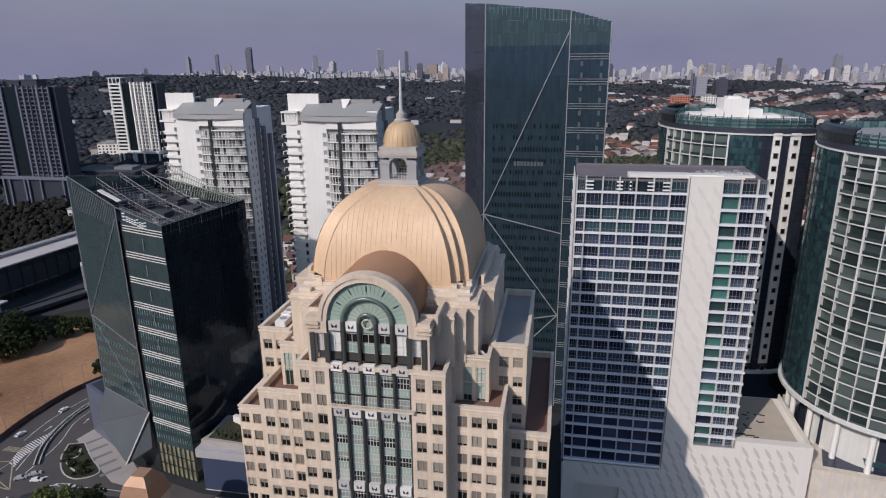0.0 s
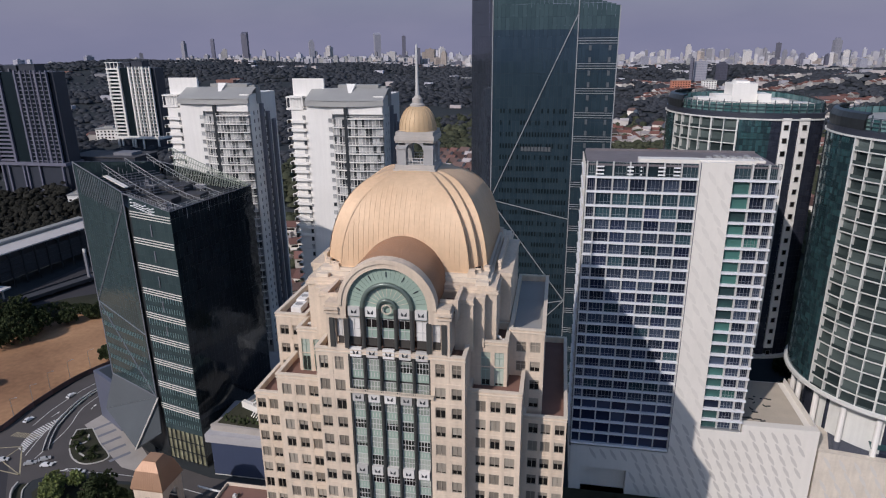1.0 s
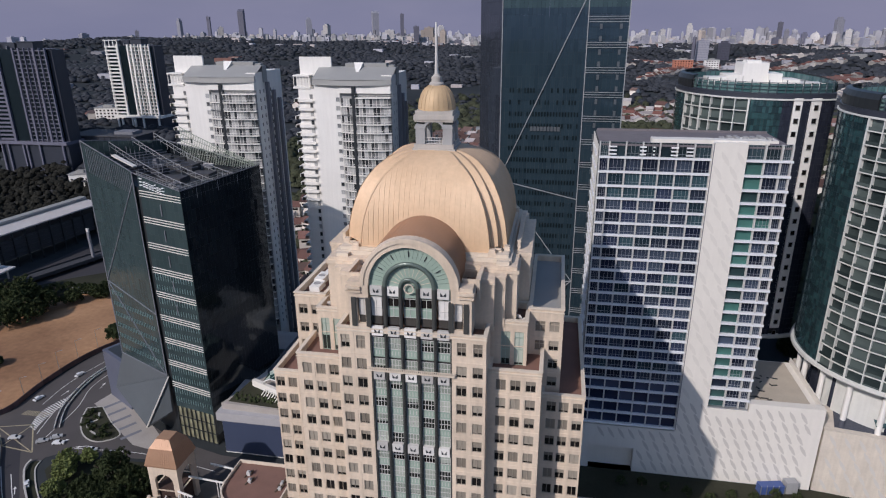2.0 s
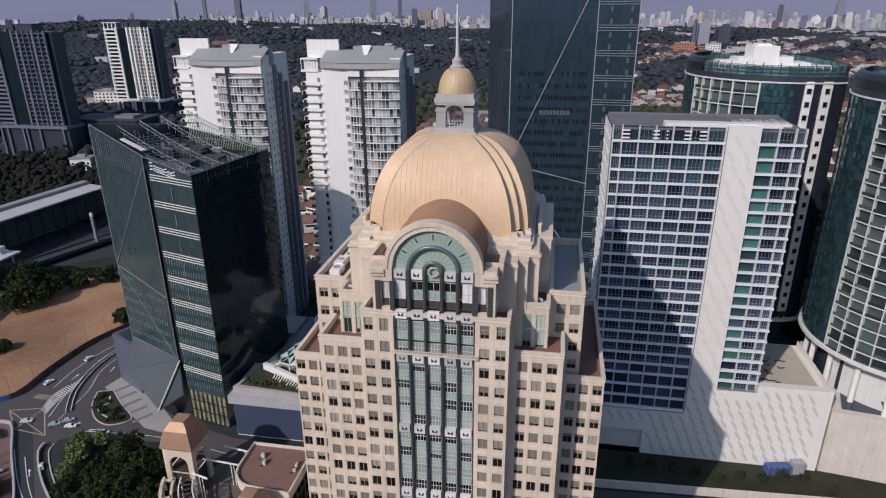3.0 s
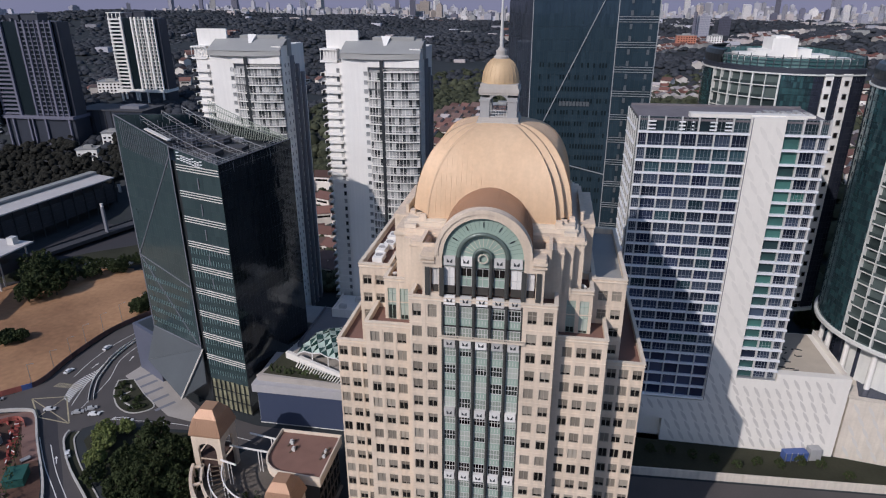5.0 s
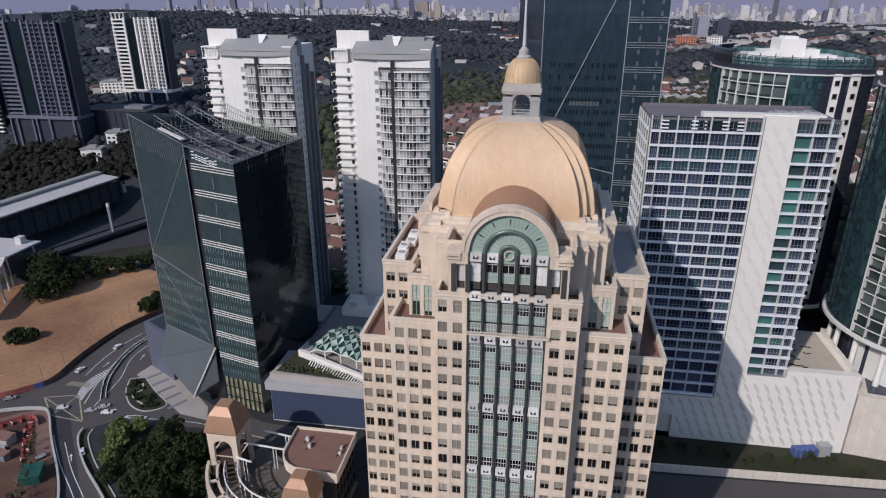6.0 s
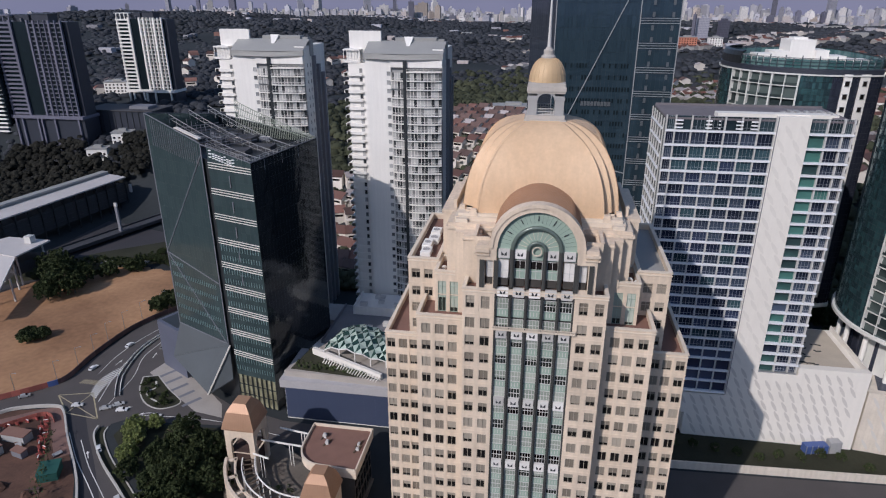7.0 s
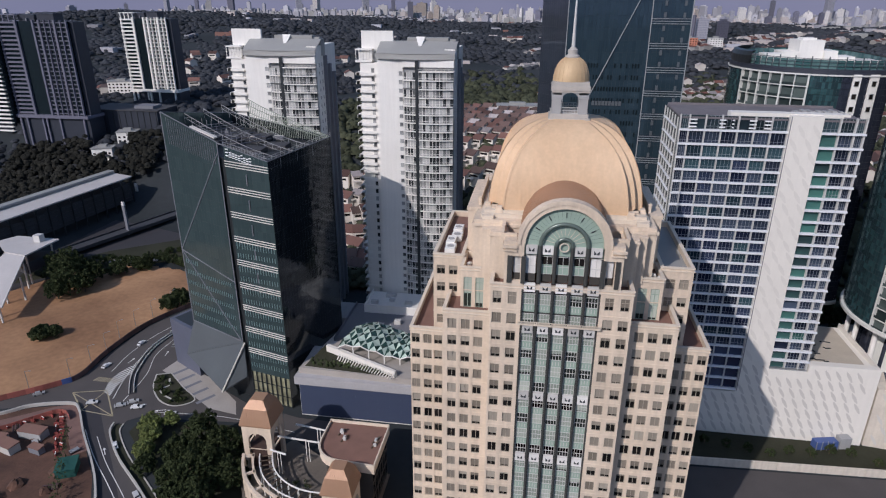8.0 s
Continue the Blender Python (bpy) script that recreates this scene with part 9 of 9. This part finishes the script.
# low far roofs
g = Mesh()
for i in range(6500):
    px, dist = random.uniform(-0.1, 1.15), 900 + 3500 * random.random() ** 0.6
    x, y = far_at(px, dist)
    if dist < 1900 and noise.noise(Vector((x / 160, y / 160, 1.5))) > -0.2 or px < 0.42 and dist < 2500 and noise.noise(Vector((x / 300, y / 300, 7.5))) > -0.3:
        continue
    z = height(x, y)
    w, d, h = random.uniform(4, 12), random.uniform(4, 8), random.uniform(4, 8) + (random.uniform(0, 1) ** 3 * 30 if dist > 2500 and px > 0.2 else 0)
    g.box(x - w, x + w, y - d, y + d, z - 4, z + h, random.choice((0, 0, 0, 0, 2, 2, 3, 3, 1) if dist < 2400 else (0, 0, 2, 3)))
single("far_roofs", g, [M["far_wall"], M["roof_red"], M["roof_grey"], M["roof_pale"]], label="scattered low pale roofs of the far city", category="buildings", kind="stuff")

# haze at the horizon: a plain self-lit backdrop painted far behind everything
hz = bpy.data.materials.new("horizon haze")
hz.use_nodes = True
n, l = hz.node_tree.nodes, hz.node_tree.links
n.remove(n["Principled BSDF"])
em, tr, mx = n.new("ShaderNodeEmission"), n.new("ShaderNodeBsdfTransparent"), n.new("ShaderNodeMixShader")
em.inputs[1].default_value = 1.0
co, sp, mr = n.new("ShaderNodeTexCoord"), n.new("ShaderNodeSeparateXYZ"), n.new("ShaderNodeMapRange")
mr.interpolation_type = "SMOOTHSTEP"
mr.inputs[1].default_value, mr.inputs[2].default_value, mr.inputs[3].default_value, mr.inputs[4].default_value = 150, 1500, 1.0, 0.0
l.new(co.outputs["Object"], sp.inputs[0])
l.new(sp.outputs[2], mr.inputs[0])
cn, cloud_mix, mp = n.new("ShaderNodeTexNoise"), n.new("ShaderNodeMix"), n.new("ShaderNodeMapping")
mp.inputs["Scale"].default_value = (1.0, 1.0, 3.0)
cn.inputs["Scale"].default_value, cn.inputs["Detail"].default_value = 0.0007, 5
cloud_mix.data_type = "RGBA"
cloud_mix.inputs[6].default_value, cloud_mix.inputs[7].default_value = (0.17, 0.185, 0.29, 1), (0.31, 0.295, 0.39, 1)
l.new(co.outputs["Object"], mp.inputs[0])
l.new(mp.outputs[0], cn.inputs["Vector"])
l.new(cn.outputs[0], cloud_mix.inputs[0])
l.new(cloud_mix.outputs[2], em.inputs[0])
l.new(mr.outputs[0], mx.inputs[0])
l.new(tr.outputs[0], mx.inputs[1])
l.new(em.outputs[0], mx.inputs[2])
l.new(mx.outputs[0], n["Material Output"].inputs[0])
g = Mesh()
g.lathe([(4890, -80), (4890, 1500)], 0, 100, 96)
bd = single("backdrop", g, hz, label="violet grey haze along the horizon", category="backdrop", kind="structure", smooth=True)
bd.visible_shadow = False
